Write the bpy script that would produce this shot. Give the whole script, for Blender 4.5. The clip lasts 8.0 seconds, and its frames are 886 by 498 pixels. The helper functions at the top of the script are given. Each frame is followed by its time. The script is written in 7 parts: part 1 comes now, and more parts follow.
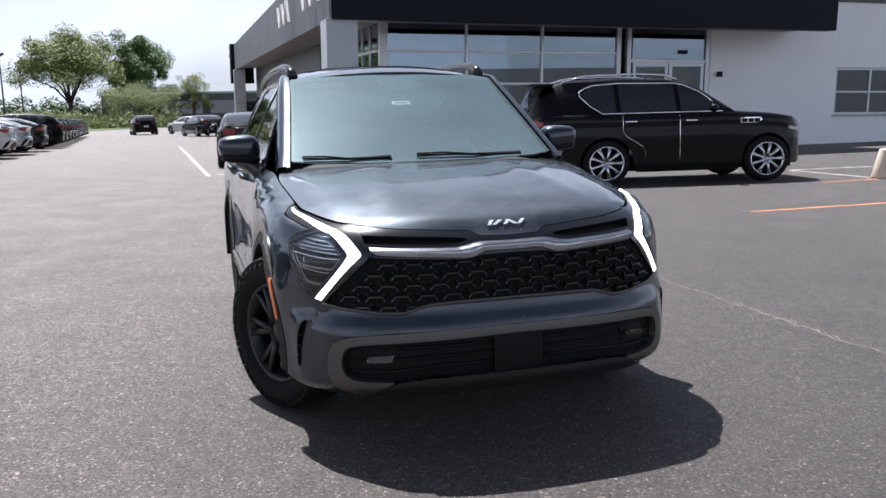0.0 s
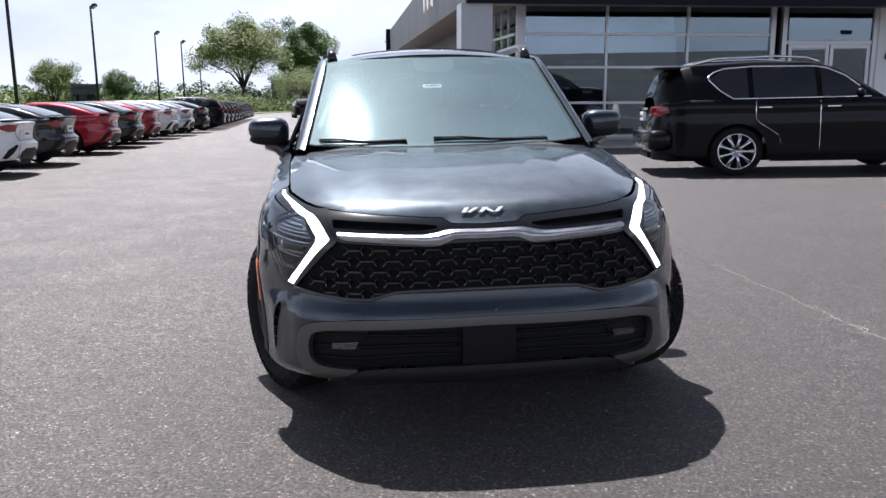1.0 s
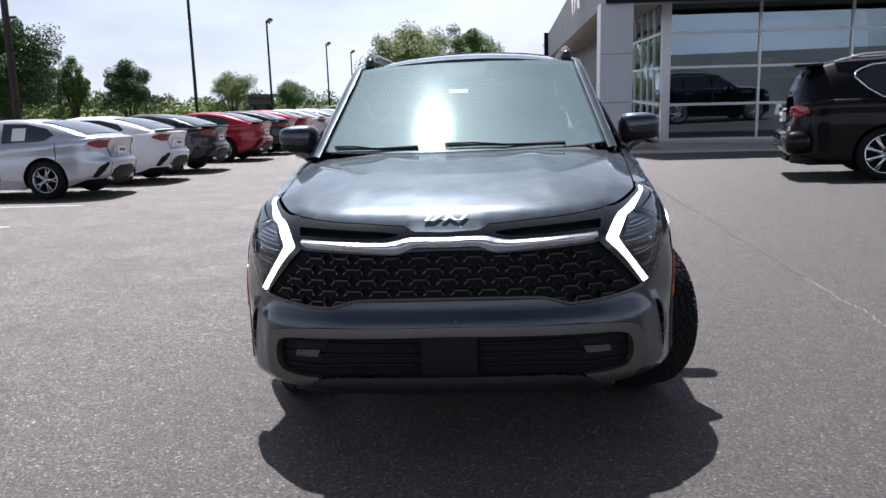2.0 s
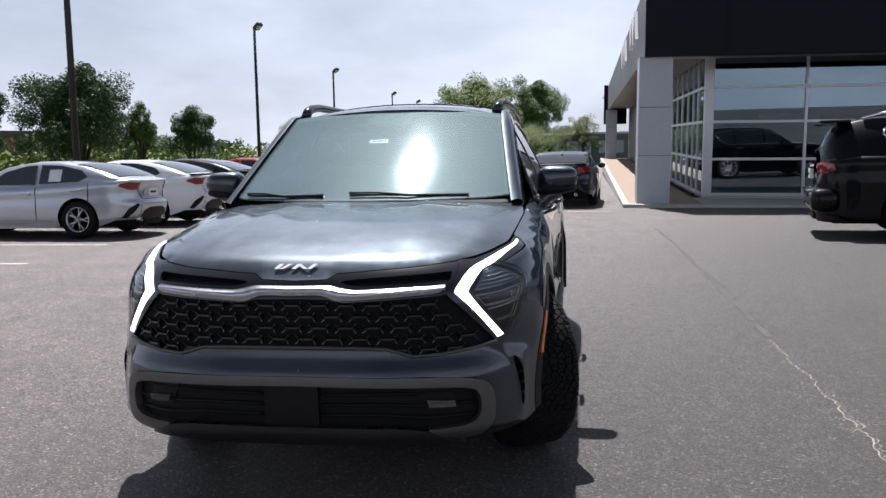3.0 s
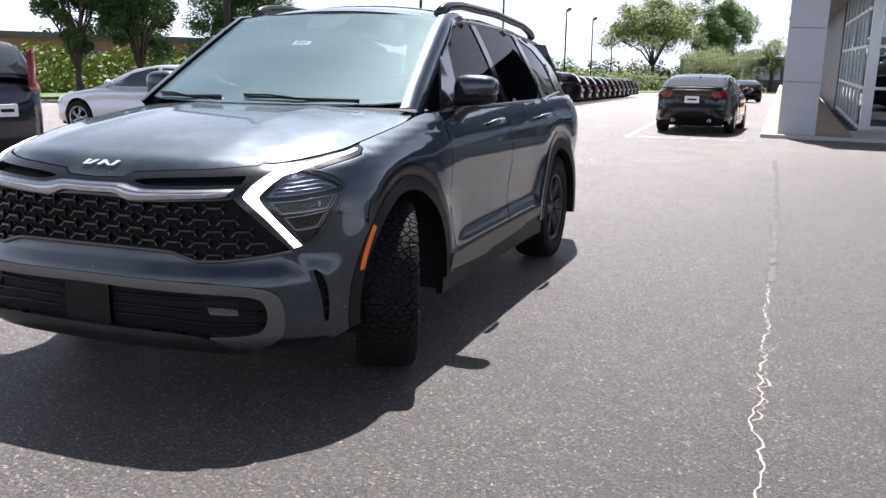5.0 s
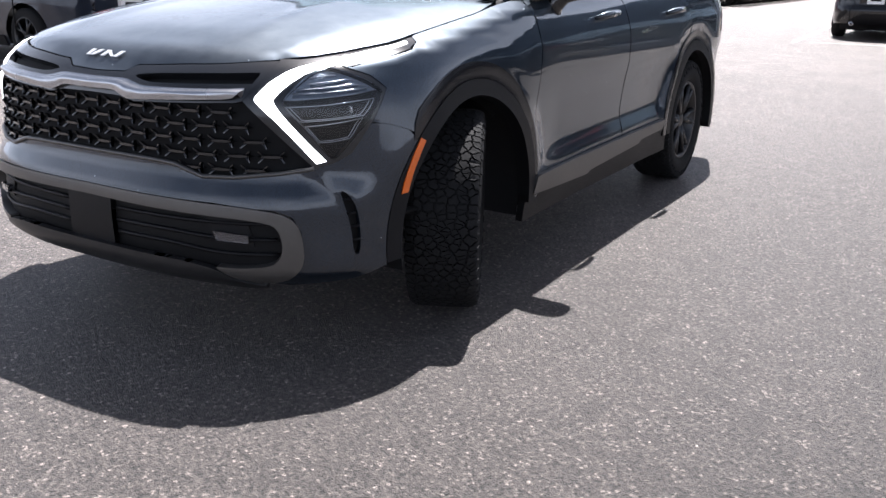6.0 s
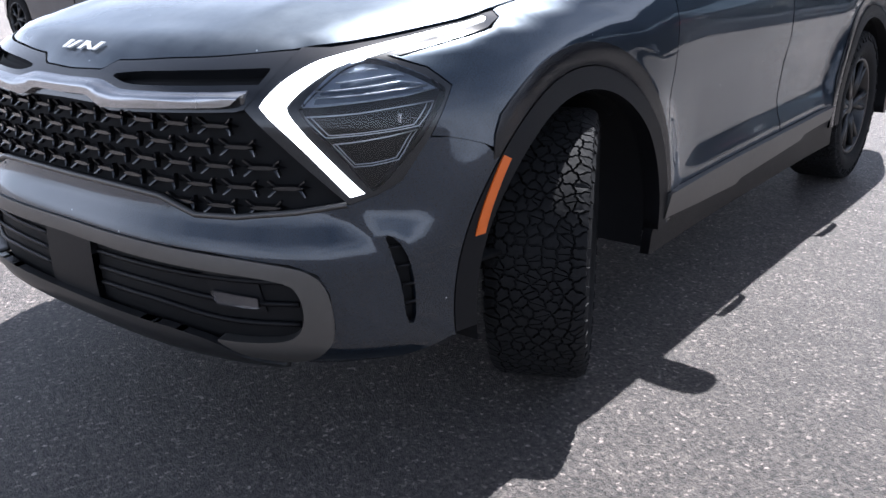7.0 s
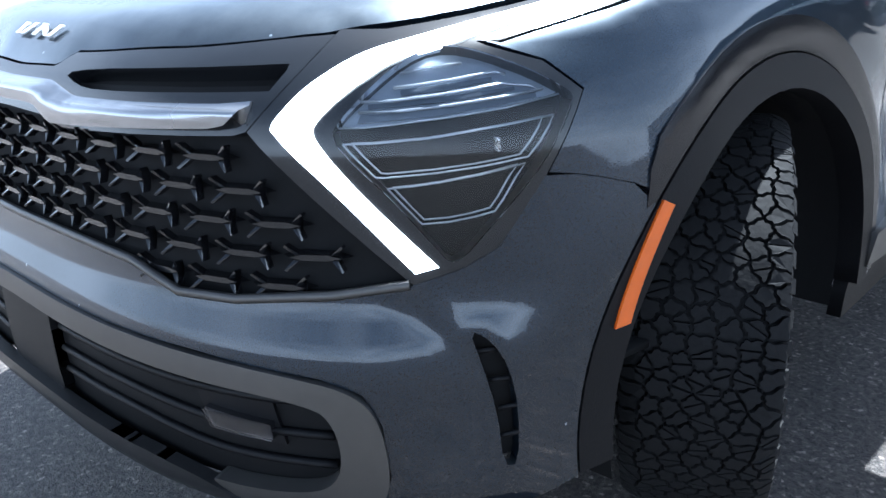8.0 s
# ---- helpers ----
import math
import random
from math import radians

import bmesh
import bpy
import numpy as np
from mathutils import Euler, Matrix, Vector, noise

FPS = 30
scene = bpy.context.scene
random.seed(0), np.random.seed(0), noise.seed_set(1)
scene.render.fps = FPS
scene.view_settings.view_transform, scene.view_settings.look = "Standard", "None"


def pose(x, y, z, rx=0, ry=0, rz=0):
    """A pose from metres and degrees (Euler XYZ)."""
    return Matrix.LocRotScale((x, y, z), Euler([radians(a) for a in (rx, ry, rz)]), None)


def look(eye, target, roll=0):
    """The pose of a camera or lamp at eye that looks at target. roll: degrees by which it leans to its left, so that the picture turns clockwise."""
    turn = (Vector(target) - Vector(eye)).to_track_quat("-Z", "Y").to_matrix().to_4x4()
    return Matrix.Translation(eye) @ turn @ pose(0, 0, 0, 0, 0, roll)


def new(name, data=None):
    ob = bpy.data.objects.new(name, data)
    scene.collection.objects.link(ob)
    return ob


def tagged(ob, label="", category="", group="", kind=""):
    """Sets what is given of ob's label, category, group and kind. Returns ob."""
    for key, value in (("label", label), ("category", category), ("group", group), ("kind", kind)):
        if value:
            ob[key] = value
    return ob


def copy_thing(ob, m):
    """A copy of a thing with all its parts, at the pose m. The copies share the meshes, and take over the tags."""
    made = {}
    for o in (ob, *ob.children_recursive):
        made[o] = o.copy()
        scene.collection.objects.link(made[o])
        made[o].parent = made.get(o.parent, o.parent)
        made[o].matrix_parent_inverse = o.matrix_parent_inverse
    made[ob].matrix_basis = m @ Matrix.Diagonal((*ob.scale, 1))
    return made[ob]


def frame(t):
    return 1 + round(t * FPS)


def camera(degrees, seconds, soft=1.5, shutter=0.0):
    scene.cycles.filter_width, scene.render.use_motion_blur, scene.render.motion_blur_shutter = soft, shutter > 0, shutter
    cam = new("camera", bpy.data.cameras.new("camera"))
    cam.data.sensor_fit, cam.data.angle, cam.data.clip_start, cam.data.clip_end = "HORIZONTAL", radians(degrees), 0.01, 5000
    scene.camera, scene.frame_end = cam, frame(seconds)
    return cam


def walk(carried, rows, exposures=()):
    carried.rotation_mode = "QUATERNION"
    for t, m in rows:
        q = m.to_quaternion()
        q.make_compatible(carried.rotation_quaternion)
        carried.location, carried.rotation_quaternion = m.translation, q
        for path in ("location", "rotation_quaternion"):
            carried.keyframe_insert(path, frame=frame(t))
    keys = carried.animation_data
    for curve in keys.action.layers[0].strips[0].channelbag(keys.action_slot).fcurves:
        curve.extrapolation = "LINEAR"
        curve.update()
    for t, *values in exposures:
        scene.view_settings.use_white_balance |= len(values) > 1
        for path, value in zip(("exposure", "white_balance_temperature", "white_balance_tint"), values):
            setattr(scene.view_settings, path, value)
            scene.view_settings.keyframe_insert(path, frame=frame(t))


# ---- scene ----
cam = camera(54.9, 8.0)
PATH = [
    (0, (0.057, -0.133, 1.382), (0.026, 1.842, 1.067), -1.5),
    (0.5, (0.417, -0.069, 1.359), (0.206, 1.895, 1.042), -1.5),
    (1, (0.772, 0.045, 1.358), (0.379, 1.976, 1.017), -1.3),
    (1.5, (1.124, 0.23, 1.34), (0.561, 2.117, 0.99), -1.7),
    (1.7, (1.276, 0.267, 1.34), (0.625, 2.127, 0.997), -2.1),
    (2.8, (2.08, 0.641, 1.329), (1.182, 2.414, 1.106), -1.4),
    (3, (2.238, 0.703, 1.321), (1.334, 2.476, 1.119), -1.2),
    (3.5, (2.614, 0.867, 1.339), (1.632, 2.594, 1.112), -1.6),
    (4, (2.937, 1.109, 1.321), (1.883, 2.785, 1.042), -2.3),
    (4.2, (3.085, 1.195, 1.286), (2.008, 2.857, 1.001), -2.3),
    (5.3, (3.284, 1.836, 1.234), (1.986, 3.291, 0.788), 1.7),
    (5.5, (3.252, 1.985, 1.207), (1.902, 3.377, 0.719), 1.6),
    (6, (3.072, 2.312, 1.183), (1.643, 3.574, 0.579), 1.2),
    (6.5, (2.784, 2.623, 1.156), (1.293, 3.794, 0.518), -0.1),
    (7, (2.484, 2.901, 1.119), (0.9, 3.936, 0.47), -1.2),
    (7.5, (2.129, 3.044, 1.045), (0.53, 4.075, 0.428), -1.5),
    (8, (1.868, 3.243, 1.051), (0.199, 4.106, 0.367), -2.5),
]
walk(cam, [(t, look(eye, target, roll)) for t, eye, target, roll in PATH],
     [(0.0, 1.0, 6000, 14), (1.5, 1.04, 6000, 14), (3.0, 0.78, 6100, 14), (3.5, 0.9, 6150, 14), (4.0, 1.16, 6100, 14), (5.5, 1.56, 6200, 15), (6.5, 1.76, 6050, 14), (7.2, 1.95, 5750, 12), (8.0, 2.46, 5350, 5)])

from mathutils.geometry import delaunay_2d_cdt

# ---- light: hazy midday sun behind the crossover, bright thin cloud ----
SUN = Vector((-0.290, 0.419, 1.0)).normalized()
world = bpy.data.worlds.new("sky")
scene.world = world
world.use_nodes = True
wn, wl = world.node_tree.nodes, world.node_tree.links
sky = wn.new("ShaderNodeTexSky")
sky.sky_type, sky.sun_disc = "NISHITA", False
sky.sun_elevation, sky.sun_rotation = math.asin(SUN.z), math.atan2(SUN.x, SUN.y)
sky.air_density, sky.dust_density, sky.ozone_density = 1.0, 2.5, 1.0
co = wn.new("ShaderNodeTexCoord")
squash = wn.new("ShaderNodeMapping")
squash.inputs["Scale"].default_value = (1.0, 1.0, 2.6)
cloud = wn.new("ShaderNodeTexNoise")
cloud.inputs["Scale"].default_value, cloud.inputs["Detail"].default_value, cloud.inputs["Roughness"].default_value = 2.3, 7.0, 0.55
ramp = wn.new("ShaderNodeMapRange")
ramp.inputs["From Min"].default_value, ramp.inputs["From Max"].default_value = 0.36, 0.66
ramp.inputs["To Min"].default_value, ramp.inputs["To Max"].default_value = 0.32, 0.72
mixc = wn.new("ShaderNodeMix")
mixc.data_type = "RGBA"
mixc.inputs["B"].default_value = (12.4, 13.2, 14.8, 1)
wl.new(co.outputs["Generated"], squash.inputs["Vector"])
wl.new(squash.outputs["Vector"], cloud.inputs["Vector"])
wl.new(cloud.outputs["Fac"], ramp.inputs["Value"])
split, thick, veil = wn.new("ShaderNodeSeparateXYZ"), wn.new("ShaderNodeMapRange"), wn.new("ShaderNodeMath")
thick.interpolation_type = "SMOOTHSTEP"
thick.inputs["From Min"].default_value, thick.inputs["From Max"].default_value = 0.05, 0.75
thick.inputs["To Min"].default_value, thick.inputs["To Max"].default_value = 1.4, 0.28
veil.operation = "MULTIPLY"
wl.new(co.outputs["Generated"], split.inputs[0])
wl.new(split.outputs["Z"], thick.inputs["Value"])
wl.new(ramp.outputs["Result"], veil.inputs[0])
wl.new(thick.outputs["Result"], veil.inputs[1])
wl.new(veil.outputs[0], mixc.inputs["Factor"])
wl.new(sky.outputs["Color"], mixc.inputs["A"])
# bright haze round the sun
aim, dot, clip, power, gain, glare = (wn.new(x) for x in ("ShaderNodeVectorMath", "ShaderNodeVectorMath", "ShaderNodeMath", "ShaderNodeMath", "ShaderNodeMix", "ShaderNodeMix"))
aim.operation, dot.operation, clip.operation, power.operation = "NORMALIZE", "DOT_PRODUCT", "MAXIMUM", "POWER"
dot.inputs[1].default_value = SUN
clip.inputs[1].default_value, power.inputs[1].default_value = 0.0, 60.0
gain.data_type, glare.data_type, glare.blend_type = "RGBA", "RGBA", "ADD"
gain.inputs["A"].default_value, gain.inputs["B"].default_value = (0, 0, 0, 1), (5.0, 4.9, 4.7, 1)
glare.inputs["Factor"].default_value = 1.0
wl.new(co.outputs["Generated"], aim.inputs[0])
wl.new(aim.outputs["Vector"], dot.inputs[0])
wl.new(dot.outputs["Value"], clip.inputs[0])
wl.new(clip.outputs[0], power.inputs[0])
wl.new(power.outputs[0], gain.inputs["Factor"])
# hazy horizon, deeper overhead
low_haze, thin_sky = wn.new("ShaderNodeMapRange"), wn.new("ShaderNodeVectorMath")
low_haze.interpolation_type, thin_sky.operation = "SMOOTHSTEP", "SCALE"
low_haze.inputs["From Min"].default_value, low_haze.inputs["From Max"].default_value = 0.0, 0.7
low_haze.inputs["To Min"].default_value, low_haze.inputs["To Max"].default_value = 1.02, 0.52
wl.new(split.outputs["Z"], low_haze.inputs["Value"])
wl.new(mixc.outputs["Result"], thin_sky.inputs[0])
wl.new(low_haze.outputs["Result"], thin_sky.inputs["Scale"])
wl.new(thin_sky.outputs["Vector"], glare.inputs["A"])
wl.new(gain.outputs["Result"], glare.inputs["B"])
tight, core, bloom = wn.new("ShaderNodeMath"), wn.new("ShaderNodeMix"), wn.new("ShaderNodeMix")
tight.operation, tight.inputs[1].default_value = "POWER", 1500.0
core.data_type, bloom.data_type, bloom.blend_type = "RGBA", "RGBA", "ADD"
core.inputs["A"].default_value, core.inputs["B"].default_value = (0, 0, 0, 1), (70.0, 67.0, 62.0, 1)
bloom.inputs["Factor"].default_value = 1.0
wl.new(clip.outputs[0], tight.inputs[0])
wl.new(tight.outputs[0], core.inputs["Factor"])
wl.new(glare.outputs["Result"], bloom.inputs["A"])
wl.new(core.outputs["Result"], bloom.inputs["B"])
wl.new(bloom.outputs["Result"], wn["Background"].inputs["Color"])
wn["Background"].inputs["Strength"].default_value = 0.044
sun = new("sun", bpy.data.lights.new("sun", "SUN"))
sun.data.energy, sun.data.angle, sun.data.color = 5.0, radians(0.6), (1.0, 0.965, 0.91)
sun.matrix_world = look(SUN * 60, (0, 0, 0))

# ---- materials ----
def base_material(name):
    m = bpy.data.materials.new(name)
    m.use_nodes = True
    return m, m.node_tree.nodes, m.node_tree.links, m.node_tree.nodes["Principled BSDF"]


def material(name, color, rough=0.5, metal=0.0, vary=0.15, grain=40.0, bump=0.0, broad=1.5, coat=0.0, spec=0.5, per=0.0):
    """A surface with variation at two scales, fine relief and uneven gloss."""
    m, n, l, b = base_material(name)
    co = n.new("ShaderNodeTexCoord")
    fine, wide = n.new("ShaderNodeTexNoise"), n.new("ShaderNodeTexNoise")
    fine.inputs["Scale"].default_value, fine.inputs["Detail"].default_value = grain, 4.0
    wide.inputs["Scale"].default_value, wide.inputs["Detail"].default_value = broad, 5.0
    for x in (fine, wide):
        l.new(co.outputs["Object"], x.inputs["Vector"])
    add = n.new("ShaderNodeMath")
    add.operation = "ADD"
    l.new(fine.outputs["Fac"], add.inputs[0])
    l.new(wide.outputs["Fac"], add.inputs[1])
    rng = n.new("ShaderNodeMapRange")
    rng.inputs["From Min"].default_value, rng.inputs["From Max"].default_value = 0.6, 1.4
    rng.inputs["To Min"].default_value, rng.inputs["To Max"].default_value = 1 - vary, 1 + vary
    l.new(add.outputs[0], rng.inputs["Value"])
    value = rng.outputs["Result"]
    if per:
        info, shift, mul = n.new("ShaderNodeObjectInfo"), n.new("ShaderNodeMapRange"), n.new("ShaderNodeMath")
        shift.inputs["To Min"].default_value, shift.inputs["To Max"].default_value = 1 - per, 1 + per
        mul.operation = "MULTIPLY"
        l.new(info.outputs["Random"], shift.inputs["Value"])
        l.new(shift.outputs["Result"], mul.inputs[0])
        l.new(value, mul.inputs[1])
        value = mul.outputs[0]
    tint = n.new("ShaderNodeMix")
    tint.data_type, tint.blend_type = "RGBA", "MULTIPLY"
    tint.inputs["Factor"].default_value = 1.0
    tint.inputs["A"].default_value = (*color, 1)
    l.new(value, tint.inputs["B"])
    l.new(tint.outputs["Result"], b.inputs["Base Color"])
    gloss = n.new("ShaderNodeMapRange")
    gloss.inputs["To Min"].default_value, gloss.inputs["To Max"].default_value = max(0.0, rough * 0.8), min(1.0, rough * 1.2)
    l.new(wide.outputs["Fac"], gloss.inputs["Value"])
    l.new(gloss.outputs["Result"], b.inputs["Roughness"])
    b.inputs["Metallic"].default_value = metal
    b.inputs["Specular IOR Level"].default_value = spec
    if coat:
        b.inputs["Coat Weight"].default_value, b.inputs["Coat Roughness"].default_value = coat, 0.03
    if bump:
        bp = n.new("ShaderNodeBump")
        bp.inputs["Strength"].default_value, bp.inputs["Distance"].default_value = bump, 0.004
        l.new(fine.outputs["Fac"], bp.inputs["Height"])
        l.new(bp.outputs["Normal"], b.inputs["Normal"])
    return m


def paint(name, color, flake=0.3, metal=0.55, rough=0.28, dust=0.06, coat=1.5, specks=0.0, sunlit_dust=0.0):
    """Clear-coated car paint with metal flake, road dust and faint orange peel."""
    m, n, l, b = base_material(name)
    co = n.new("ShaderNodeTexCoord")
    cell, film, peel = n.new("ShaderNodeTexVoronoi"), n.new("ShaderNodeTexNoise"), n.new("ShaderNodeTexNoise")
    cell.inputs["Scale"].default_value = 900
    film.inputs["Scale"].default_value, film.inputs["Detail"].default_value, film.inputs["Roughness"].default_value = 5.0, 9.0, 0.7
    peel.inputs["Scale"].default_value, peel.inputs["Detail"].default_value = 260.0, 1.0
    for x in (cell, film, peel):
        l.new(co.outputs["Object"], x.inputs["Vector"])
    rng = n.new("ShaderNodeMapRange")
    rng.inputs["To Min"].default_value, rng.inputs["To Max"].default_value = 1 - flake, 1 + flake
    l.new(cell.outputs["Color"], rng.inputs["Value"])
    tint = n.new("ShaderNodeMix")
    tint.data_type, tint.blend_type = "RGBA", "MULTIPLY"
    tint.inputs["Factor"].default_value = 1.0
    tint.inputs["A"].default_value = (*color, 1)
    l.new(rng.outputs["Result"], tint.inputs["B"])
    soil = n.new("ShaderNodeMapRange")
    soil.inputs["From Min"].default_value, soil.inputs["From Max"].default_value = 0.5, 0.75
    soil.inputs["To Max"].default_value = dust
    l.new(film.outputs["Fac"], soil.inputs["Value"])
    mix = n.new("ShaderNodeMix")
    mix.data_type = "RGBA"
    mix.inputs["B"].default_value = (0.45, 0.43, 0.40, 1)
    l.new(soil.outputs["Result"], mix.inputs["Factor"])
    l.new(tint.outputs["Result"], mix.inputs["A"])
    last = mix.outputs["Result"]
    b.inputs["Coat Tint"].default_value = (0.8, 0.9, 1.0, 1) if specks else (1, 1, 1, 1)
    # more dust tone on upward faces, also painting in their sunlit paleness
    if sunlit_dust:
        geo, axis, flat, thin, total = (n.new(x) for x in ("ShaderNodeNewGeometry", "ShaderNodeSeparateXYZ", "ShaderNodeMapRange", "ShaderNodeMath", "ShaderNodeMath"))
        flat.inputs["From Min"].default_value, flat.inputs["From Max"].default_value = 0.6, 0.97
        flat.inputs["To Max"].default_value = sunlit_dust * 2
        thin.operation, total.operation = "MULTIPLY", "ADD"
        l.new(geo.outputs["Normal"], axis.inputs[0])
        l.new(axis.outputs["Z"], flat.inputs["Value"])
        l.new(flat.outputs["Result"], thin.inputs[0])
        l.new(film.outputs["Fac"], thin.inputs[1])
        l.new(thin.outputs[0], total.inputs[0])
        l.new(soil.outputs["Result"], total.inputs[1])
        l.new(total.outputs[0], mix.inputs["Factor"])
    if specks:
        dot, near, rare, keep, fleck = (n.new(x) for x in ("ShaderNodeTexVoronoi", "ShaderNodeMath", "ShaderNodeMath", "ShaderNodeMath", "ShaderNodeMix"))
        dot.inputs["Scale"].default_value = 34.0
        near.operation, rare.operation, keep.operation = "LESS_THAN", "GREATER_THAN", "MULTIPLY"
        near.inputs[1].default_value, rare.inputs[1].default_value = 0.075, 0.86
        l.new(co.outputs["Object"], dot.inputs["Vector"])
        l.new(dot.outputs["Distance"], near.inputs[0])
        l.new(dot.outputs["Color"], rare.inputs[0])
        l.new(near.outputs[0], keep.inputs[0])
        l.new(rare.outputs[0], keep.inputs[1])
        fleck.data_type = "RGBA"
        fleck.inputs["B"].default_value = (specks, specks, specks, 1)
        l.new(keep.outputs[0], fleck.inputs["Factor"])
        l.new(last, fleck.inputs["A"])
        last = fleck.outputs["Result"]
    l.new(last, b.inputs["Base Color"])
    cr = n.new("ShaderNodeMapRange")
    cr.inputs["From Min"].default_value, cr.inputs["From Max"].default_value = 0.35, 0.75
    cr.inputs["To Min"].default_value, cr.inputs["To Max"].default_value = 0.02, 0.07
    l.new(film.outputs["Fac"], cr.inputs["Value"])
    l.new(cr.outputs["Result"], b.inputs["Coat Roughness"])
    b.inputs["Metallic"].default_value, b.inputs["Roughness"].default_value = metal, rough
    b.inputs["Coat Weight"].default_value = 1.0
    b.inputs["Coat IOR"].default_value = coat
    b.inputs["Specular IOR Level"].default_value = 0.1
    bp = n.new("ShaderNodeBump")
    bp.inputs["Strength"].default_value, bp.inputs["Distance"].default_value = 0.012, 0.002
    l.new(peel.outputs["Fac"], bp.inputs["Height"])
    l.new(bp.outputs["Normal"], b.inputs["Coat Normal"])
    return m


def glass(name, tint, rough=0.02, clear=1.0, haze=0.0, ior=1.5, shine=(1.0, 1.0, 1.0), dusty=0.0):
    """A pane: tinted see-through with mirror gloss that grows at grazing angles."""
    m, n, l, b = base_material(name)
    n.remove(b)
    out = n["Material Output"]
    see, gloss, fres, mix = n.new("ShaderNodeBsdfTransparent"), n.new("ShaderNodeBsdfGlossy"), n.new("ShaderNodeFresnel"), n.new("ShaderNodeMixShader")
    see.inputs["Color"].default_value = (*[c * clear for c in tint], 1)
    gloss.inputs["Roughness"].default_value = rough
    gloss.inputs["Color"].default_value = (*shine, 1)
    fres.inputs["IOR"].default_value = ior
    l.new(fres.outputs["Fac"], mix.inputs["Fac"])
    l.new(see.outputs[0], mix.inputs[1])
    l.new(gloss.outputs[0], mix.inputs[2])
    last = mix
    if haze:
        film, dust, add = n.new("ShaderNodeTexNoise"), n.new("ShaderNodeBsdfGlossy"), n.new("ShaderNodeMixShader")
        film.inputs["Scale"].default_value, film.inputs["Detail"].default_value = 3.0, 8.0
        dust.inputs["Roughness"].default_value = 0.16
        dust.inputs["Color"].default_value = (0.85, 0.95, 0.95, 1)
        rg = n.new("ShaderNodeMapRange")
        rg.inputs["To Min"].default_value, rg.inputs["To Max"].default_value = haze * 0.7, haze * 1.3
        l.new(film.outputs["Fac"], rg.inputs["Value"])
        l.new(rg.outputs["Result"], add.inputs["Fac"])
        l.new(mix.outputs[0], add.inputs[1])
        l.new(dust.outputs[0], add.inputs[2])
        last = add
    # dust film tinted teal, its colour also standing in for reflected sky brightness
    if dusty:
        film, coatd, mixd, rg = n.new("ShaderNodeTexNoise"), n.new("ShaderNodeBsdfDiffuse"), n.new("ShaderNodeMixShader"), n.new("ShaderNodeMapRange")
        film.inputs["Scale"].default_value, film.inputs["Detail"].default_value = 2.0, 9.0
        coatd.inputs["Color"].default_value = (0.52, 0.70, 0.74, 1)
        rg.inputs["To Min"].default_value, rg.inputs["To Max"].default_value = dusty * 0.5, dusty * 1.5
        l.new(film.outputs["Fac"], rg.inputs["Value"])
        l.new(rg.outputs["Result"], mixd.inputs["Fac"])
        l.new(last.outputs[0], mixd.inputs[1])
        l.new(coatd.outputs[0], mixd.inputs[2])
        last = mixd
    l.new(last.outputs[0], out.inputs["Surface"])
    return m


def glow(name, color, strength):
    m, n, l, b = base_material(name)
    b.inputs["Base Color"].default_value = (*color, 1)
    b.inputs["Emission Color"].default_value = (*color, 1)
    b.inputs["Emission Strength"].default_value = strength
    return m


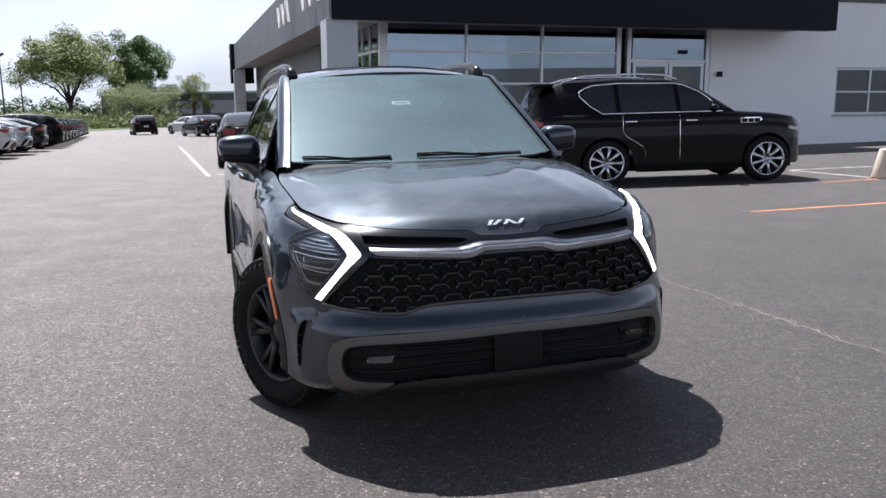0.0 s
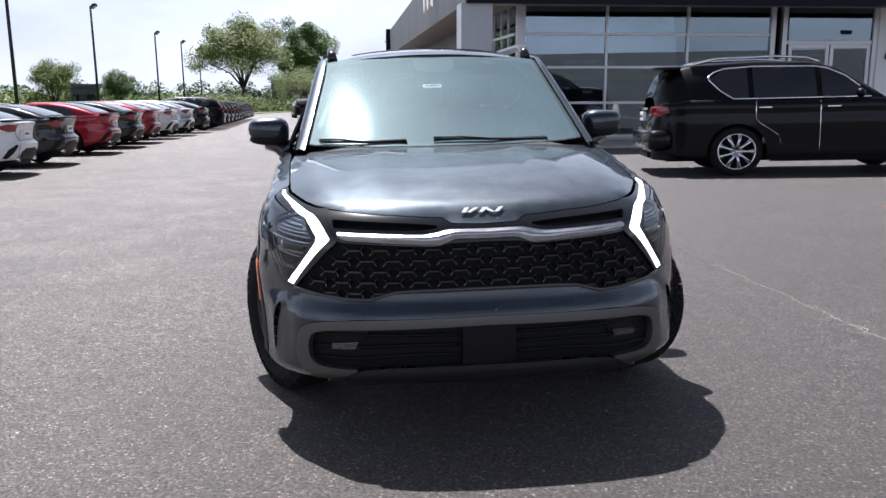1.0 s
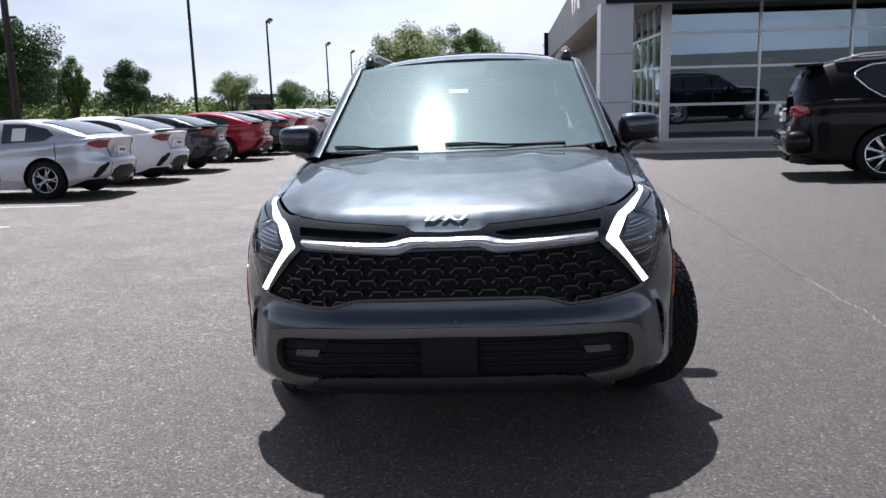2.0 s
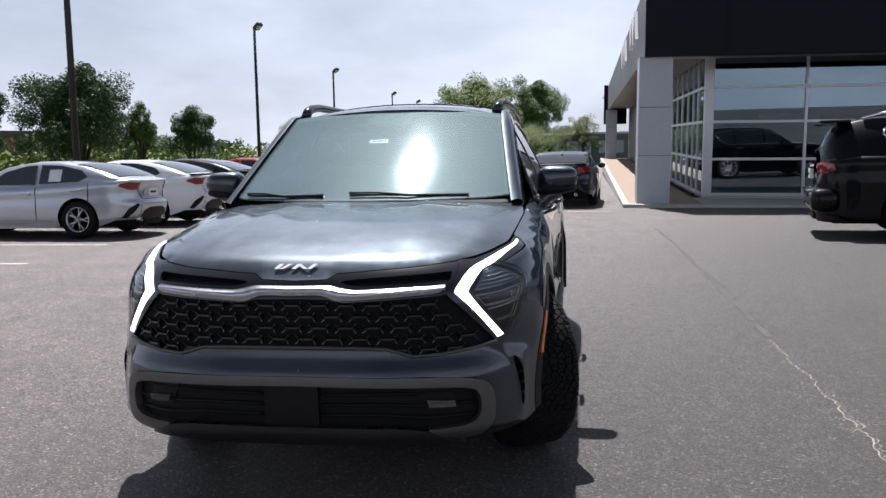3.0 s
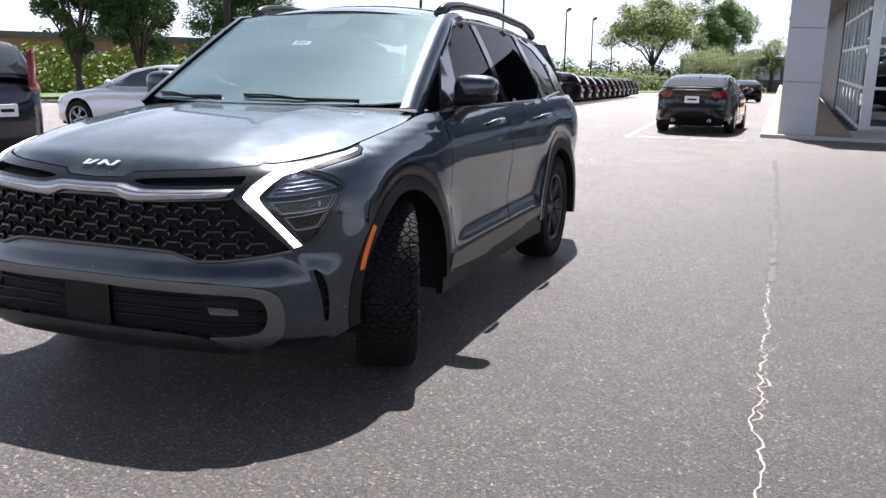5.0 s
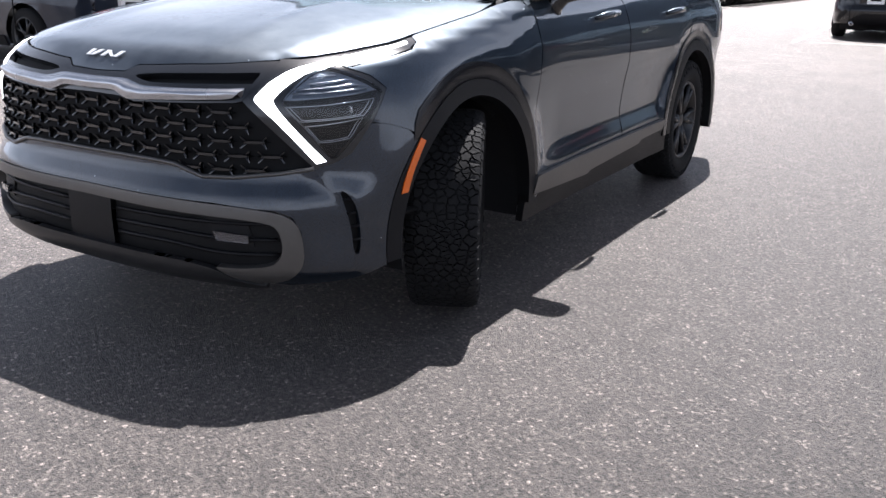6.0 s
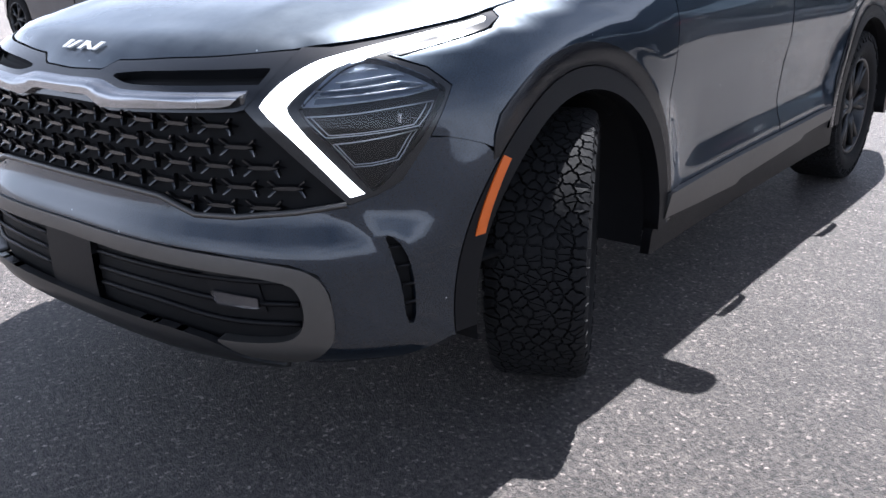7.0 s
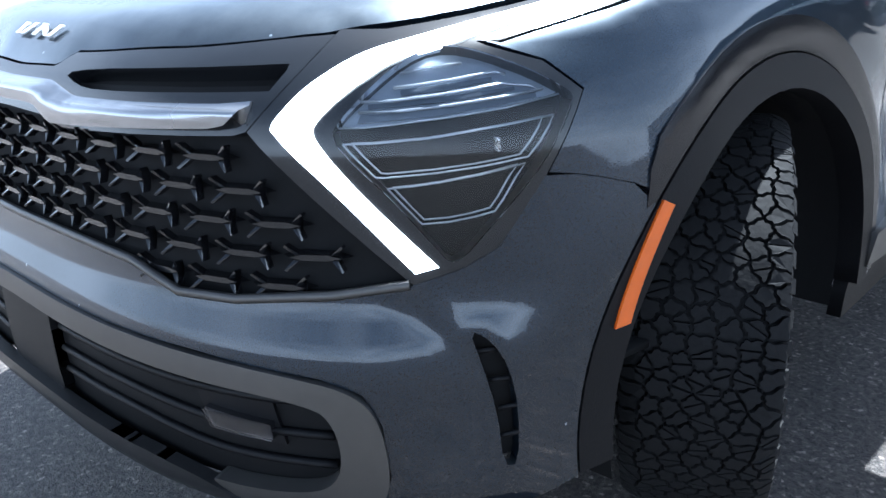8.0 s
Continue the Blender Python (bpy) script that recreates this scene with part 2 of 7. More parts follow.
def asphalt_material():
    m, n, l, b = base_material("asphalt")
    co = n.new("ShaderNodeTexCoord")
    noises = []
    for scale, detail, rough in ((0.09, 5, 0.6), (1.3, 6, 0.65), (62, 4, 0.8), (170, 2, 0.6), (12, 4, 0.7)):
        x = n.new("ShaderNodeTexNoise")
        x.inputs["Scale"].default_value, x.inputs["Detail"].default_value, x.inputs["Roughness"].default_value = scale, detail, rough
        l.new(co.outputs["Object"], x.inputs["Vector"])
        noises.append(x)
    stone = n.new("ShaderNodeTexVoronoi")
    stone.inputs["Scale"].default_value = 120
    l.new(co.outputs["Object"], stone.inputs["Vector"])
    wide = n.new("ShaderNodeMix")
    wide.data_type = "RGBA"
    wide.inputs["A"].default_value, wide.inputs["B"].default_value = (0.052, 0.0435, 0.039, 1), (0.104, 0.088, 0.079, 1)
    l.new(noises[0].outputs["Fac"], wide.inputs["Factor"])
    patchy = n.new("ShaderNodeMapRange")
    patchy.inputs["From Min"].default_value, patchy.inputs["From Max"].default_value = 0.3, 0.7
    patchy.inputs["To Min"].default_value, patchy.inputs["To Max"].default_value = 0.72, 1.28
    l.new(noises[1].outputs["Fac"], patchy.inputs["Value"])
    grit = n.new("ShaderNodeMapRange")
    grit.inputs["From Min"].default_value, grit.inputs["From Max"].default_value = 0.38, 0.62
    grit.inputs["To Min"].default_value, grit.inputs["To Max"].default_value = 0.1, 2.4
    l.new(noises[2].outputs["Fac"], grit.inputs["Value"])
    blotch = n.new("ShaderNodeMapRange")
    blotch.inputs["From Min"].default_value, blotch.inputs["From Max"].default_value = 0.32, 0.68
    blotch.inputs["To Min"].default_value, blotch.inputs["To Max"].default_value = 0.7, 1.32
    l.new(noises[4].outputs["Fac"], blotch.inputs["Value"])
    fleck = n.new("ShaderNodeMapRange")
    fleck.inputs["From Min"].default_value, fleck.inputs["From Max"].default_value = 0.74, 0.98
    fleck.inputs["To Min"].default_value, fleck.inputs["To Max"].default_value = 0.82, 4.0
    l.new(stone.outputs["Color"], fleck.inputs["Value"])
    # the driven lane is worn paler than the newer surface beside it
    axis, lane, drift = n.new("ShaderNodeSeparateXYZ"), n.new("ShaderNodeMapRange"), n.new("ShaderNodeMath")
    drift.operation, drift.inputs[1].default_value = "MULTIPLY_ADD", 5.0
    lane.interpolation_type = "SMOOTHSTEP"
    lane.inputs["From Min"].default_value, lane.inputs["From Max"].default_value = -1.0, 5.5
    lane.inputs["To Min"].default_value, lane.inputs["To Max"].default_value = 1.3, 0.56
    l.new(co.outputs["Object"], axis.inputs[0])
    l.new(noises[1].outputs["Fac"], drift.inputs[0])
    l.new(axis.outputs["X"], drift.inputs[2])
    l.new(drift.outputs[0], lane.inputs["Value"])
    col = wide.outputs["Result"]
    for v in (patchy, grit, fleck, lane, blotch):
        mu = n.new("ShaderNodeMix")
        mu.data_type, mu.blend_type = "RGBA", "MULTIPLY"
        mu.inputs["Factor"].default_value = 1.0
        l.new(col, mu.inputs["A"])
        l.new(v.outputs["Result"], mu.inputs["B"])
        col = mu.outputs["Result"]
    l.new(col, b.inputs["Base Color"])
    b.inputs["Roughness"].default_value = 0.58
    b.inputs["Specular IOR Level"].default_value = 0.7
    b.inputs["IOR"].default_value = 1.5
    hadd = n.new("ShaderNodeMath")
    l.new(noises[2].outputs["Fac"], hadd.inputs[0])
    l.new(noises[3].outputs["Fac"], hadd.inputs[1])
    bp = n.new("ShaderNodeBump")
    bp.inputs["Strength"].default_value, bp.inputs["Distance"].default_value = 1.0, 0.012
    l.new(hadd.outputs[0], bp.inputs["Height"])
    l.new(bp.outputs["Normal"], b.inputs["Normal"])
    return m


ASPHALT = asphalt_material()
GREY_PAINT = paint("metallic_grey_paint", (0.015, 0.021, 0.0295), metal=0.7, rough=0.4, dust=0.006, coat=1.62, specks=0.4, sunlit_dust=0.24)
BLACK_PAINT = paint("black_paint", (0.001, 0.001, 0.002), metal=0.0, rough=0.4, dust=0.003, coat=1.25)
DARK_PAINT = paint("dark_grey_paint", (0.008, 0.009, 0.011), metal=0.4, rough=0.35, dust=0.012)
BLUE_PAINT = paint("dark_blue_grey_paint", (0.012, 0.016, 0.026), metal=0.5, rough=0.3, dust=0.02)
SILVER_PAINT = paint("silver_paint", (0.52, 0.54, 0.58), metal=0.6, rough=0.3)
WHITE_PAINT = paint("white_paint", (0.72, 0.73, 0.74), metal=0.0, rough=0.35)
RED_PAINT = paint("red_paint", (0.3, 0.012, 0.022), metal=0.3, rough=0.3)
GLOSS_BLACK = material("gloss_black_plastic", (0.008, 0.008, 0.009), rough=0.08, vary=0.2, coat=0.6)
MATTE_BLACK = material("matte_black_plastic", (0.005, 0.005, 0.006), rough=0.5, vary=0.2, grain=400, bump=0.15, spec=0.22)
CAVITY = material("black_cavity", (0.006, 0.006, 0.0065), rough=0.7, vary=0.2, spec=0.2)
GUNMETAL = material("gunmetal_plastic", (0.115, 0.11, 0.104), rough=0.4, metal=0.7, vary=0.08)
SKID = material("dark_skid_metal", (0.03, 0.03, 0.031), rough=0.4, metal=0.5, vary=0.2, grain=80)
SOFFIT = material("pale_soffit_panel", (0.28, 0.28, 0.29), rough=0.6, vary=0.08)
CHROME_DARK = material("dim_reflector", (0.13, 0.13, 0.14), rough=0.25, metal=0.9, vary=0.1)
CHROME = material("satin_chrome", (0.46, 0.47, 0.49), rough=0.27, metal=1.0, vary=0.05)
BRIGHT = material("bright_metal", (0.8, 0.8, 0.82), rough=0.08, metal=1.0, vary=0.04)
RUBBER = material("tyre_rubber", (0.009, 0.009, 0.0095), rough=0.78, vary=0.35, grain=90, bump=0.3, spec=0.2)
RIM_BLACK = material("black_wheel_paint", (0.01, 0.01, 0.011), rough=0.3, vary=0.2)
RIM_SILVER = material("silver_wheel_paint", (0.5, 0.5, 0.52), rough=0.25, metal=0.8, vary=0.1)
SCREEN_GLASS = glass("windscreen_glass", (0.30, 0.40, 0.40), rough=0.012, haze=0.003, ior=4.0, shine=(0.7, 0.95, 1.0), dusty=0.13)
SIDE_GLASS = glass("side_glass", (0.05, 0.055, 0.055), rough=0.01, ior=1.13)
DARK_GLASS = glass("dark_tinted_glass", (0.03, 0.035, 0.035), rough=0.01, ior=1.15)
LENS = glass("clear_lens", (0.93, 0.94, 0.95), rough=0.01)
FACADE_GLASS = glass("facade_glass", (0.42, 0.47, 0.49), rough=0.005, ior=2.8, shine=(0.74, 0.9, 1.0))
DRL = glow("daytime_light", (1.0, 0.99, 0.96), 2.2)
ORANGE = material("orange_reflector", (0.75, 0.14, 0.01), rough=0.25, vary=0.1, coat=0.5)
RED_LENS = material("red_lamp_lens", (0.2, 0.004, 0.01), rough=0.12, vary=0.1, coat=0.8)
RIM_BRIGHT = material("bright_wheel_metal", (0.7, 0.7, 0.72), rough=0.15, metal=1.0, vary=0.06)
WHITE_PLASTIC = material("white_plastic", (0.78, 0.78, 0.78), rough=0.4, vary=0.04)
SEAT = material("dark_upholstery", (0.03, 0.03, 0.032), rough=0.8, vary=0.2)
WALL_WHITE = material("white_render", (0.88, 0.88, 0.88), rough=0.8, vary=0.05, grain=60, bump=0.1, broad=0.6)
PANEL_GREY = material("grey_metal_panel", (0.42, 0.44, 0.47), rough=0.45, vary=0.06, grain=8)
FASCIA_BLACK = material("dark_metal_fascia", (0.006, 0.008, 0.013), rough=0.55, vary=0.15, broad=0.5, spec=0.16)
FASCIA_GREY = material("charcoal_cladding", (0.07, 0.073, 0.08), rough=0.5, vary=0.1, broad=0.5)
ALU = material("aluminium_mullion", (0.6, 0.61, 0.63), rough=0.35, metal=0.5, vary=0.06)
CONCRETE = material("pale_concrete", (0.42, 0.4, 0.37), rough=0.85, vary=0.15, grain=30, bump=0.3)
BRICK_PAVE = material("tan_paving", (0.30, 0.22, 0.16), rough=0.85, vary=0.2, grain=30, bump=0.3)
LINE_WHITE = material("worn_white_marking", (0.55, 0.53, 0.5), rough=0.8, vary=0.25, grain=60)
LINE_ORANGE = material("worn_orange_marking", (0.55, 0.22, 0.09), rough=0.8, vary=0.3, grain=60)
CRACK = material("crack_filler", (0.31, 0.275, 0.235), rough=0.9, vary=0.35, grain=120)
TAR = material("dark_seal", (0.062, 0.055, 0.052), rough=0.7, vary=0.2)
POLE = material("bronze_pole_paint", (0.012, 0.011, 0.01), rough=0.5, vary=0.2)
BARK = material("bark", (0.06, 0.045, 0.035), rough=0.9, vary=0.3, grain=30, bump=0.5)
GRASS = material("verge_grass", (0.07, 0.11, 0.025), rough=0.9, vary=0.35, grain=12, broad=0.3)
SHOWROOM = material("showroom_interior", (0.16, 0.16, 0.17), rough=0.7, vary=0.2)
FAR_WALL = material("far_building", (0.3, 0.27, 0.24), rough=0.8, vary=0.1, broad=0.1)
BRICK_WALL = material("red_brown_brick", (0.26, 0.14, 0.10), rough=0.85, vary=0.25, grain=6, broad=0.4)
YELLOW = material("yellow_panel", (0.75, 0.48, 0.03), rough=0.5, vary=0.1)


def leaf_material(name, color):
    m, n, l, b = base_material(name)
    geo, rng, mix = n.new("ShaderNodeNewGeometry"), n.new("ShaderNodeMapRange"), n.new("ShaderNodeMix")
    rng.inputs["To Min"].default_value, rng.inputs["To Max"].default_value = 0.55, 1.5
    l.new(geo.outputs["Random Per Island"], rng.inputs["Value"])
    mix.data_type, mix.blend_type = "RGBA", "MULTIPLY"
    mix.inputs["Factor"].default_value = 1.0
    mix.inputs["A"].default_value = (*color, 1)
    l.new(rng.outputs["Result"], mix.inputs["B"])
    l.new(mix.outputs["Result"], b.inputs["Base Color"])
    b.inputs["Roughness"].default_value = 0.6
    b.inputs["Subsurface Weight"].default_value = 0.0
    return m


LEAF_DARK = leaf_material("dark_leaves", (0.03, 0.075, 0.014))
LEAF_MID = leaf_material("green_leaves", (0.07, 0.135, 0.022))
LEAF_PALE = leaf_material("pale_spring_leaves", (0.15, 0.19, 0.04))

# ---- mesh tools ----
def part(name, bm, mat, parent=None, label="", soft=True):
    me = bpy.data.meshes.new(name)
    bm.normal_update()
    fair = bm.verts.layers.float_vector.get("fair")
    given = None
    if fair is not None:
        bm.verts.index_update()
        even = [v[fair].copy() for v in bm.verts]
        given = [even[lp.vert.index] if f.tag or even[lp.vert.index].dot(f.normal) > 0.75 else Vector((0, 0, 0)) for f in bm.faces for lp in f.loops]
        bm.verts.layers.float_vector.remove(fair)
    bm.to_mesh(me)
    bm.free()
    if soft:
        me.shade_smooth()
    if given:
        me.normals_split_custom_set(given)
    me.materials.append(mat)
    ob = new(name, me)
    if parent:
        ob.parent = parent
    if label:
        tagged(ob, label)
    return ob


def thing(name, label, category, m=None, group="", kind=""):
    ob = new(name)
    ob.empty_display_size = 0.1
    if m is not None:
        ob.matrix_world = m
    return tagged(ob, label, category, group, kind)


def box(bm, x0, x1, y0, y1, z0, z1, bevel=0.0, m=None):
    r = bmesh.ops.create_cube(bm, size=1.0)
    vs = r["verts"]
    for v in vs:
        v.co = Vector((x0 if v.co.x < 0 else x1, y0 if v.co.y < 0 else y1, z0 if v.co.z < 0 else z1))
    if bevel:
        es = {e for v in vs for e in v.link_edges}
        got = bmesh.ops.bevel(bm, geom=list(es), offset=bevel, segments=2, profile=0.6, affect="EDGES")
        vs = list({v for f in got["faces"] for v in f.verts} | {v for v in vs if v.is_valid})
    if m is not None:
        bmesh.ops.transform(bm, matrix=m, verts=vs)
    return vs


def solid(*args, **kw):
    bm = bmesh.new()
    box(bm, *args, **kw)
    return bm


def tube(bm, pts, radius, sides=8, close=True):
    """A pipe along points; radius may be one number or one for each point."""
    pts = [Vector(p) for p in pts]
    rings = []
    for i, p in enumerate(pts):
        d = (pts[min(i + 1, len(pts) - 1)] - pts[max(i - 1, 0)]).normalized()
        a = d.orthogonal().normalized() if abs(d.z) > 0.9 else d.cross(Vector((0, 0, 1))).normalized()
        b = d.cross(a)
        r = radius[i] if isinstance(radius, (list, tuple)) else radius
        rings.append([bm.verts.new(p + (a * math.cos(6.28319 * k / sides) + b * math.sin(6.28319 * k / sides)) * r) for k in range(sides)])
    for q, w in zip(rings, rings[1:]):
        for k in range(sides):
            bm.faces.new((q[k], q[(k + 1) % sides], w[(k + 1) % sides], w[k]))
    if close:
        bm.faces.new(rings[0][::-1])
        bm.faces.new(rings[-1])


def lathe(bm, profile, steps=32, axis="x", flip=False):
    """Turn (along, radius) points round an axis."""
    rings = []
    for a, r in profile:
        ring = []
        for k in range(steps):
            c, s = math.cos(2 * math.pi * k / steps) * r, math.sin(2 * math.pi * k / steps) * r
            ring.append(bm.verts.new((a, c, s) if axis == "x" else (c, s, a)))
        rings.append(ring)
    for q, w in zip(rings, rings[1:]):
        for k in range(steps):
            f = (q[k], q[(k + 1) % steps], w[(k + 1) % steps], w[k])
            bm.faces.new(f[::-1] if flip else f)


def prism(bm, outline, y0, y1, m=None):
    """An (x, z) outline pulled from y0 to y1."""
    a = [bm.verts.new((x, y0, z)) for x, z in outline]
    b = [bm.verts.new((x, y1, z)) for x, z in outline]
    bm.faces.new(a)
    bm.faces.new(b[::-1])
    k = len(outline)
    for i in range(k):
        bm.faces.new((a[i], b[i], b[(i + 1) % k], a[(i + 1) % k]))
    if m is not None:
        bmesh.ops.transform(bm, matrix=m, verts=a + b)
    bmesh.ops.recalc_face_normals(bm, faces=bm.faces)


def rounded(poly, times=2, keep=()):
    """Chaikin's corner cutting of a closed outline; corners in keep stay sharp."""
    keep = {tuple(poly[i]) for i in keep}
    for _ in range(times):
        out = []
        for i, p in enumerate(poly):
            a, b = poly[i - 1], poly[(i + 1) % len(poly)]
            if tuple(p) in keep:
                out.append(p)
            else:
                out += [(p[0] * 0.75 + a[0] * 0.25, p[1] * 0.75 + a[1] * 0.25), (p[0] * 0.75 + b[0] * 0.25, p[1] * 0.75 + b[1] * 0.25)]
        poly = out
    return poly


def both(half):
    """A half outline that starts and ends on the middle line, closed with its mirror image."""
    back = [(-a, b) for a, b in reversed(half) if abs(a) > 1e-6]
    return list(half) + back


def arc(c, r, a0, a1, n=14):
    return [(c[0] + r * math.cos(radians(a0 + (a1 - a0) * i / n)), c[1] + r * math.sin(radians(a0 + (a1 - a0) * i / n))) for i in range(n + 1)]


def inside(p, loop):
    x, y, hit = p[0], p[1], False
    for i in range(len(loop)):
        (x0, y0), (x1, y1) = loop[i - 1], loop[i]
        if (y0 > y) != (y1 > y) and x < (x1 - x0) * (y - y0) / (y1 - y0) + x0:
            hit = not hit
    return hit


def sheet(bm, loop, surface, step=0.03, lift=0.0, lip=0.008, holes=(), toward=None, even_out=0.0):
    """The part of a surface within an outline (in the surface's own two coordinates), raised by lift, its border turned in by lip."""
    loops = [loop, *holes]
    pts, edges = [], []
    for q in loops:
        first = len(pts)
        for i, p in enumerate(q):
            b = q[(i + 1) % len(q)]
            k = max(1, int(math.hypot(b[0] - p[0], b[1] - p[1]) / (step * 1.1)))
            pts += [(p[0] + (b[0] - p[0]) * j / k, p[1] + (b[1] - p[1]) * j / k) for j in range(k)]
        edges += [(i, i + 1 if i + 1 < len(pts) else first) for i in range(first, len(pts))]
    border = len(pts)
    lo = [min(p[i] for p in loop) for i in (0, 1)]
    hi = [max(p[i] for p in loop) for i in (0, 1)]
    edge_pts = np.array(pts)
    for i in range(int((hi[0] - lo[0]) / step) + 1):
        for j in range(int((hi[1] - lo[1]) / step) + 1):
            p = (lo[0] + (i + 0.5) * step, lo[1] + (j + 0.5) * step)
            if inside(p, loop) and not any(inside(p, h) for h in holes) and np.min(np.hypot(edge_pts[:, 0] - p[0], edge_pts[:, 1] - p[1])) > step * 0.45:
                pts.append(p)
    vs, _, fs, *_ = delaunay_2d_cdt([Vector(p) for p in pts], edges, [], 0, 1e-6)
    tri = []
    for f in fs:
        c = (sum(vs[i][0] for i in f) / 3, sum(vs[i][1] for i in f) / 3)
        if inside(c, loop) and not any(inside(c, h) for h in holes):
            tri.append(f)
    used = sorted({i for f in tri for i in f})
    h = 1e-3
    made, normals = {}, {}
    fair = None
    if even_out:
        fair = bm.verts.layers.float_vector.get("fair") or bm.verts.layers.float_vector.new("fair")
    for i in used:
        a, b = vs[i]
        p = Vector(surface(a, b))
        nrm = (Vector(surface(a + h, b)) - p).cross(Vector(surface(a, b + h)) - p)
        nrm = nrm.normalized() if nrm.length > 0 else Vector((0, 0, 1))
        if toward is not None and nrm.dot(Vector(toward) - p) < 0:
            nrm = -nrm
        made[i], normals[i] = bm.verts.new(p + nrm * lift), nrm
        if not even_out:
            continue
        even = (Vector(surface(a + even_out, b)) - Vector(surface(a - even_out, b))).cross(Vector(surface(a, b + even_out)) - Vector(surface(a, b - even_out)))
        even = even.normalized() if even.length > 0 else nrm
        made[i][fair] = even if even.dot(nrm) > 0 else -even
    faces = []
    for f in tri:
        q = [made[i] for i in f]
        n = (q[1].co - q[0].co).cross(q[2].co - q[0].co)
        if n.dot(normals[f[0]]) < 0:
            q.reverse()
        try:
            faces.append(bm.faces.new(q))
            faces[-1].tag = True
        except ValueError:
            pass
    if lip:
        by_vert = {made[i]: normals[i] for i in used}
        low = {}
        for f in faces:
            for lp in list(f.loops):
                if len(lp.edge.link_faces) == 1 and lp.edge.link_faces[0] is f:
                    a, b = lp.vert, lp.link_loop_next.vert
                    for x in (a, b):
                        if x not in low:
                            low[x] = bm.verts.new(x.co - by_vert[x] * lip)
                    side = bm.faces.new((b, a, low[a], low[b]))
                    lp.edge.smooth = False
    return bm


def mirrored(bm):
    """A copy of a bmesh with u turned round."""
    me = bpy.data.meshes.new("tmp")
    bm.to_mesh(me)
    b2 = bmesh.new()
    b2.from_mesh(me)
    bpy.data.meshes.remove(me)
    for v in b2.verts:
        v.co.x = -v.co.x
    fair = b2.verts.layers.float_vector.get("fair")
    if fair is not None:
        for v in b2.verts:
            v[fair] = Vector((-v[fair].x, v[fair].y, v[fair].z))
    bmesh.ops.reverse_faces(b2, faces=b2.faces)
    return b2


def pair(name, bm, mat, parent, label=""):
    """A part and its mirror image on the car's other side."""
    other = part(name, mirrored(bm), mat, parent, label)
    return part(name, bm, mat, parent, label), other

# ---- ground, markings ----
def ground_z(x, y):
    """The lot climbs a little to the west and north."""
    west = min(max(0.0, -x - 1.5), 14.5) * 0.012
    k = min(1.0, max(0.0, (4.0 - x) / 6.0))
    return west + min(max(0.0, y - 9.0), 21.0) * 0.006 * k * k * (3 - 2 * k)


bm = bmesh.new()
rings = [0, 1.5, 3, 4.5, 6, 8, 10, 13, 16, 20, 25, 32, 40, 55, 70, 130, 300, 900, 3500]
prev = None
for r in rings:
    ring = [bm.verts.new((r * math.cos(2 * math.pi * k / 96), 6 + r * math.sin(2 * math.pi * k / 96), ground_z(r * math.cos(2 * math.pi * k / 96), 6 + r * math.sin(2 * math.pi * k / 96)))) for k in range(96)] if r else [bm.verts.new((0, 6, 0))]
    if prev:
        for k in range(96):
            if len(prev) == 1:
                bm.faces.new((prev[0], ring[k], ring[(k + 1) % 96]))
            else:
                bm.faces.new((prev[k], ring[k], ring[(k + 1) % 96], prev[(k + 1) % 96]))
    prev = ring
tagged(part("ground", bm, ASPHALT), "worn grey asphalt of a large car lot", "asphalt", kind="structure")


def strip(name, a, b, width, mat, label, z=0.004, worn=0.02, seed=1):
    """A painted line with frayed edges and short gaps."""
    rnd = random.Random(seed)
    a, b = Vector((*a, 0)), Vector((*b, 0))
    d = (b - a).normalized()
    n = Vector((-d.y, d.x, 0))
    k = max(2, int((b - a).length / 0.12))
    bm = bmesh.new()
    left, right = [], []
    for i in range(k + 1):
        p = a + (b - a) * i / k
        p.z = ground_z(p.x, p.y) + z
        left.append(bm.verts.new(p + n * (width / 2 + rnd.uniform(-worn, worn * 0.4))))
        right.append(bm.verts.new(p - n * (width / 2 + rnd.uniform(-worn, worn * 0.4))))
    for i in range(k):
        if rnd.random() > 0.003:
            bm.faces.new((right[i], right[i + 1], left[i + 1], left[i]))
    return tagged(part(name, bm, mat), label, "road marking", "painted lines on the lot", "structure")


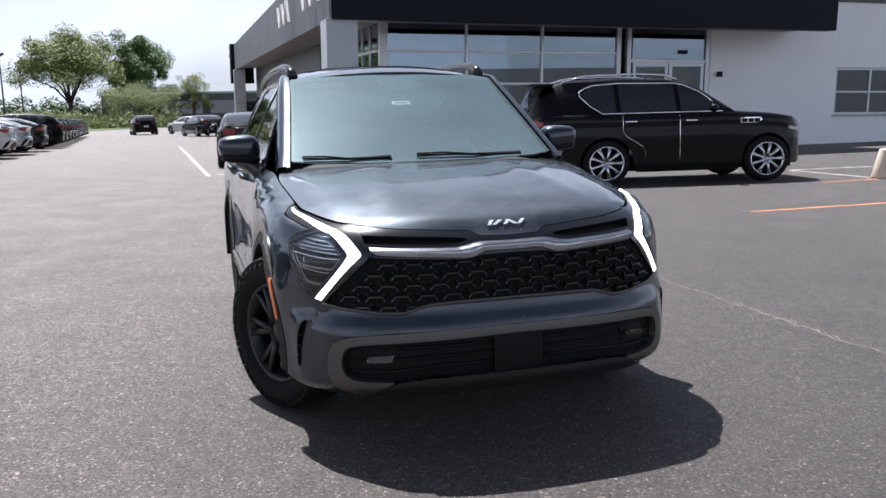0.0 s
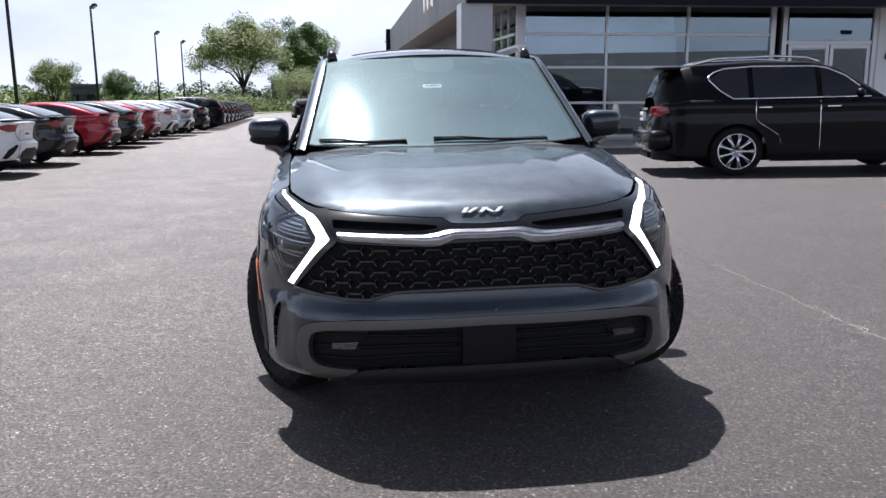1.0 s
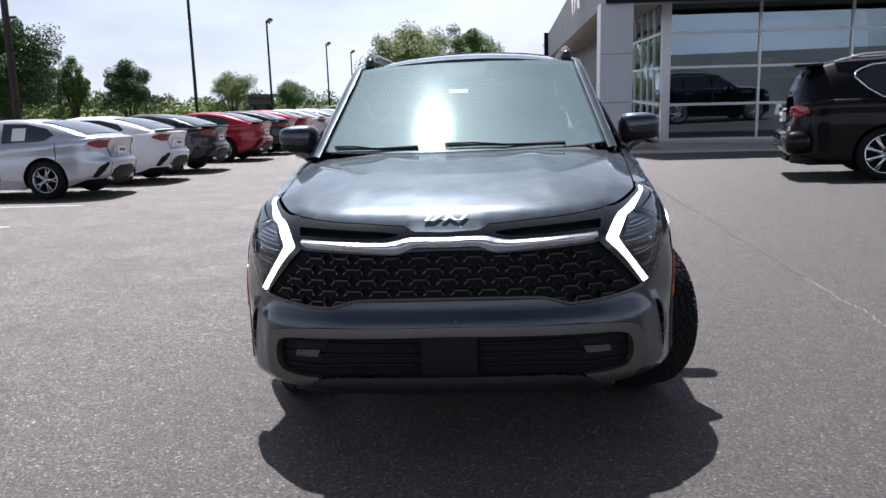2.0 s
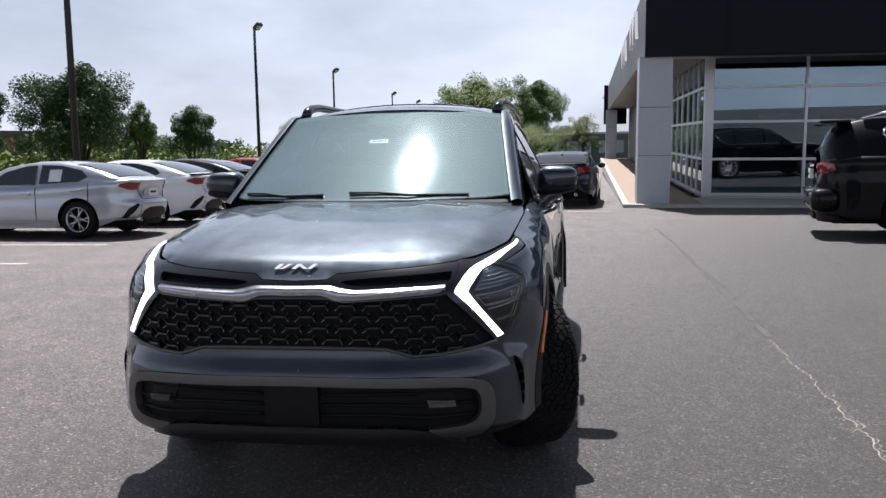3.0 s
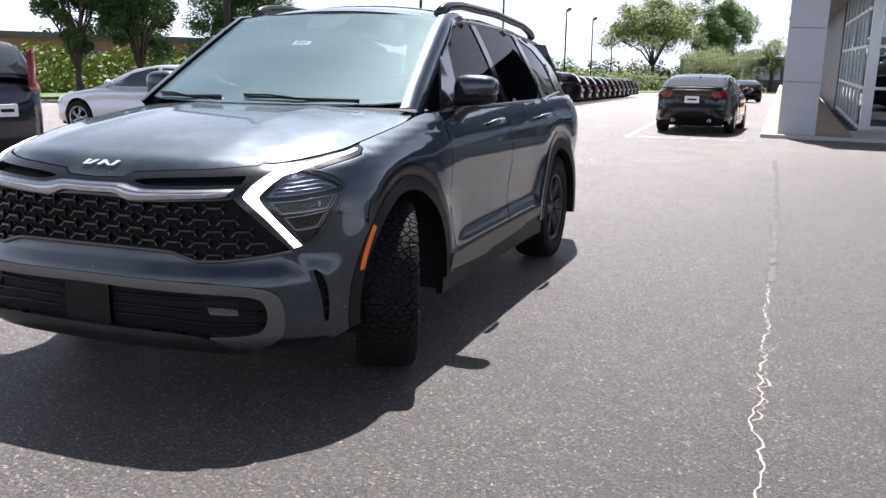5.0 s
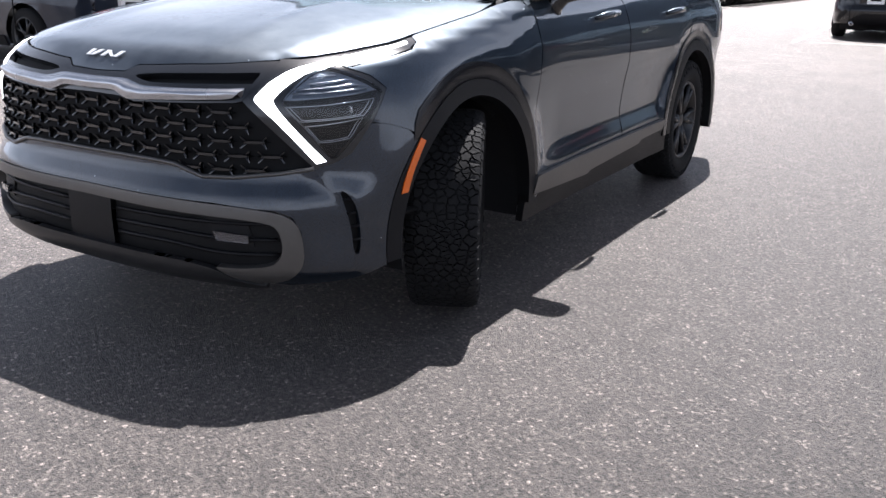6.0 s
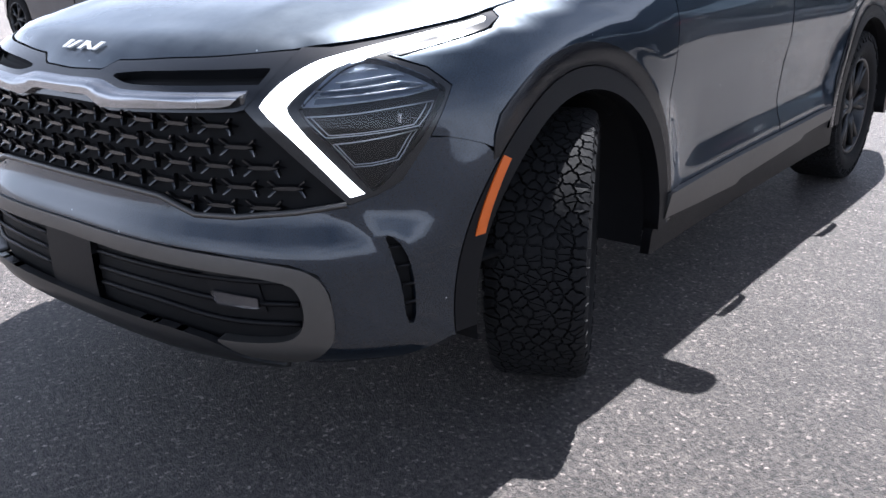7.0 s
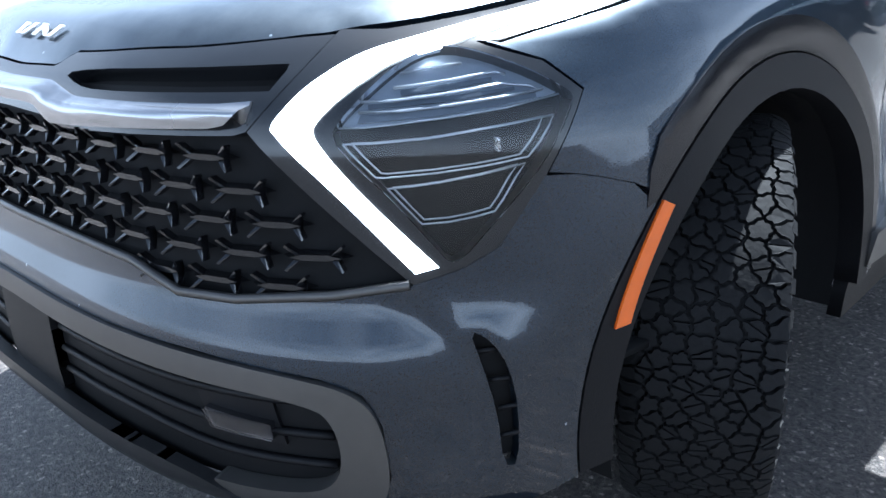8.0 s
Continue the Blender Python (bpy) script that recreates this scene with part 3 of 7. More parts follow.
def crack_line(name, pts, width, mat, label, seed=3, jitter=0.03):
    rnd = random.Random(seed)
    line = []
    for a, b in zip(pts, pts[1:]):
        a, b = Vector(a), Vector(b)
        k = max(1, int((b - a).length / 0.035))
        line += [a + (b - a) * i / k for i in range(k)]
    bm = bmesh.new()
    prev = None
    off = 0.0
    for i, p in enumerate(line[:-1]):
        d = (line[i + 1] - p).normalized()
        n = Vector((-d.y, d.x))
        off = off * 0.75 + rnd.uniform(-jitter, jitter) * 0.6
        w = width * rnd.uniform(0.35, 1.25)
        c = p + n * off
        pair_ = [bm.verts.new((*(c + n * w / 2), ground_z(*c) + 0.004)), bm.verts.new((*(c - n * w / 2), ground_z(*c) + 0.004))]
        if prev and rnd.random() > 0.04:
            bm.faces.new((prev[0], prev[1], pair_[1], pair_[0]))
        prev = pair_
        if rnd.random() < 0.10:
            q, w2 = c.copy(), w * 0.5
            ang = rnd.choice((-1, 1)) * rnd.uniform(0.5, 1.3)
            last = None
            for _ in range(rnd.randint(3, 7)):
                dd = Vector((d.x * math.cos(ang) - d.y * math.sin(ang), d.x * math.sin(ang) + d.y * math.cos(ang)))
                ang += rnd.uniform(-0.5, 0.5)
                nn = Vector((-dd.y, dd.x))
                e = [bm.verts.new((*(q + nn * w2 / 2), 0.003)), bm.verts.new((*(q - nn * w2 / 2), 0.003))]
                if last:
                    bm.faces.new((last[0], last[1], e[1], e[0]))
                last = e
                q = q + dd * 0.025
                w2 *= 0.8
    for f in bm.faces:
        if f.normal.z < 0:
            f.normal_flip()
    bmesh.ops.recalc_face_normals(bm, faces=bm.faces)
    return tagged(part(name, bm, mat), label, "crack", kind="structure")


crack_line("pavement_crack", [(1.58, 7.14), (1.75, 6.6), (1.93, 6.06), (2.13, 5.42), (2.31, 4.78), (2.49, 4.2), (2.64, 3.5), (2.92, 2.3)], 0.0085, CRACK, "pale ragged crack in the asphalt")
crack_line("pavement_crack", [(2.14, 5.38), (2.19, 5.1), (2.3, 4.85), (2.33, 4.7)], 0.008, CRACK, "pale branching crack in the asphalt", 9, 0.05)
crack_line("sealed_crack", [(-1.34, 16.28), (-0.4, 13.5), (0.7, 10.04), (1.3, 8.1), (1.58, 7.16)], 0.06, TAR, "dark sealed crack in the asphalt", 5, 0.008)

# ---- the showroom, in its own axes: x along the front, y inwards, z up ----
SITE = pose(-3.2, 22.24, 0.077, 1.5, 1.03, 17.2) @ Matrix.Scale(1.194, 4)
showroom = thing("showroom", "low car showroom with charcoal fascia, glass front and white wall", "building", SITE)


def slab(name, x0, x1, y0, y1, z0, z1, mat, parent, label="", bevel=0.0):
    return part(name, solid(x0, x1, y0, y1, z0, z1, bevel=bevel), mat, parent, label, soft=False)


F0, F1 = 3.15, 4.7
END = 38.0
slab("front_fascia", 0.12, 13.1, 0.0, 0.35, F0, F1, FASCIA_BLACK, showroom, "near-black front fascia", 0.01)
slab("side_fascia", 0.12, 0.42, 0.352, END, F0 + 0.002, F1, FASCIA_GREY, showroom, "charcoal side fascia", 0.01)
slab("portal_block", 0.1, 1.68, -0.08, -0.002, F0 - 0.02, F1, FASCIA_BLACK, showroom, "black portal block")
slab("end_block", -0.12, 1.3, END + 0.002, END + 1.2, 2.3, F1 + 0.05, FASCIA_BLACK, showroom, "black end block")
slab("soffit", 0.422, 13.1, 0.352, 2.0, F0 + 0.1, F0 + 0.2, SOFFIT, showroom)
slab("side_soffit", 0.422, 1.55, 2.002, END, F0 + 0.1, F0 + 0.2, FASCIA_GREY, showroom)
slab("roof_deck", 0.43, 31.9, 2.2, END, F1 - 0.75, F1 - 0.62, CONCRETE, showroom)
for y0 in (0.02, END - 1.0):
    for k, (z0, z1) in enumerate(((0.08, 1.09), (1.1, 2.1), (2.11, F0 - 0.002))):
        slab("pillar_panel", 0.0, 0.68, y0, y0 + 0.84, z0, z1, PANEL_GREY, showroom, "" if k else "pale grey metal pillar cladding", 0.006)
    slab("pillar_core", 0.03, 0.65, y0 + 0.03, y0 + 0.81, 0.05, F0 - 0.01, CAVITY, showroom)

# glazed front
GY = 2.02
ROWS_Z = (0.16, 0.97, 1.82, 2.6, 3.36)
POSTS = (1.68, 3.79, 5.82, 8.0)


def post(x0, x1, y0, y1, z0, z1, label=""):
    return slab("mullion", x0, x1, y0, y1, z0, z1, ALU, showroom, label, 0.004)


post(POSTS[0] - 0.1, POSTS[0] + 0.1, GY - 0.1, GY + 0.1, 0.06, 3.38, "pale aluminium mullion")
for x in POSTS[1:3]:
    post(x - 0.03, x + 0.03, GY - 0.06, GY + 0.06, 0.06, 3.38)
for x in (POSTS[3] - 0.02, POSTS[3] + 0.28, 10.65):
    post(x - 0.06, x + 0.06, GY - 0.07, GY + 0.07, 0.06, 3.38)
for z in ROWS_Z:
    for a, b in zip((POSTS[0] + 0.102, POSTS[1] + 0.032, POSTS[2] + 0.032), (POSTS[1] - 0.032, POSTS[2] - 0.032, POSTS[3] - 0.082)):
        post(a, b, GY - 0.05, GY + 0.05, z - 0.03, z + 0.03)
for a, b in zip(POSTS, POSTS[1:]):
    for z0, z1 in zip(ROWS_Z, ROWS_Z[1:]):
        slab("pane", a + 0.02, b - 0.02, GY - 0.008, GY + 0.008, z0 + 0.02, z1 - 0.02, FACADE_GLASS, showroom)
slab("sill", 1.56, 10.7, GY - 0.12, GY + 0.2, 0.02, 0.128, CONCRETE, showroom)
# entrance bay
for z in (2.42, 3.36):
    post(8.342, 10.588, GY - 0.05, GY + 0.05, z - 0.045, z + 0.045)
slab("pane", 8.41, 10.58, GY - 0.008, GY + 0.008, 2.47, 3.31, FACADE_GLASS, showroom)
part("number_plate", solid(9.75, 10.05, GY - 0.022, GY - 0.012, 2.62, 2.72), FASCIA_BLACK, showroom, "dark bar on the transom glass", soft=False)
for x0 in (8.42, 9.51):
    door = part("entrance_door", solid(x0, x0 + 1.06, GY - 0.03, GY + 0.03, 0.13, 0.3), ALU, showroom, "aluminium framed glass door", soft=False)
    for q in ((x0, x0 + 0.09, 0.302, 2.29), (x0 + 0.97, x0 + 1.06, 0.302, 2.29), (x0, x0 + 1.06, 2.292, 2.372)):
        part("stile", solid(q[0], q[1], GY - 0.03, GY + 0.03, q[2], q[3]), ALU, door, soft=False)
    part("pane", solid(x0 + 0.09, x0 + 0.97, GY - 0.006, GY + 0.006, 0.3, 2.29), FACADE_GLASS, door, soft=False)
# glazed side, set in behind the pillars
SIDE_Y = (GY + 0.1, 3.0, 4.0, 5.2, 6.6, 8.0, 9.5, 11.0)
for y in SIDE_Y[1:]:
    post(1.54, 1.62, y - 0.025, y + 0.025, 0.06, 3.38)
for z in ROWS_Z:
    for a, b in zip(SIDE_Y, SIDE_Y[1:]):
        post(1.55, 1.61, a + 0.027, b - 0.027, z - 0.03, z + 0.03)
for a, b in zip(SIDE_Y, SIDE_Y[1:]):
    for z0, z1 in zip(ROWS_Z, ROWS_Z[1:]):
        slab("pane", 1.572, 1.588, a + 0.02, b - 0.02, z0 + 0.02, z1 - 0.02, FACADE_GLASS, showroom)
slab("side_wall", 1.5, 1.8, 11.03, END + 1.0, 0, F1 - 0.4, FASCIA_GREY, showroom)
# white wall with a strip window
slab("white_wall", 10.712, 14.85, GY - 0.1, GY + 0.15, -0.4, 4.1, WALL_WHITE, showroom, "white rendered wall")
slab("white_wall", 14.852, 19.65, GY - 0.1, GY + 0.15, -0.4, 0.98, WALL_WHITE, showroom)
slab("white_wall", 14.852, 19.65, GY - 0.1, GY + 0.15, 2.3, 4.1, WALL_WHITE, showroom)
slab("white_wall", 19.652, 32.0, GY - 0.1, GY + 0.15, -0.4, 4.1, WALL_WHITE, showroom)
slab("coping", 12.95, 32.05, GY - 0.16, GY + 0.2, 4.102, 4.2, FASCIA_GREY, showroom)
slab("base_strip", 10.72, 32.0, GY - 0.13, GY - 0.102, -0.4, 0.12, PANEL_GREY, showroom)
slab("window_sill", 14.8, 19.7, GY - 0.18, GY + 0.1, 0.94, 0.978, PANEL_GREY, showroom)
slab("strip_window", 14.87, 19.63, GY - 0.01, GY + 0.01, 1.0, 2.28, FACADE_GLASS, showroom)
for z in (1.01, 1.62, 2.26):
    post(14.87, 19.63, GY - 0.05, GY - 0.012, z - 0.025, z + 0.025)
for x in (14.91, 16.1, 17.4, 18.7):
    post(x - 0.03, x + 0.03, GY - 0.052, GY - 0.013, 1.04, 1.59)
    post(x - 0.03, x + 0.03, GY - 0.052, GY - 0.013, 1.65, 2.23)
slab("blind", 14.88, 19.62, GY + 0.06, GY + 0.07, 1.0, 2.28, PANEL_GREY, showroom)
slab("wall_lamp", 10.92, 11.03, GY - 0.24, GY - 0.102, 2.02, 2.16, FASCIA_BLACK, showroom, "small black wall lamp", 0.015)
# inside
slab("showroom_floor", 1.65, 10.6, GY + 0.11, 12.0, 0.03, 0.12, PANEL_GREY, showroom)
slab("back_wall", 1.65, 31.0, 12.0, 12.2, 0, 4.2, SHOWROOM, showroom)
slab("partition", 10.6, 10.7, GY + 0.16, 12.0, 0, 4.2, SHOWROOM, showroom)
slab("showroom_ceiling", 1.62, 10.6, GY + 0.11, 12.0, 3.5, 3.6, SHOWROOM, showroom)
slab("yellow_banner", 1.75, 7.2, GY + 0.9, GY + 0.95, 1.52, 1.78, YELLOW, showroom, "long yellow strip behind the glass")
slab("white_banner", 3.0, 4.4, GY + 1.2, GY + 1.25, 1.86, 2.02, WHITE_PLASTIC, showroom)
# fascia signs as plain slanted bars
for y0, s in ((9.3, 1.0), (3.6, 1.0)):
    for k in range(5):
        bm = bmesh.new()
        lean = 0.25 if k % 2 == 0 else -0.25
        y = y0 - 0.62 * k
        prism(bm, [(y - lean - 0.06, F0 + 0.45), (y - lean + 0.06, F0 + 0.45), (y + lean + 0.06, F0 + 1.1), (y + lean - 0.06, F0 + 1.1)], 0.0, 0.06)
        bmesh.ops.transform(bm, matrix=Matrix(((0, -1, 0, -0.002), (1, 0, 0, 0), (0, 0, 1, 0), (0, 0, 0, 1))), verts=bm.verts)
        bmesh.ops.recalc_face_normals(bm, faces=bm.faces)
        part("sign_bar", bm, WHITE_PLASTIC, showroom, soft=False)
slab("camera_box", -0.2, -0.122, END + 0.2, END + 0.5, 3.9, 4.05, WHITE_PLASTIC, showroom)

# raised walk round the building
walkway = thing("walkway", "raised pale concrete walk with tan paving beside the pillars", "pavement", SITE, kind="structure")
slab("kerb", -0.3, 10.4, -0.4, -0.2, -0.3, 0.1, CONCRETE, walkway, "pale concrete kerb", 0.015)
slab("kerb", -0.3, -0.16, -0.198, END + 0.6, -0.3, 0.1, CONCRETE, walkway, "", 0.015)
slab("paving", -0.158, 1.36, -0.198, END + 0.6, -0.3, 0.085, BRICK_PAVE, walkway, "tan paving")
slab("front_walk", 1.362, 10.4, -0.198, GY - 0.122, -0.3, 0.08, CONCRETE, walkway, "")

# painted lines
for a, b, w, m, lab in (((-11.6, 9.5), (-8.9, 10.55), 0.1, LINE_WHITE, "white stall line"), ((-10.4, 7.1), (-7.95, 8.35), 0.1, LINE_WHITE, "white stall line"), ((-10.2, 4.9), (-7.2, 5.9), 0.1, LINE_WHITE, "white stall line"),
                        ((-5.4, 19.5), (-3.3, 20.4), 0.1, LINE_WHITE, "white bay line"), ((-5.5, 19.1), (-11.5, 35.9), 0.1, LINE_WHITE, "white lane line"),
                        ((3.92, 10.99), (6.9, 11.9), 0.09, LINE_ORANGE, "faded orange bay line"), ((6.51, 14.94), (7.7, 15.37), 0.09, LINE_ORANGE, "faded orange bay line"),
                        ((7.12, 18.0), (10.4, 18.75), 0.08, LINE_WHITE, "white bay line"), ((7.12, 17.9), (7.75, 15.6), 0.08, LINE_WHITE, "white bay line")):
    strip("painted_line", a, b, w, m, lab, seed=int(abs(a[0]) * 10))
# ---- the grey crossover: its surfaces in its own axes (u to its left, v rearwards, z up) ----
def interp(x, pts):
    if x <= pts[0][0]:
        return pts[0][1]
    for (a, p), (b, q) in zip(pts, pts[1:]):
        if x <= b:
            k = (x - a) / (b - a)
            k = k * k * (3 - 2 * k) * 0.5 + k * 0.5
            return p + (q - p) * k
    return pts[-1][1]


SLOPES = {}


def glide(x, pts):
    """A smooth line through points, with no ripple between them."""
    if pts not in SLOPES:
        h = [b[0] - a[0] for a, b in zip(pts, pts[1:])]
        d = [(b[1] - a[1]) / (b[0] - a[0]) for a, b in zip(pts, pts[1:])]
        m = [d[0]] + [0.0 if p * q <= 0 else (u + w) / (u / p + w / q) for p, q, u, w in zip(d, d[1:], h, h[1:])] + [d[-1]]
        SLOPES[pts] = m
    m = SLOPES[pts]
    if x <= pts[0][0]:
        return pts[0][1]
    for i in range(len(pts) - 1):
        (a, p), (b, q) = pts[i], pts[i + 1]
        if x <= b:
            h = b - a
            k = (x - a) / h
            return p * (1 + 2 * k) * (1 - k) ** 2 + h * m[i] * k * (1 - k) ** 2 + q * k * k * (3 - 2 * k) + h * m[i + 1] * k * k * (k - 1)
    return pts[-1][1]


def smooth(a, b, x):
    k = min(1.0, max(0.0, (x - a) / (b - a)))
    return k * k * (3 - 2 * k)


NOSE, CORNER_V, HALF, POWER = -0.215, 0.45, 0.935, 3.15
FRONT_AXLE, REAR_AXLE, TYRE_R = 0.65, 3.405, 0.368
PLAN = []
for i in range(241):
    q_ = math.pi / 2 * i / 240
    PLAN.append((HALF * math.sin(q_) ** (2 / POWER), CORNER_V - (CORNER_V - NOSE) * math.cos(q_)))
ARC = [0.0]
for (a_, b_), (c_, d_) in zip(PLAN, PLAN[1:]):
    ARC.append(ARC[-1] + math.hypot(c_ - a_, d_ - b_))
PLAN_N = np.array(PLAN)
ARC_N = np.array(ARC)


def plan(s):
    """Point and outward direction of the waist outline, s metres round from the nose."""
    def at(q):
        if q >= ARC[-1]:
            v = CORNER_V + q - ARC[-1]
            return HALF - 0.012 * smooth(0.9, 1.8, v) + 0.014 * smooth(2.6, 3.3, v) - 0.16 * smooth(3.7, 4.6, v) ** 2, v
        return float(np.interp(q, ARC_N, PLAN_N[:, 0])), float(np.interp(q, ARC_N, PLAN_N[:, 1]))
    a, b = at(max(0.0, s - 0.012)), at(s + 0.012)
    du, dv = b[0] - a[0], b[1] - a[1]
    if s < 0.012:
        du, dv = 1.0, 0.0
    k = math.hypot(du, dv)
    p = at(max(0.0, s))
    return p[0], p[1], dv / k, -du / k


def arc_of_v(v):
    """s of the flank at distance v behind the lamps' line."""
    if v >= CORNER_V:
        return ARC[-1] + v - CORNER_V
    return float(np.interp(v, PLAN_N[:, 1], ARC_N))


def nose_v(u):
    k = min(1.0, abs(u) / HALF)
    return CORNER_V - (CORNER_V - NOSE) * math.sqrt(max(0.0, 1 - k ** POWER))


CREST_Z = ((0.62, 0.938), (0.70, 0.943), (0.78, 0.948), (0.86, 0.954), (0.95, 0.962), (1.05, 0.972), (1.17, 0.984), (1.26, 0.993), (1.70, 1.056), (1.85, 1.082), (2.0, 1.1), (2.4, 1.105), (3.9, 1.135), (5.3, 1.15))
CREST_IN = ((0.62, 0.11), (0.70, 0.115), (0.86, 0.13), (0.95, 0.14), (1.05, 0.148), (1.17, 0.152), (1.26, 0.156), (1.70, 0.133), (2.0, 0.13))


def chain(x, pts):
    """Straight from point to point."""
    for (a, p), (b, q) in zip(pts, pts[1:]):
        if x <= b:
            return p + (q - p) * max(0.0, (x - a) / (b - a))
    return pts[-1][1]


def crest(s):
    """Height at which the lower body meets the hood or the windows."""
    return chain(s, CREST_Z)


def hood_top(u, v):
    slope = (nose_v(abs(u) + 0.01) - nose_v(abs(u) - 0.01)) / 0.02
    d = v - nose_v(u)
    d += (1 / math.sqrt(1 + slope * slope) - 1) * min(d, 0.16) - 0.085
    z = glide(d, ((-0.05, 0.86), (0.0, 0.915), (0.03, 0.945), (0.09, 0.975), (0.25, 1.018), (0.5, 1.062), (0.8, 1.1), (1.2, 1.13), (2.0, 1.16)))
    z -= 0.016 * (u / 0.775) ** 2 * smooth(-0.05, 0.2, d)
    return z + 0.005 * smooth(0.05, 0.3, d) * math.exp(-((abs(u) - 0.44 + 0.1 * d) / 0.06) ** 2)


def bonnet(u, v):
    if v < CREST_V[0]:
        return hood_top(u, v)
    cu, cz = float(np.interp(v, CREST_V, CREST_U)), float(np.interp(v, CREST_V, CREST_H))
    wide = interp(v, ((0.0, 0.012), (0.1, 0.05), (0.38, 0.105), (0.85, 0.115), (1.05, 0.07)))
    k = (abs(u) - cu + wide) / wide
    if k <= -0.15:
        return hood_top(u, v)
    edge = hood_top(cu - wide, v)
    if k >= 0.15:
        return edge + (cz - edge) * k
    q = (k + 0.15) / 0.3
    inner, outer = hood_top(u, v), edge + (cz - edge) * k
    return inner + (outer - inner) * q * q * (3 - 2 * q)


FRONT_IN = ((0.20, 0.14), (0.26, 0.03), (0.32, -0.03), (0.42, -0.036), (0.5, -0.034), (0.54, -0.029), (0.568, -0.018), (0.592, -0.006), (0.62, 0.001), (0.66, 0.004), (0.72, 0.008), (0.80, 0.012), (0.86, 0.03), (0.92, 0.085), (0.98, 0.2))
SIDE_IN = ((-0.05, 0.30), (0.0, 0.158), (0.012, 0.118), (0.034, 0.068), (0.06, 0.056), (0.1, 0.036), (0.18, 0.012), (0.28, 0.002), (0.45, 0.006), (0.62, 0.0), (0.78, 0.02))
DOOR_IN = ((-0.05, 0.12), (0.0, 0.088), (0.02, 0.068), (0.06, 0.046), (0.1, 0.03), (0.16, 0.012), (0.3, 0.006), (0.42, 0.022), (0.56, 0.03), (0.68, 0.0), (0.9, 0.03))


def skin(s, z):
    """The lower body: s metres round from the nose, z up."""
    q = abs(s)
    u, v, nu, nv = plan(q)
    front = glide(z, FRONT_IN)
    below = crest(q) - z
    side = glide(below, SIDE_IN) * chain(q, CREST_IN) / 0.158
    side += (glide(below, DOOR_IN) - side) * smooth(1.0, 1.45, v)
    d = front + (side - front) * smooth(-0.05, 0.36, v)
    if 0.72 < q < 0.94:
        line = 0.635 - 0.55 * (q - 0.78)
        d += 0.013 * smooth(0.0, 0.05, line - z) * smooth(0.74, 0.84, q) * smooth(0.93, 0.885, q) * smooth(0.27, 0.45, z)
    u -= nu * d
    return (u if s >= 0 else -u), v - nv * d, z


CREST_V, CREST_U, CREST_H = [], [], []
for i in range(70):
    s_ = 0.62 + 0.022 * i
    p_ = skin(s_, crest(s_))
    if not CREST_V or p_[1] > CREST_V[-1]:
        CREST_V.append(p_[1]), CREST_U.append(p_[0]), CREST_H.append(p_[2])


def shoulder(v):
    return crest(arc_of_v(v))


def flank(v, z):
    return skin(arc_of_v(v), z)


def screen_v(u, z):
    return 0.905 + (z - 1.13) * 1.82 + 0.24 * u * u + 0.22 * (z - 1.33) ** 2


def windscreen(u, z):
    return u, screen_v(u, z), z


def glass_u(v, z):
    return 0.85 - (z - 1.1) * 0.42 - 0.25 * max(0.0, z - 1.1) ** 2 - 0.05 * smooth(3.0, 4.3, v)


def side_glass(v, z):
    return glass_u(v, z), v, z


def roof(u, v):
    z = glide(v, ((1.6, 1.545), (1.7, 1.574), (1.85, 1.604), (2.2, 1.63), (2.9, 1.628), (3.7, 1.59), (4.2, 1.55)))
    return u, v, z - 0.05 * (u / 0.62) ** 2 - 0.05 * (abs(u) / 0.66) ** 8


OUT = (0.0, -6.0, 1.0)


def shut_line(s):
    return interp(abs(s), ((0.0, 0.889), (0.125, 0.893), (0.168, 0.914), (0.4, 0.927), (0.7, 0.944)))


HOOD_EDGE = []
for i in range(48):
    p_ = skin(0.015 * i, shut_line(0.015 * i))
    HOOD_EDGE.append((p_[0], p_[1], p_[2] - bonnet(p_[0], p_[1])))
HOOD_EDGE = np.array(HOOD_EDGE)


def hood(u, v):
    """The hood's top, drawn down to meet the nose at its front edge."""
    a = abs(u)
    fix = float(np.interp(a, HOOD_EDGE[:, 0], HOOD_EDGE[:, 2])) * (1 - smooth(0.58, 0.66, a))
    d = v - float(np.interp(a, HOOD_EDGE[:, 0], HOOD_EDGE[:, 1]))
    return bonnet(u, v) + fix * (1 - smooth(0.0, 0.14, d)) - 0.0025 * (1 - smooth(0.0, 0.018, d))


def skin_out(s, z, off):
    """A point off metres proud of the lower body."""
    p = Vector(skin(s, z))
    n = (Vector(skin(s + 1e-3, z)) - p).cross(Vector(skin(s, z + 1e-3)) - p).normalized()
    u, v, nu, nv = plan(abs(s))
    if n.dot(Vector((nu if s >= 0 else -nu, nv, 0.2))) < 0:
        n = -n
    return p + n * off, n


def flare_out(s, z, off):
    """The smooth swell over a wheel."""
    u, v, nu, nv = plan(abs(s))
    d = off + 0.010 - 0.034 * smooth(0.62, 0.98, z)
    return Vector(((u + nu * d) * (1 if s >= 0 else -1), v + nv * d, z))


NOSE_BLACK = material("dusty_gloss_black_panel", (0.011, 0.012, 0.014), rough=0.16, vary=0.3, grain=300, coat=0.4)
ARCH_BLACK = material("satin_black_arch", (0.008, 0.008, 0.010), rough=0.2, vary=0.2, grain=200)


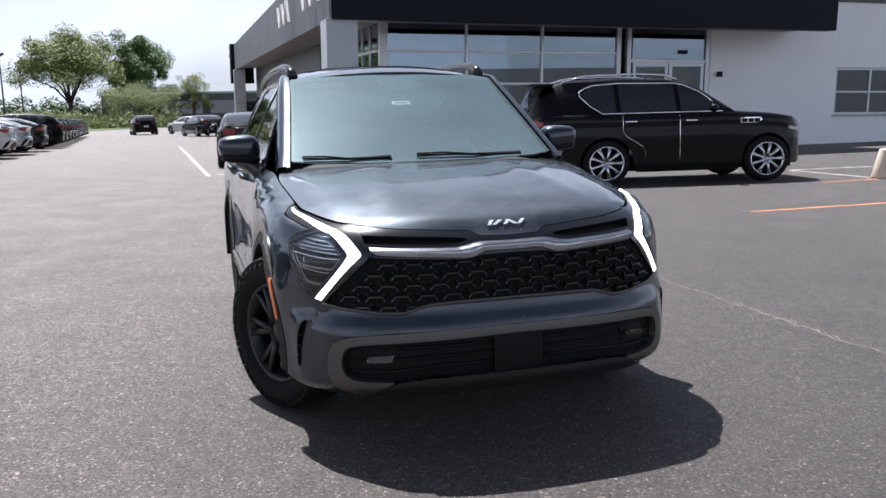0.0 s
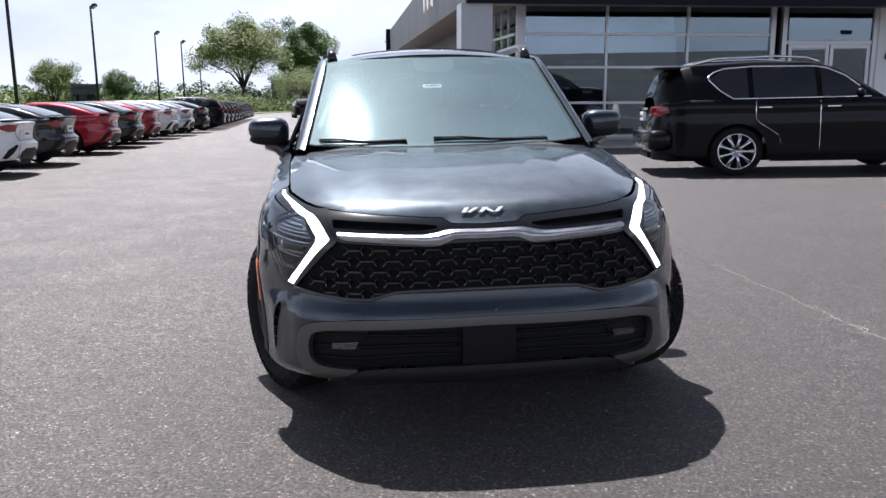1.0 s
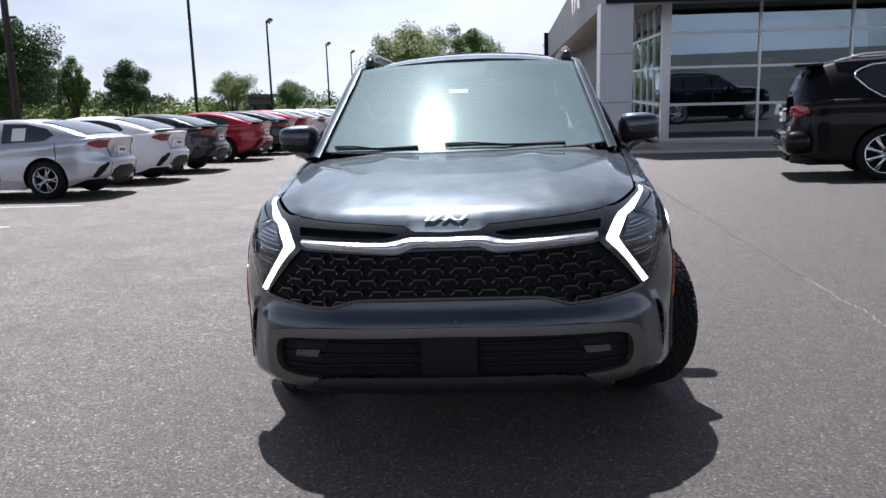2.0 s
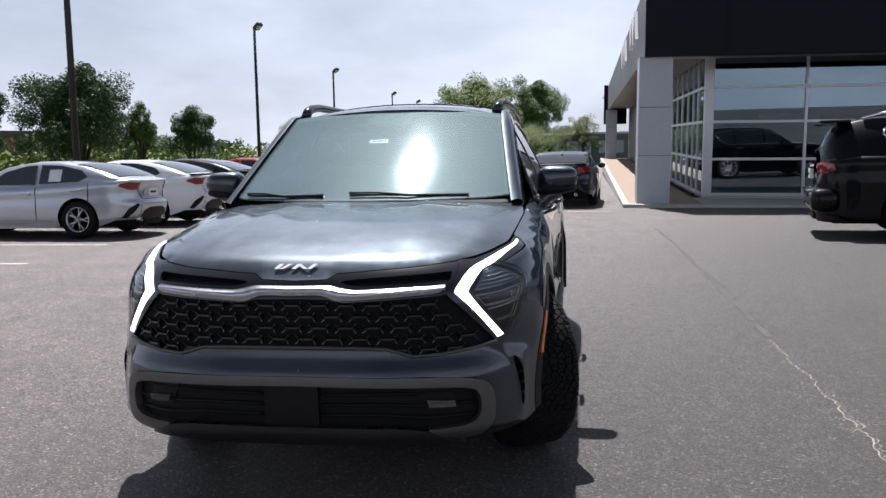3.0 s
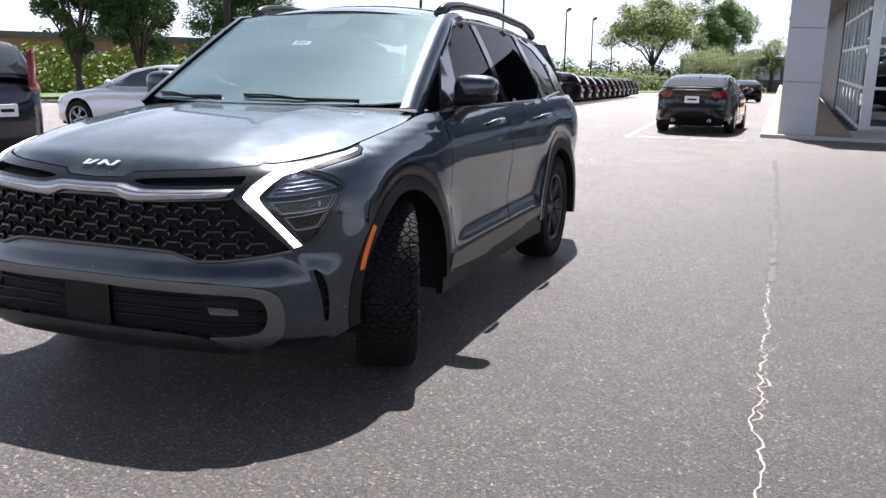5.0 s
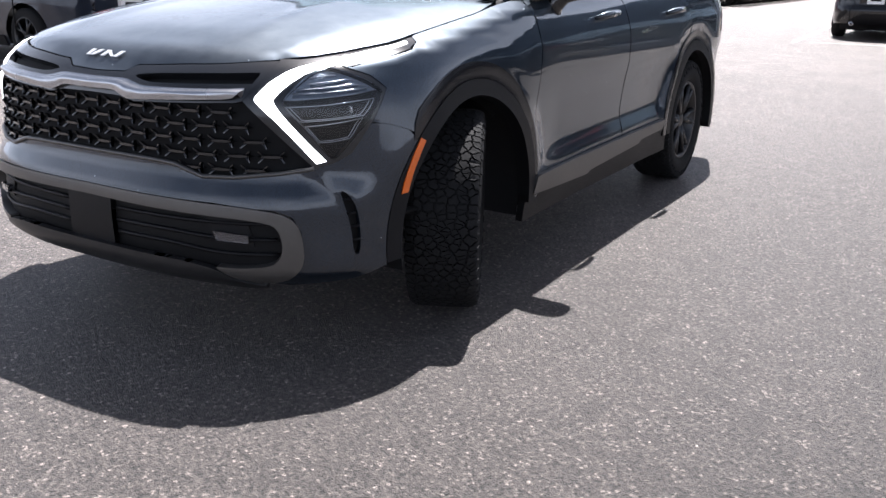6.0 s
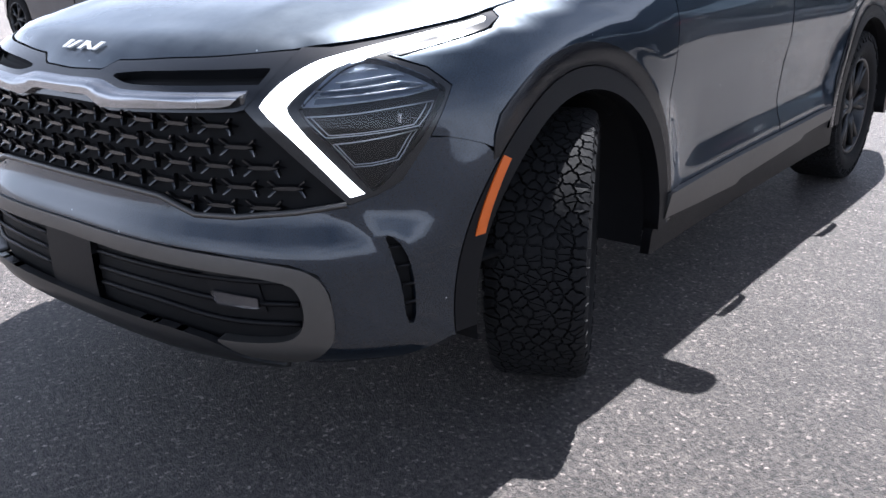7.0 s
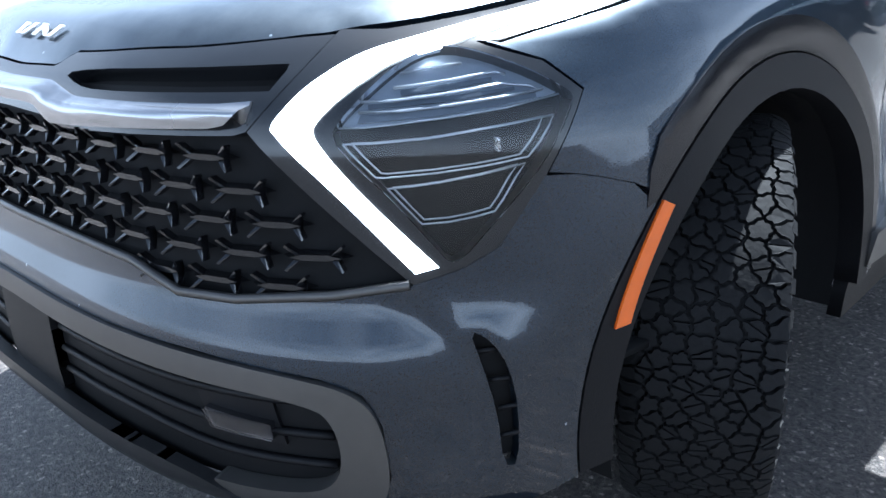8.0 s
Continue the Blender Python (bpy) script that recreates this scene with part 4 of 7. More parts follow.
def flare_sheet(loop, lift, lip, c=None):
    """A band round a wheel; with c, it runs out onto the body's skin away from the wheel."""
    def at(s, z):
        p = flare_out(s, z, lift)
        if c:
            k = smooth(0.488, 0.54, math.hypot(s - c[0], z - c[1]))
            p = p.lerp(flared(s, z, 0.004), k)
        return p
    bm = bmesh.new()
    sheet(bm, loop, at, 0.02, 0.0, lip, toward=(30, 2, 1), even_out=0.012)
    return bm


def flared(s, z, off):
    """The body's skin, swelling out to the arches."""
    p = skin_out(s, z, off)[0]
    r = min(math.hypot(abs(s) - arc_of_v(v), z - TYRE_R) for v in (FRONT_AXLE, REAR_AXLE))
    if r > 0.64:
        return p
    return p.lerp(flare_out(s, z, off), smooth(0.64, 0.5, r))


def panel_sheet(loop, step=0.03, lip=0.014, holes=()):
    """A painted body panel."""
    bm = bmesh.new()
    sheet(bm, loop, lambda s, z: flared(s, z, 0.0), step, 0.0, lip, holes, None, 0.014)
    return bm


def skin_in(s, z, depth):
    """A point behind the lower body, straight in from its outline."""
    p = skin(s, z)
    u, v, nu, nv = plan(abs(s))
    return Vector((p[0] - (nu if s >= 0 else -nu) * depth, p[1] - nv * depth, z))


def inner_sheet(loop, step, depth, lip):
    bm = bmesh.new()
    sheet(bm, loop, lambda s, z: skin_in(s, z, depth), step, 0.0, lip, (), (0, -40, 1) if max(abs(a) for a, _ in loop) < 0.5 else (40 if loop[0][0] > 0 else -40, -40, 1), 0.02)
    return bm


def toward_front(loop):
    return max(abs(a) for a, _ in loop) < 0.8


def skin_sheet(loop, step=0.03, lift=0.0, lip=0.008, holes=()):
    """A piece of the lower body's skin, always facing outwards."""
    bm = bmesh.new()
    sheet(bm, loop, lambda s, z: skin_out(s, z, lift)[0], step, 0.0, lip, holes, OUT if toward_front(loop) else None, 0.014)
    return bm


def crossover():
    car = thing("crossover", "dark grey crossover with black trim and lit daytime lights on asphalt", "car", pose(0.2265, 3.457, 0, 0, 0, 17.7))
    sa = arc_of_v(FRONT_AXLE)
    sr = arc_of_v(REAR_AXLE)
    wheel_c = (sa, TYRE_R)
    # dark shell behind the panel gaps
    bm = bmesh.new()
    shell = both([(0, 0.3), (0.6, 0.3), (0.78, 0.33), (0.9, 0.37)] + arc(wheel_c, 0.52, 180, 0, 20) + [(sr - 0.5, 0.33)] + arc((sr, TYRE_R), 0.46, 188, -8, 20) + [(arc_of_v(4.38), 0.4), (arc_of_v(4.38), 1.0), (arc_of_v(1.0), 1.0), (arc_of_v(0.35), 0.94), (0.7, 0.9), (0.16, 0.88), (0, 0.86)])
    sheet(bm, shell, lambda s, z: skin_out(s, z, -0.022)[0], 0.07, 0.0, 0.0)
    part("inner_shell", bm, CAVITY, car)
    bm = bmesh.new()
    sheet(bm, both([(0, nose_v(0) + 0.12), (0.4, nose_v(0.4) + 0.13), (0.62, nose_v(0.62) + 0.14), (0.74, 0.35), (0.74, 1.05), (0, 0.95)]), lambda u, v: (u, v, bonnet(u, v) - 0.02), 0.08, 0.0, 0.0)
    part("hood_liner", bm, CAVITY, car)
    # unseen trays added behind the headlights to block sun leaking through the nose
    rim = [skin_out(sv, 0.46, -0.035)[0] for sv in np.linspace(0.42, arc_of_v(0.34), 9)]
    tray = [(p[0], p[1]) for p in rim] + [(0.45, 0.34), (0.45, 0.1)]
    bm = bmesh.new()
    bottom, top = [[bm.verts.new((u, v, z)) for u, v in tray] for z in (0.45, 0.462)]
    bm.faces.new(bottom[::-1])
    bm.faces.new(top)
    for i in range(len(tray)):
        j = (i + 1) % len(tray)
        bm.faces.new((bottom[i], bottom[j], top[j], top[i]))
    bmesh.ops.recalc_face_normals(bm, faces=bm.faces)
    pair("nose_tray", bm, CAVITY, car)
    part("radiator_pack", solid(-0.58, 0.58, -0.02, 0.25, 0.3, 0.55), CAVITY, car)
    part("underbody", solid(-0.60, 0.60, 0.2, 4.2, 0.26, 0.5), CAVITY, car)
    part("floor_pan", solid(-0.84, 0.84, 1.25, 2.85, 0.26, 0.42), CAVITY, car)
    part("rear_crossmember", solid(-0.8, 0.8, 4.0, 4.3, 0.4, 1.0), CAVITY, car)

    # front bumper skin with side slots
    slot = rounded([(0.872, 0.572), (0.9, 0.556), (0.922, 0.515), (0.934, 0.45), (0.933, 0.362), (0.912, 0.366), (0.905, 0.45), (0.888, 0.52)], 1)
    low_edge = [(0.0, 0.636), (0.29, 0.634), (0.36, 0.63), (0.42, 0.612), (0.46, 0.6), (0.56, 0.603), (0.7, 0.618), (0.80, 0.632), (0.868, 0.651), (0.918, 0.675), (0.984, 0.762)]
    half = [(0.0, 0.537), (0.5, 0.533), (0.68, 0.516), (0.735, 0.495), (0.757, 0.45), (0.764, 0.37), (0.752, 0.328), (0.7, 0.298), (0.66, 0.276), (0.72, 0.262), (0.9, 0.275), (1.02, 0.31)]
    half += arc(wheel_c, 0.491, 187, 137.5, 12) + [(1.1175, 0.7338), (1.07, 0.7488), (1.03, 0.7588)]
    half += low_edge[::-1]
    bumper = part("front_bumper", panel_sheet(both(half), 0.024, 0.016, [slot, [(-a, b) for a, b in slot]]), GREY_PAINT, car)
    for sg in (1, -1):
        for k in range(4):
            bm = bmesh.new()
            z = 0.41 + 0.042 * k
            s = interp(z, ((0.36, 0.923), (0.45, 0.92), (0.56, 0.888)))
            a, n = skin_out((s - 0.014) * sg, z, -0.008)
            b, _ = skin_out((s + 0.014) * sg, z + 0.004, -0.008)
            tube(bm, [a, b], 0.004, 6)
            part("slot_fin", bm, MATTE_BLACK, bumper)

    # surround of the lower intake
    frame_half = [(0.0, 0.536), (0.5, 0.532), (0.68, 0.515), (0.735, 0.494), (0.757, 0.45), (0.764, 0.37), (0.752, 0.328), (0.71, 0.298), (0.65, 0.286), (0.57, 0.299), (0.488, 0.336), (0.56, 0.334), (0.655, 0.341), (0.692, 0.36), (0.706, 0.4), (0.698, 0.453), (0.672, 0.481), (0.53, 0.495), (0.0, 0.503)]
    frame_keep = [i for i, p in enumerate(both(frame_half)) if abs(p[0]) < 0.01]
    part("intake_surround", skin_sheet(rounded(both(frame_half), 2, frame_keep), 0.02, 0.009, 0.03), GUNMETAL, car, "satin gunmetal trim round the lower intake")
    # recessed lower intake with slats and fog lamps
    grille_low = part("lower_intake", skin_sheet(both([(0.0, 0.506), (0.53, 0.498), (0.69, 0.47), (0.71, 0.4), (0.68, 0.33), (0.5, 0.335), (0.36, 0.345), (0, 0.345)]), 0.05, -0.05, 0.0), CAVITY, car)
    for z, drop in ((0.468, 0.0), (0.428, 0.01), (0.388, 0.018)):
        for sg in (1, -1):
            bm = bmesh.new()
            line = [skin_out(sg * (0.115 + 0.575 * k / 16), z - drop * smooth(0.3, 0.55, 0.115 + 0.575 * k / 16) + 0.004 * k / 16, -0.018)[0] for k in range(17)]
            tube(bm, line, 0.0065, 6)
            part("slat", bm, MATTE_BLACK, grille_low)
    for sg in (1, -1):
        for s in (0.22, 0.4, 0.46):
            bm = bmesh.new()
            tube(bm, [skin_out(sg * s, 0.36, -0.03)[0], skin_out(sg * (s + 0.005), 0.49, -0.03)[0]], 0.006, 6)
            part("upright", bm, MATTE_BLACK, grille_low)
        fog_s = [(0.5, 0.445), (0.605, 0.437), (0.607, 0.414), (0.512, 0.418)]
        loop = [(sg * a, b) for a, b in fog_s]
        lamp = part("fog_lamp", skin_sheet(loop, 0.02, -0.004, 0.02), CHROME_DARK, car, "small clear fog lamp")
        part("lens", skin_sheet(loop, 0.03, 0.001, 0.003), LENS, lamp)
        part("fog_lamp_pod", skin_sheet([(sg * a, b) for a, b in ((0.47, 0.49), (0.6, 0.487), (0.62, 0.40), (0.5, 0.405))], 0.03, -0.016, 0.03), MATTE_BLACK, car)
    part("plate_mount", skin_sheet(both([(0, 0.503), (0.098, 0.501), (0.104, 0.496), (0.106, 0.352), (0.1, 0.346), (0, 0.345)]), 0.03, -0.004, 0.04), MATTE_BLACK, car)
    # skid plate with its scalloped lower lip
    skid = both([(0, 0.347), (0.36, 0.347), (0.44, 0.34), (0.5, 0.33), (0.58, 0.296), (0.66, 0.278), (0.63, 0.262), (0.5, 0.272), (0.4, 0.277), (0.2, 0.277), (0, 0.276)])
    part("skid_plate", skin_sheet(rounded(skid, 1, [i for i, p in enumerate(skid) if abs(p[0]) < 0.01]), 0.015, 0.014, 0.022), SKID, car, "scuffed dark metal skid plate")

    # upper nose: black panel, dark slots, bright bar
    nose = both([(0, shut_line(0) - 0.004)] + [(s, shut_line(s) - 0.004) for s in (0.03, 0.06, 0.09, 0.122, 0.135, 0.15, 0.167, 0.2, 0.25, 0.3, 0.35, 0.4, 0.44, 0.48, 0.52, 0.56, 0.6, 0.64, 0.695)] + [(0.59, 0.831), (0.57, 0.826), (0.2, 0.808), (0.135, 0.82), (0, 0.822)])
    slots = rounded([(0.172, 0.883), (0.251, 0.893), (0.413, 0.901), (0.544, 0.906), (0.625, 0.909), (0.642, 0.909), (0.618, 0.879), (0.493, 0.875), (0.285, 0.867), (0.226, 0.87)], 1, (4, 6))
    panel = part("nose_panel", skin_sheet(nose, 0.025, 0.0, 0.03, [slots, [(-a, b) for a, b in slots]]), NOSE_BLACK, car)
    for sg in (1, -1):
        part("slot_floor", skin_sheet([(sg * a, b) for a, b in ((0.15, 0.89), (0.25, 0.902), (0.65, 0.92), (0.62, 0.868), (0.28, 0.858), (0.2, 0.86))], 0.05, -0.03, 0.0), CAVITY, panel)
    low = ((0.0, 0.832), (0.1, 0.834), (0.125, 0.832), (0.165, 0.818), (0.185, 0.813), (0.25, 0.816), (0.39, 0.824), (0.54, 0.832), (0.565, 0.836), (0.582, 0.846), (0.594, 0.862))
    high = ((0.0, 0.869), (0.14, 0.871), (0.16, 0.869), (0.225, 0.856), (0.25, 0.855), (0.385, 0.858), (0.545, 0.863), (0.595, 0.867))
    bm = bmesh.new()
    sheet(bm, both(list(high) + list(low[::-1])), lambda s, z: skin_out(s, z, bar_height(abs(s), z, low, high))[0], 0.009, 0.0, 0.02, toward=OUT, even_out=0.004)
    part("grille_bar", bm, CHROME, car, "satin chrome bar with a stepped middle")
    badge_bars(car)

    # mesh grille of spread winged studs
    mesh_loop = both([(0, 0.822), (0.135, 0.82), (0.2, 0.808), (0.57, 0.826), (0.594, 0.828), (0.805, 0.635)] + low_edge[::-1][4:])
    grille = part("grille", skin_sheet(mesh_loop, 0.05, -0.035, 0.0), CAVITY, car, "black mesh grille of winged studs")
    edge = bmesh.new()
    tube(edge, [skin_out(s, z + 0.004, 0.004)[0] for s, z in both(low_edge[:8][::-1])[:15]], 0.007, 6, False)
    part("grille_edge", edge, GUNMETAL, grille)
    stud_meshes = {}
    for row in range(5):
        z = 0.796 - row * 0.042
        for k in range(-8, 9):
            s = (k + 0.5 * (row % 2)) * 0.104
            if not inside((abs(s) + 0.03, z - 0.008), mesh_loop) or not inside((abs(s) + 0.02, z + 0.01), mesh_loop) or not inside((s, z - 0.012), mesh_loop):
                continue
            key = (row, k)
            p, n = skin_out(s, z, -0.012)
            q, _ = skin_out(s + 0.004, z, -0.012)
            right = (q - p).normalized()
            up = n.cross(right) if n.cross(right).z > 0 else right.cross(n)
            if "stud" not in stud_meshes:
                stud_meshes["stud"] = stud_mesh()
            ob = new("stud", stud_meshes["stud"])
            ob.parent = grille
            ob.matrix_basis = Matrix.Translation(p) @ Matrix((right, up, n)).transposed().to_4x4() @ Matrix.Diagonal((1.32, 1.1, 1.1, 1))

    headlights(car, wheel_c)
    side_panels(car, wheel_c, sa, sr)
    hood_and_cabin(car)
    for sg in (1, -1):
        for v, steer in ((FRONT_AXLE, 27.0), (REAR_AXLE, 0.0)):
            black_wheel(car, sg, v + (0.05 if steer else 0.0), steer)
    raise_cabin(car)
    return car


def raise_cabin(car):
    """The glasshouse stands a tenth taller than its drawn lines."""
    for ob in car.children_recursive:
        if ob.type == "MESH" and ob.parent.name.split(".")[0] != "wheel":
            me = ob.data
            if max(v.co.z for v in me.vertices) < 0.98:
                continue
            turned = None
            if me.has_custom_normals:
                turned = [c.vector.copy() for c in me.corner_normals]
                for lp, n in zip(me.loops, turned):
                    if me.vertices[lp.vertex_index].co.z > 0.98:
                        n.z /= 1.095
                        n.normalize()
            for v in me.vertices:
                if v.co.z > 0.98:
                    v.co.z = 0.98 + (v.co.z - 0.98) * 1.095
            if turned:
                me.normals_split_custom_set(turned)


def bar_height(s, z, low, high):
    """How proud the chrome bar stands: a rounded nose below, a shelf running back above."""
    a, b = chain(min(s, 0.55), low), chain(min(s, 0.55), high)
    k = min(1.0, max(0.0, (z - a) / (b - a)))
    return 0.012 + 0.010 * math.sin(math.pi * min(1.0, k * 1.7) / 2) - 0.020 * smooth(0.5, 1.0, k)


def stud_mesh():
    """One winged stud of the grille: a flat spindle with four swept fins."""
    bm = bmesh.new()
    a = [(-0.037, 0.0), (-0.018, 0.0065), (0.018, 0.0065), (0.037, 0.0), (0.018, -0.0065), (-0.018, -0.0065)]
    lo = [bm.verts.new((x, y, -0.006)) for x, y in a]
    hi = [bm.verts.new((x * 0.72, y * 0.55, 0.008)) for x, y in a]
    bm.faces.new(hi)
    for i in range(6):
        bm.faces.new((lo[i], lo[(i + 1) % 6], hi[(i + 1) % 6], hi[i]))
    for sx in (1, -1):
        for sy in (1, -1):
            q = [(0.016 * sx, 0.003 * sy, 0.006), (0.0215 * sx, 0.0015 * sy, 0.004), (0.031 * sx, 0.0145 * sy, 0.014), (0.0285 * sx, 0.0162 * sy, 0.013)]
            f = [bm.verts.new(p) for p in q]
            g = [bm.verts.new((x, y, z - 0.012)) for x, y, z in q]
            bm.faces.new(f if sx * sy > 0 else f[::-1])
            for i in range(4):
                bm.faces.new((f[i], g[i], g[(i + 1) % 4], f[(i + 1) % 4]))
    bmesh.ops.recalc_face_normals(bm, faces=bm.faces)
    me = bpy.data.meshes.new("stud")
    bm.to_mesh(me)
    bm.free()
    me.materials.append(GLOSS_BLACK)
    return me


def badge_bars(car):
    """The maker's mark as plain slanted bars."""
    strokes = ((-0.086, -0.07), (-0.066, -0.032), (-0.018, 0.004), (0.03, -0.002), (0.044, 0.066))
    bars = [((x0, 0.0), (x0 + 0.017, 0.0), (x1 + 0.017, 0.04), (x1, 0.04)) for x0, x1 in strokes]
    bm = bmesh.new()
    for q in bars:
        sheet(bm, [(a, b) for a, b in q], lambda a, b: badge_place(a, b), 0.03, 0.0, 0.003, toward=OUT)
    part("badge", bm, CHROME_PALE, car, "bright metal maker's mark drawn as plain bars")


def badge_place(a, b):
    v = nose_v(a) + 0.085
    d = 0.0 + b * 0.42
    return Vector((a, v + d - 0.006, hood(a, v + d) + 0.004))


def headlights(car, wheel_c):
    arm = [(0.626, 0.838), (0.65, 0.864), (0.681, 0.889)] + [(s, crest(s) - g) for s, g in ((0.743, 0.027), (0.824, 0.019), (0.9, 0.014), (0.98, 0.0115), (1.06, 0.0095), (1.15, 0.0075), (1.25, 0.006))]
    under = [(1.25, crest(1.25) - 0.009), (1.15, crest(1.15) - 0.0115), (1.06, crest(1.06) - 0.0155), (0.98, crest(0.98) - 0.0205), (0.9, crest(0.9) - 0.0275), (0.85, crest(0.85) - 0.034), (0.794, 0.911), (0.745, 0.887), (0.716, 0.868), (0.69, 0.845), (0.683, 0.832), (0.70, 0.807), (0.749, 0.750), (0.838, 0.657), (0.808, 0.650), (0.713, 0.756), (0.632, 0.829)]
    strip_loop = rounded(arm + under, 2, (9, 10, 23, 24))
    lens_loop = rounded([(0.708, 0.826), (0.722, 0.846), (0.748, 0.871), (0.786, 0.899), (0.829, 0.918), (0.872, 0.924), (0.92, 0.914), (0.98, 0.892), (1.022, 0.868), (1.036, 0.856), (1.024, 0.836), (0.983, 0.779), (0.934, 0.729), (0.893, 0.688), (0.872, 0.667), (0.854, 0.660), (0.834, 0.684), (0.786, 0.745), (0.745, 0.785)], 1)
    around = [(0.701, 0.945), (0.592, 0.831), (0.805, 0.634), (0.868, 0.652), (0.918, 0.676), (0.986, 0.763), (1.052, 0.862), (1.004, 0.9), (0.93, 0.921), (0.915, 0.927)] + [(s, crest(s) - g) for s, g in ((0.95, 0.036), (1.0, 0.032), (1.1, 0.026), (1.22, 0.020), (1.29, 0.012), (1.31, 0.003), (1.2, 0.003), (1.1, 0.003), (1.0, 0.004), (0.92, 0.004), (0.84, 0.004), (0.78, 0.004))]
    guide_low = [(0.712, 0.834), (0.747, 0.834), (0.792, 0.837), (0.866, 0.842), (0.944, 0.848), (1.022, 0.858)]
    chamber_loop = guide_low + [(1.024, 0.866), (0.98, 0.888), (0.92, 0.91), (0.872, 0.92), (0.829, 0.914), (0.786, 0.895), (0.748, 0.867), (0.722, 0.845)]
    ridges = [[(0.79, 0.878), (0.83, 0.881), (0.871, 0.884), (0.91, 0.888), (0.937, 0.890), (0.95, 0.886)], [(0.80, 0.894), (0.84, 0.899), (0.89, 0.902)],
              [(0.746, 0.864), (0.79, 0.864), (0.85, 0.868), (0.9, 0.872), (0.94, 0.876), (0.983, 0.871), (0.99, 0.866)], [(0.742, 0.852), (0.8, 0.852), (0.87, 0.856), (0.945, 0.861), (1.0, 0.866)], guide_low]
    upper_bezel = [(0.721, 0.815), (0.755, 0.8155), (0.791, 0.817), (0.835, 0.819), (0.879, 0.823), (0.95, 0.829), (1.008, 0.834), (1.0, 0.822), (0.985, 0.804), (0.967, 0.786), (0.93, 0.782), (0.898, 0.779), (0.84, 0.775), (0.773, 0.772), (0.762, 0.773), (0.74, 0.795), (0.721, 0.815)]
    lower_bezel = [(0.777, 0.758), (0.81, 0.76), (0.845, 0.763), (0.9, 0.769), (0.962, 0.778), (0.947, 0.76), (0.93, 0.735), (0.918, 0.72), (0.89, 0.715), (0.857, 0.711), (0.82, 0.710), (0.8, 0.732), (0.777, 0.758)]
    rim_line = lens_loop + lens_loop[:1]
    for sg in (1, -1):
        f = lambda q: [(sg * a, b) for a, b in q]
        on = lambda q, off: [skin_in(sg * a, b, -off) for a, b in q]
        lamp = part("headlight", skin_sheet(f(around), 0.022, 0.0, 0.02, [f(lens_loop)]), NOSE_BLACK, car, "black headlight surround")
        part("daytime_light", skin_sheet(f(strip_loop), 0.014, 0.004, 0.006), DRL, lamp, "white lit boomerang strip")
        bm = inner_sheet(f(lens_loop), 0.03, 0.06, 0.0)
        part("housing", bm, CHAMBER_DARK, lamp)
        bm = bmesh.new()
        edge = on(rim_line, -0.002)
        back = on(rim_line, -0.06)
        for a, b, c, d in zip(edge, edge[1:], back[1:], back):
            bm.faces.new([bm.verts.new(p) for p in (a, b, c, d)])
        bmesh.ops.remove_doubles(bm, verts=bm.verts, dist=1e-4)
        part("lamp_bowl", bm, CHAMBER_DARK, lamp)
        part("lens", skin_sheet(f(lens_loop), 0.025, 0.003, 0.012), LENS, lamp, "clear headlight lens").visible_shadow = False
        part("upper_chamber", inner_sheet(f(chamber_loop), 0.025, 0.022, 0.03), CHAMBER, lamp, "frosted blue-grey light guide")
        for i, line in enumerate(ridges):
            bm = bmesh.new()
            tube(bm, on(line, -0.014), 0.0022 if i < 4 else 0.0015, 6)
            part("light_guide", bm, PALE_LENS, lamp)
        for q in ([(0.80, 0.869), (0.86, 0.872), (0.93, 0.88), (0.93, 0.884), (0.86, 0.879), (0.8, 0.875)], [(0.755, 0.855), (0.85, 0.859), (0.96, 0.867), (0.96, 0.871), (0.85, 0.865), (0.755, 0.86)], [(0.74, 0.838), (0.85, 0.843), (0.99, 0.856), (0.99, 0.862), (0.85, 0.852), (0.745, 0.848)]):
            part("guide_step", inner_sheet(f(q), 0.03, 0.018, 0.004), CHAMBER_MID, lamp)
        for line in (upper_bezel, lower_bezel):
            for off, grow in ((-0.012, 0.0), (-0.022, 0.006)):
                cx, cz = sum(a for a, _ in line) / len(line), sum(b for _, b in line) / len(line)
                bm = bmesh.new()
                tube(bm, on([(a + (cx - a) * grow * 12, b + (cz - b) * grow * 14) for a, b in line], off), 0.0014, 5, False)
                part("bezel", bm, PALE_LENS, lamp)
        part("divider", skin_sheet(f([(0.816, 0.834), (0.845, 0.837), (0.862, 0.79), (0.856, 0.775), (0.845, 0.772), (0.83, 0.79)]), 0.02, -0.03, 0.02), CHAMBER, lamp)
        for s, z, r in ((0.925, 0.808, 0.02), (0.90, 0.748, 0.022)):
            p, n = skin_out(sg * s, z, -0.055)
            turn = n.to_track_quat("X", "Z").to_matrix().to_4x4()
            for prof, mat, name in (([(0.0, r * 1.35), (0.02, r * 1.3), (0.022, r * 1.12), (0.006, r * 1.05)], CHROME, "projector_ring"), ([(0.002, r * 1.06), (0.012, r * 0.9), (0.018, r * 0.55), (0.02, 0.0004)], GLOSS_BLACK, "projector")):
                bm = bmesh.new()
                lathe(bm, prof, 20, "x", True)
                bmesh.ops.transform(bm, matrix=Matrix.Translation(p) @ turn, verts=bm.verts)
                bmesh.ops.recalc_face_normals(bm, faces=bm.faces)
                part(name, bm, mat, lamp)
        p, n = skin_out(sg * 0.925, 0.808, -0.03)
        bm = bmesh.new()
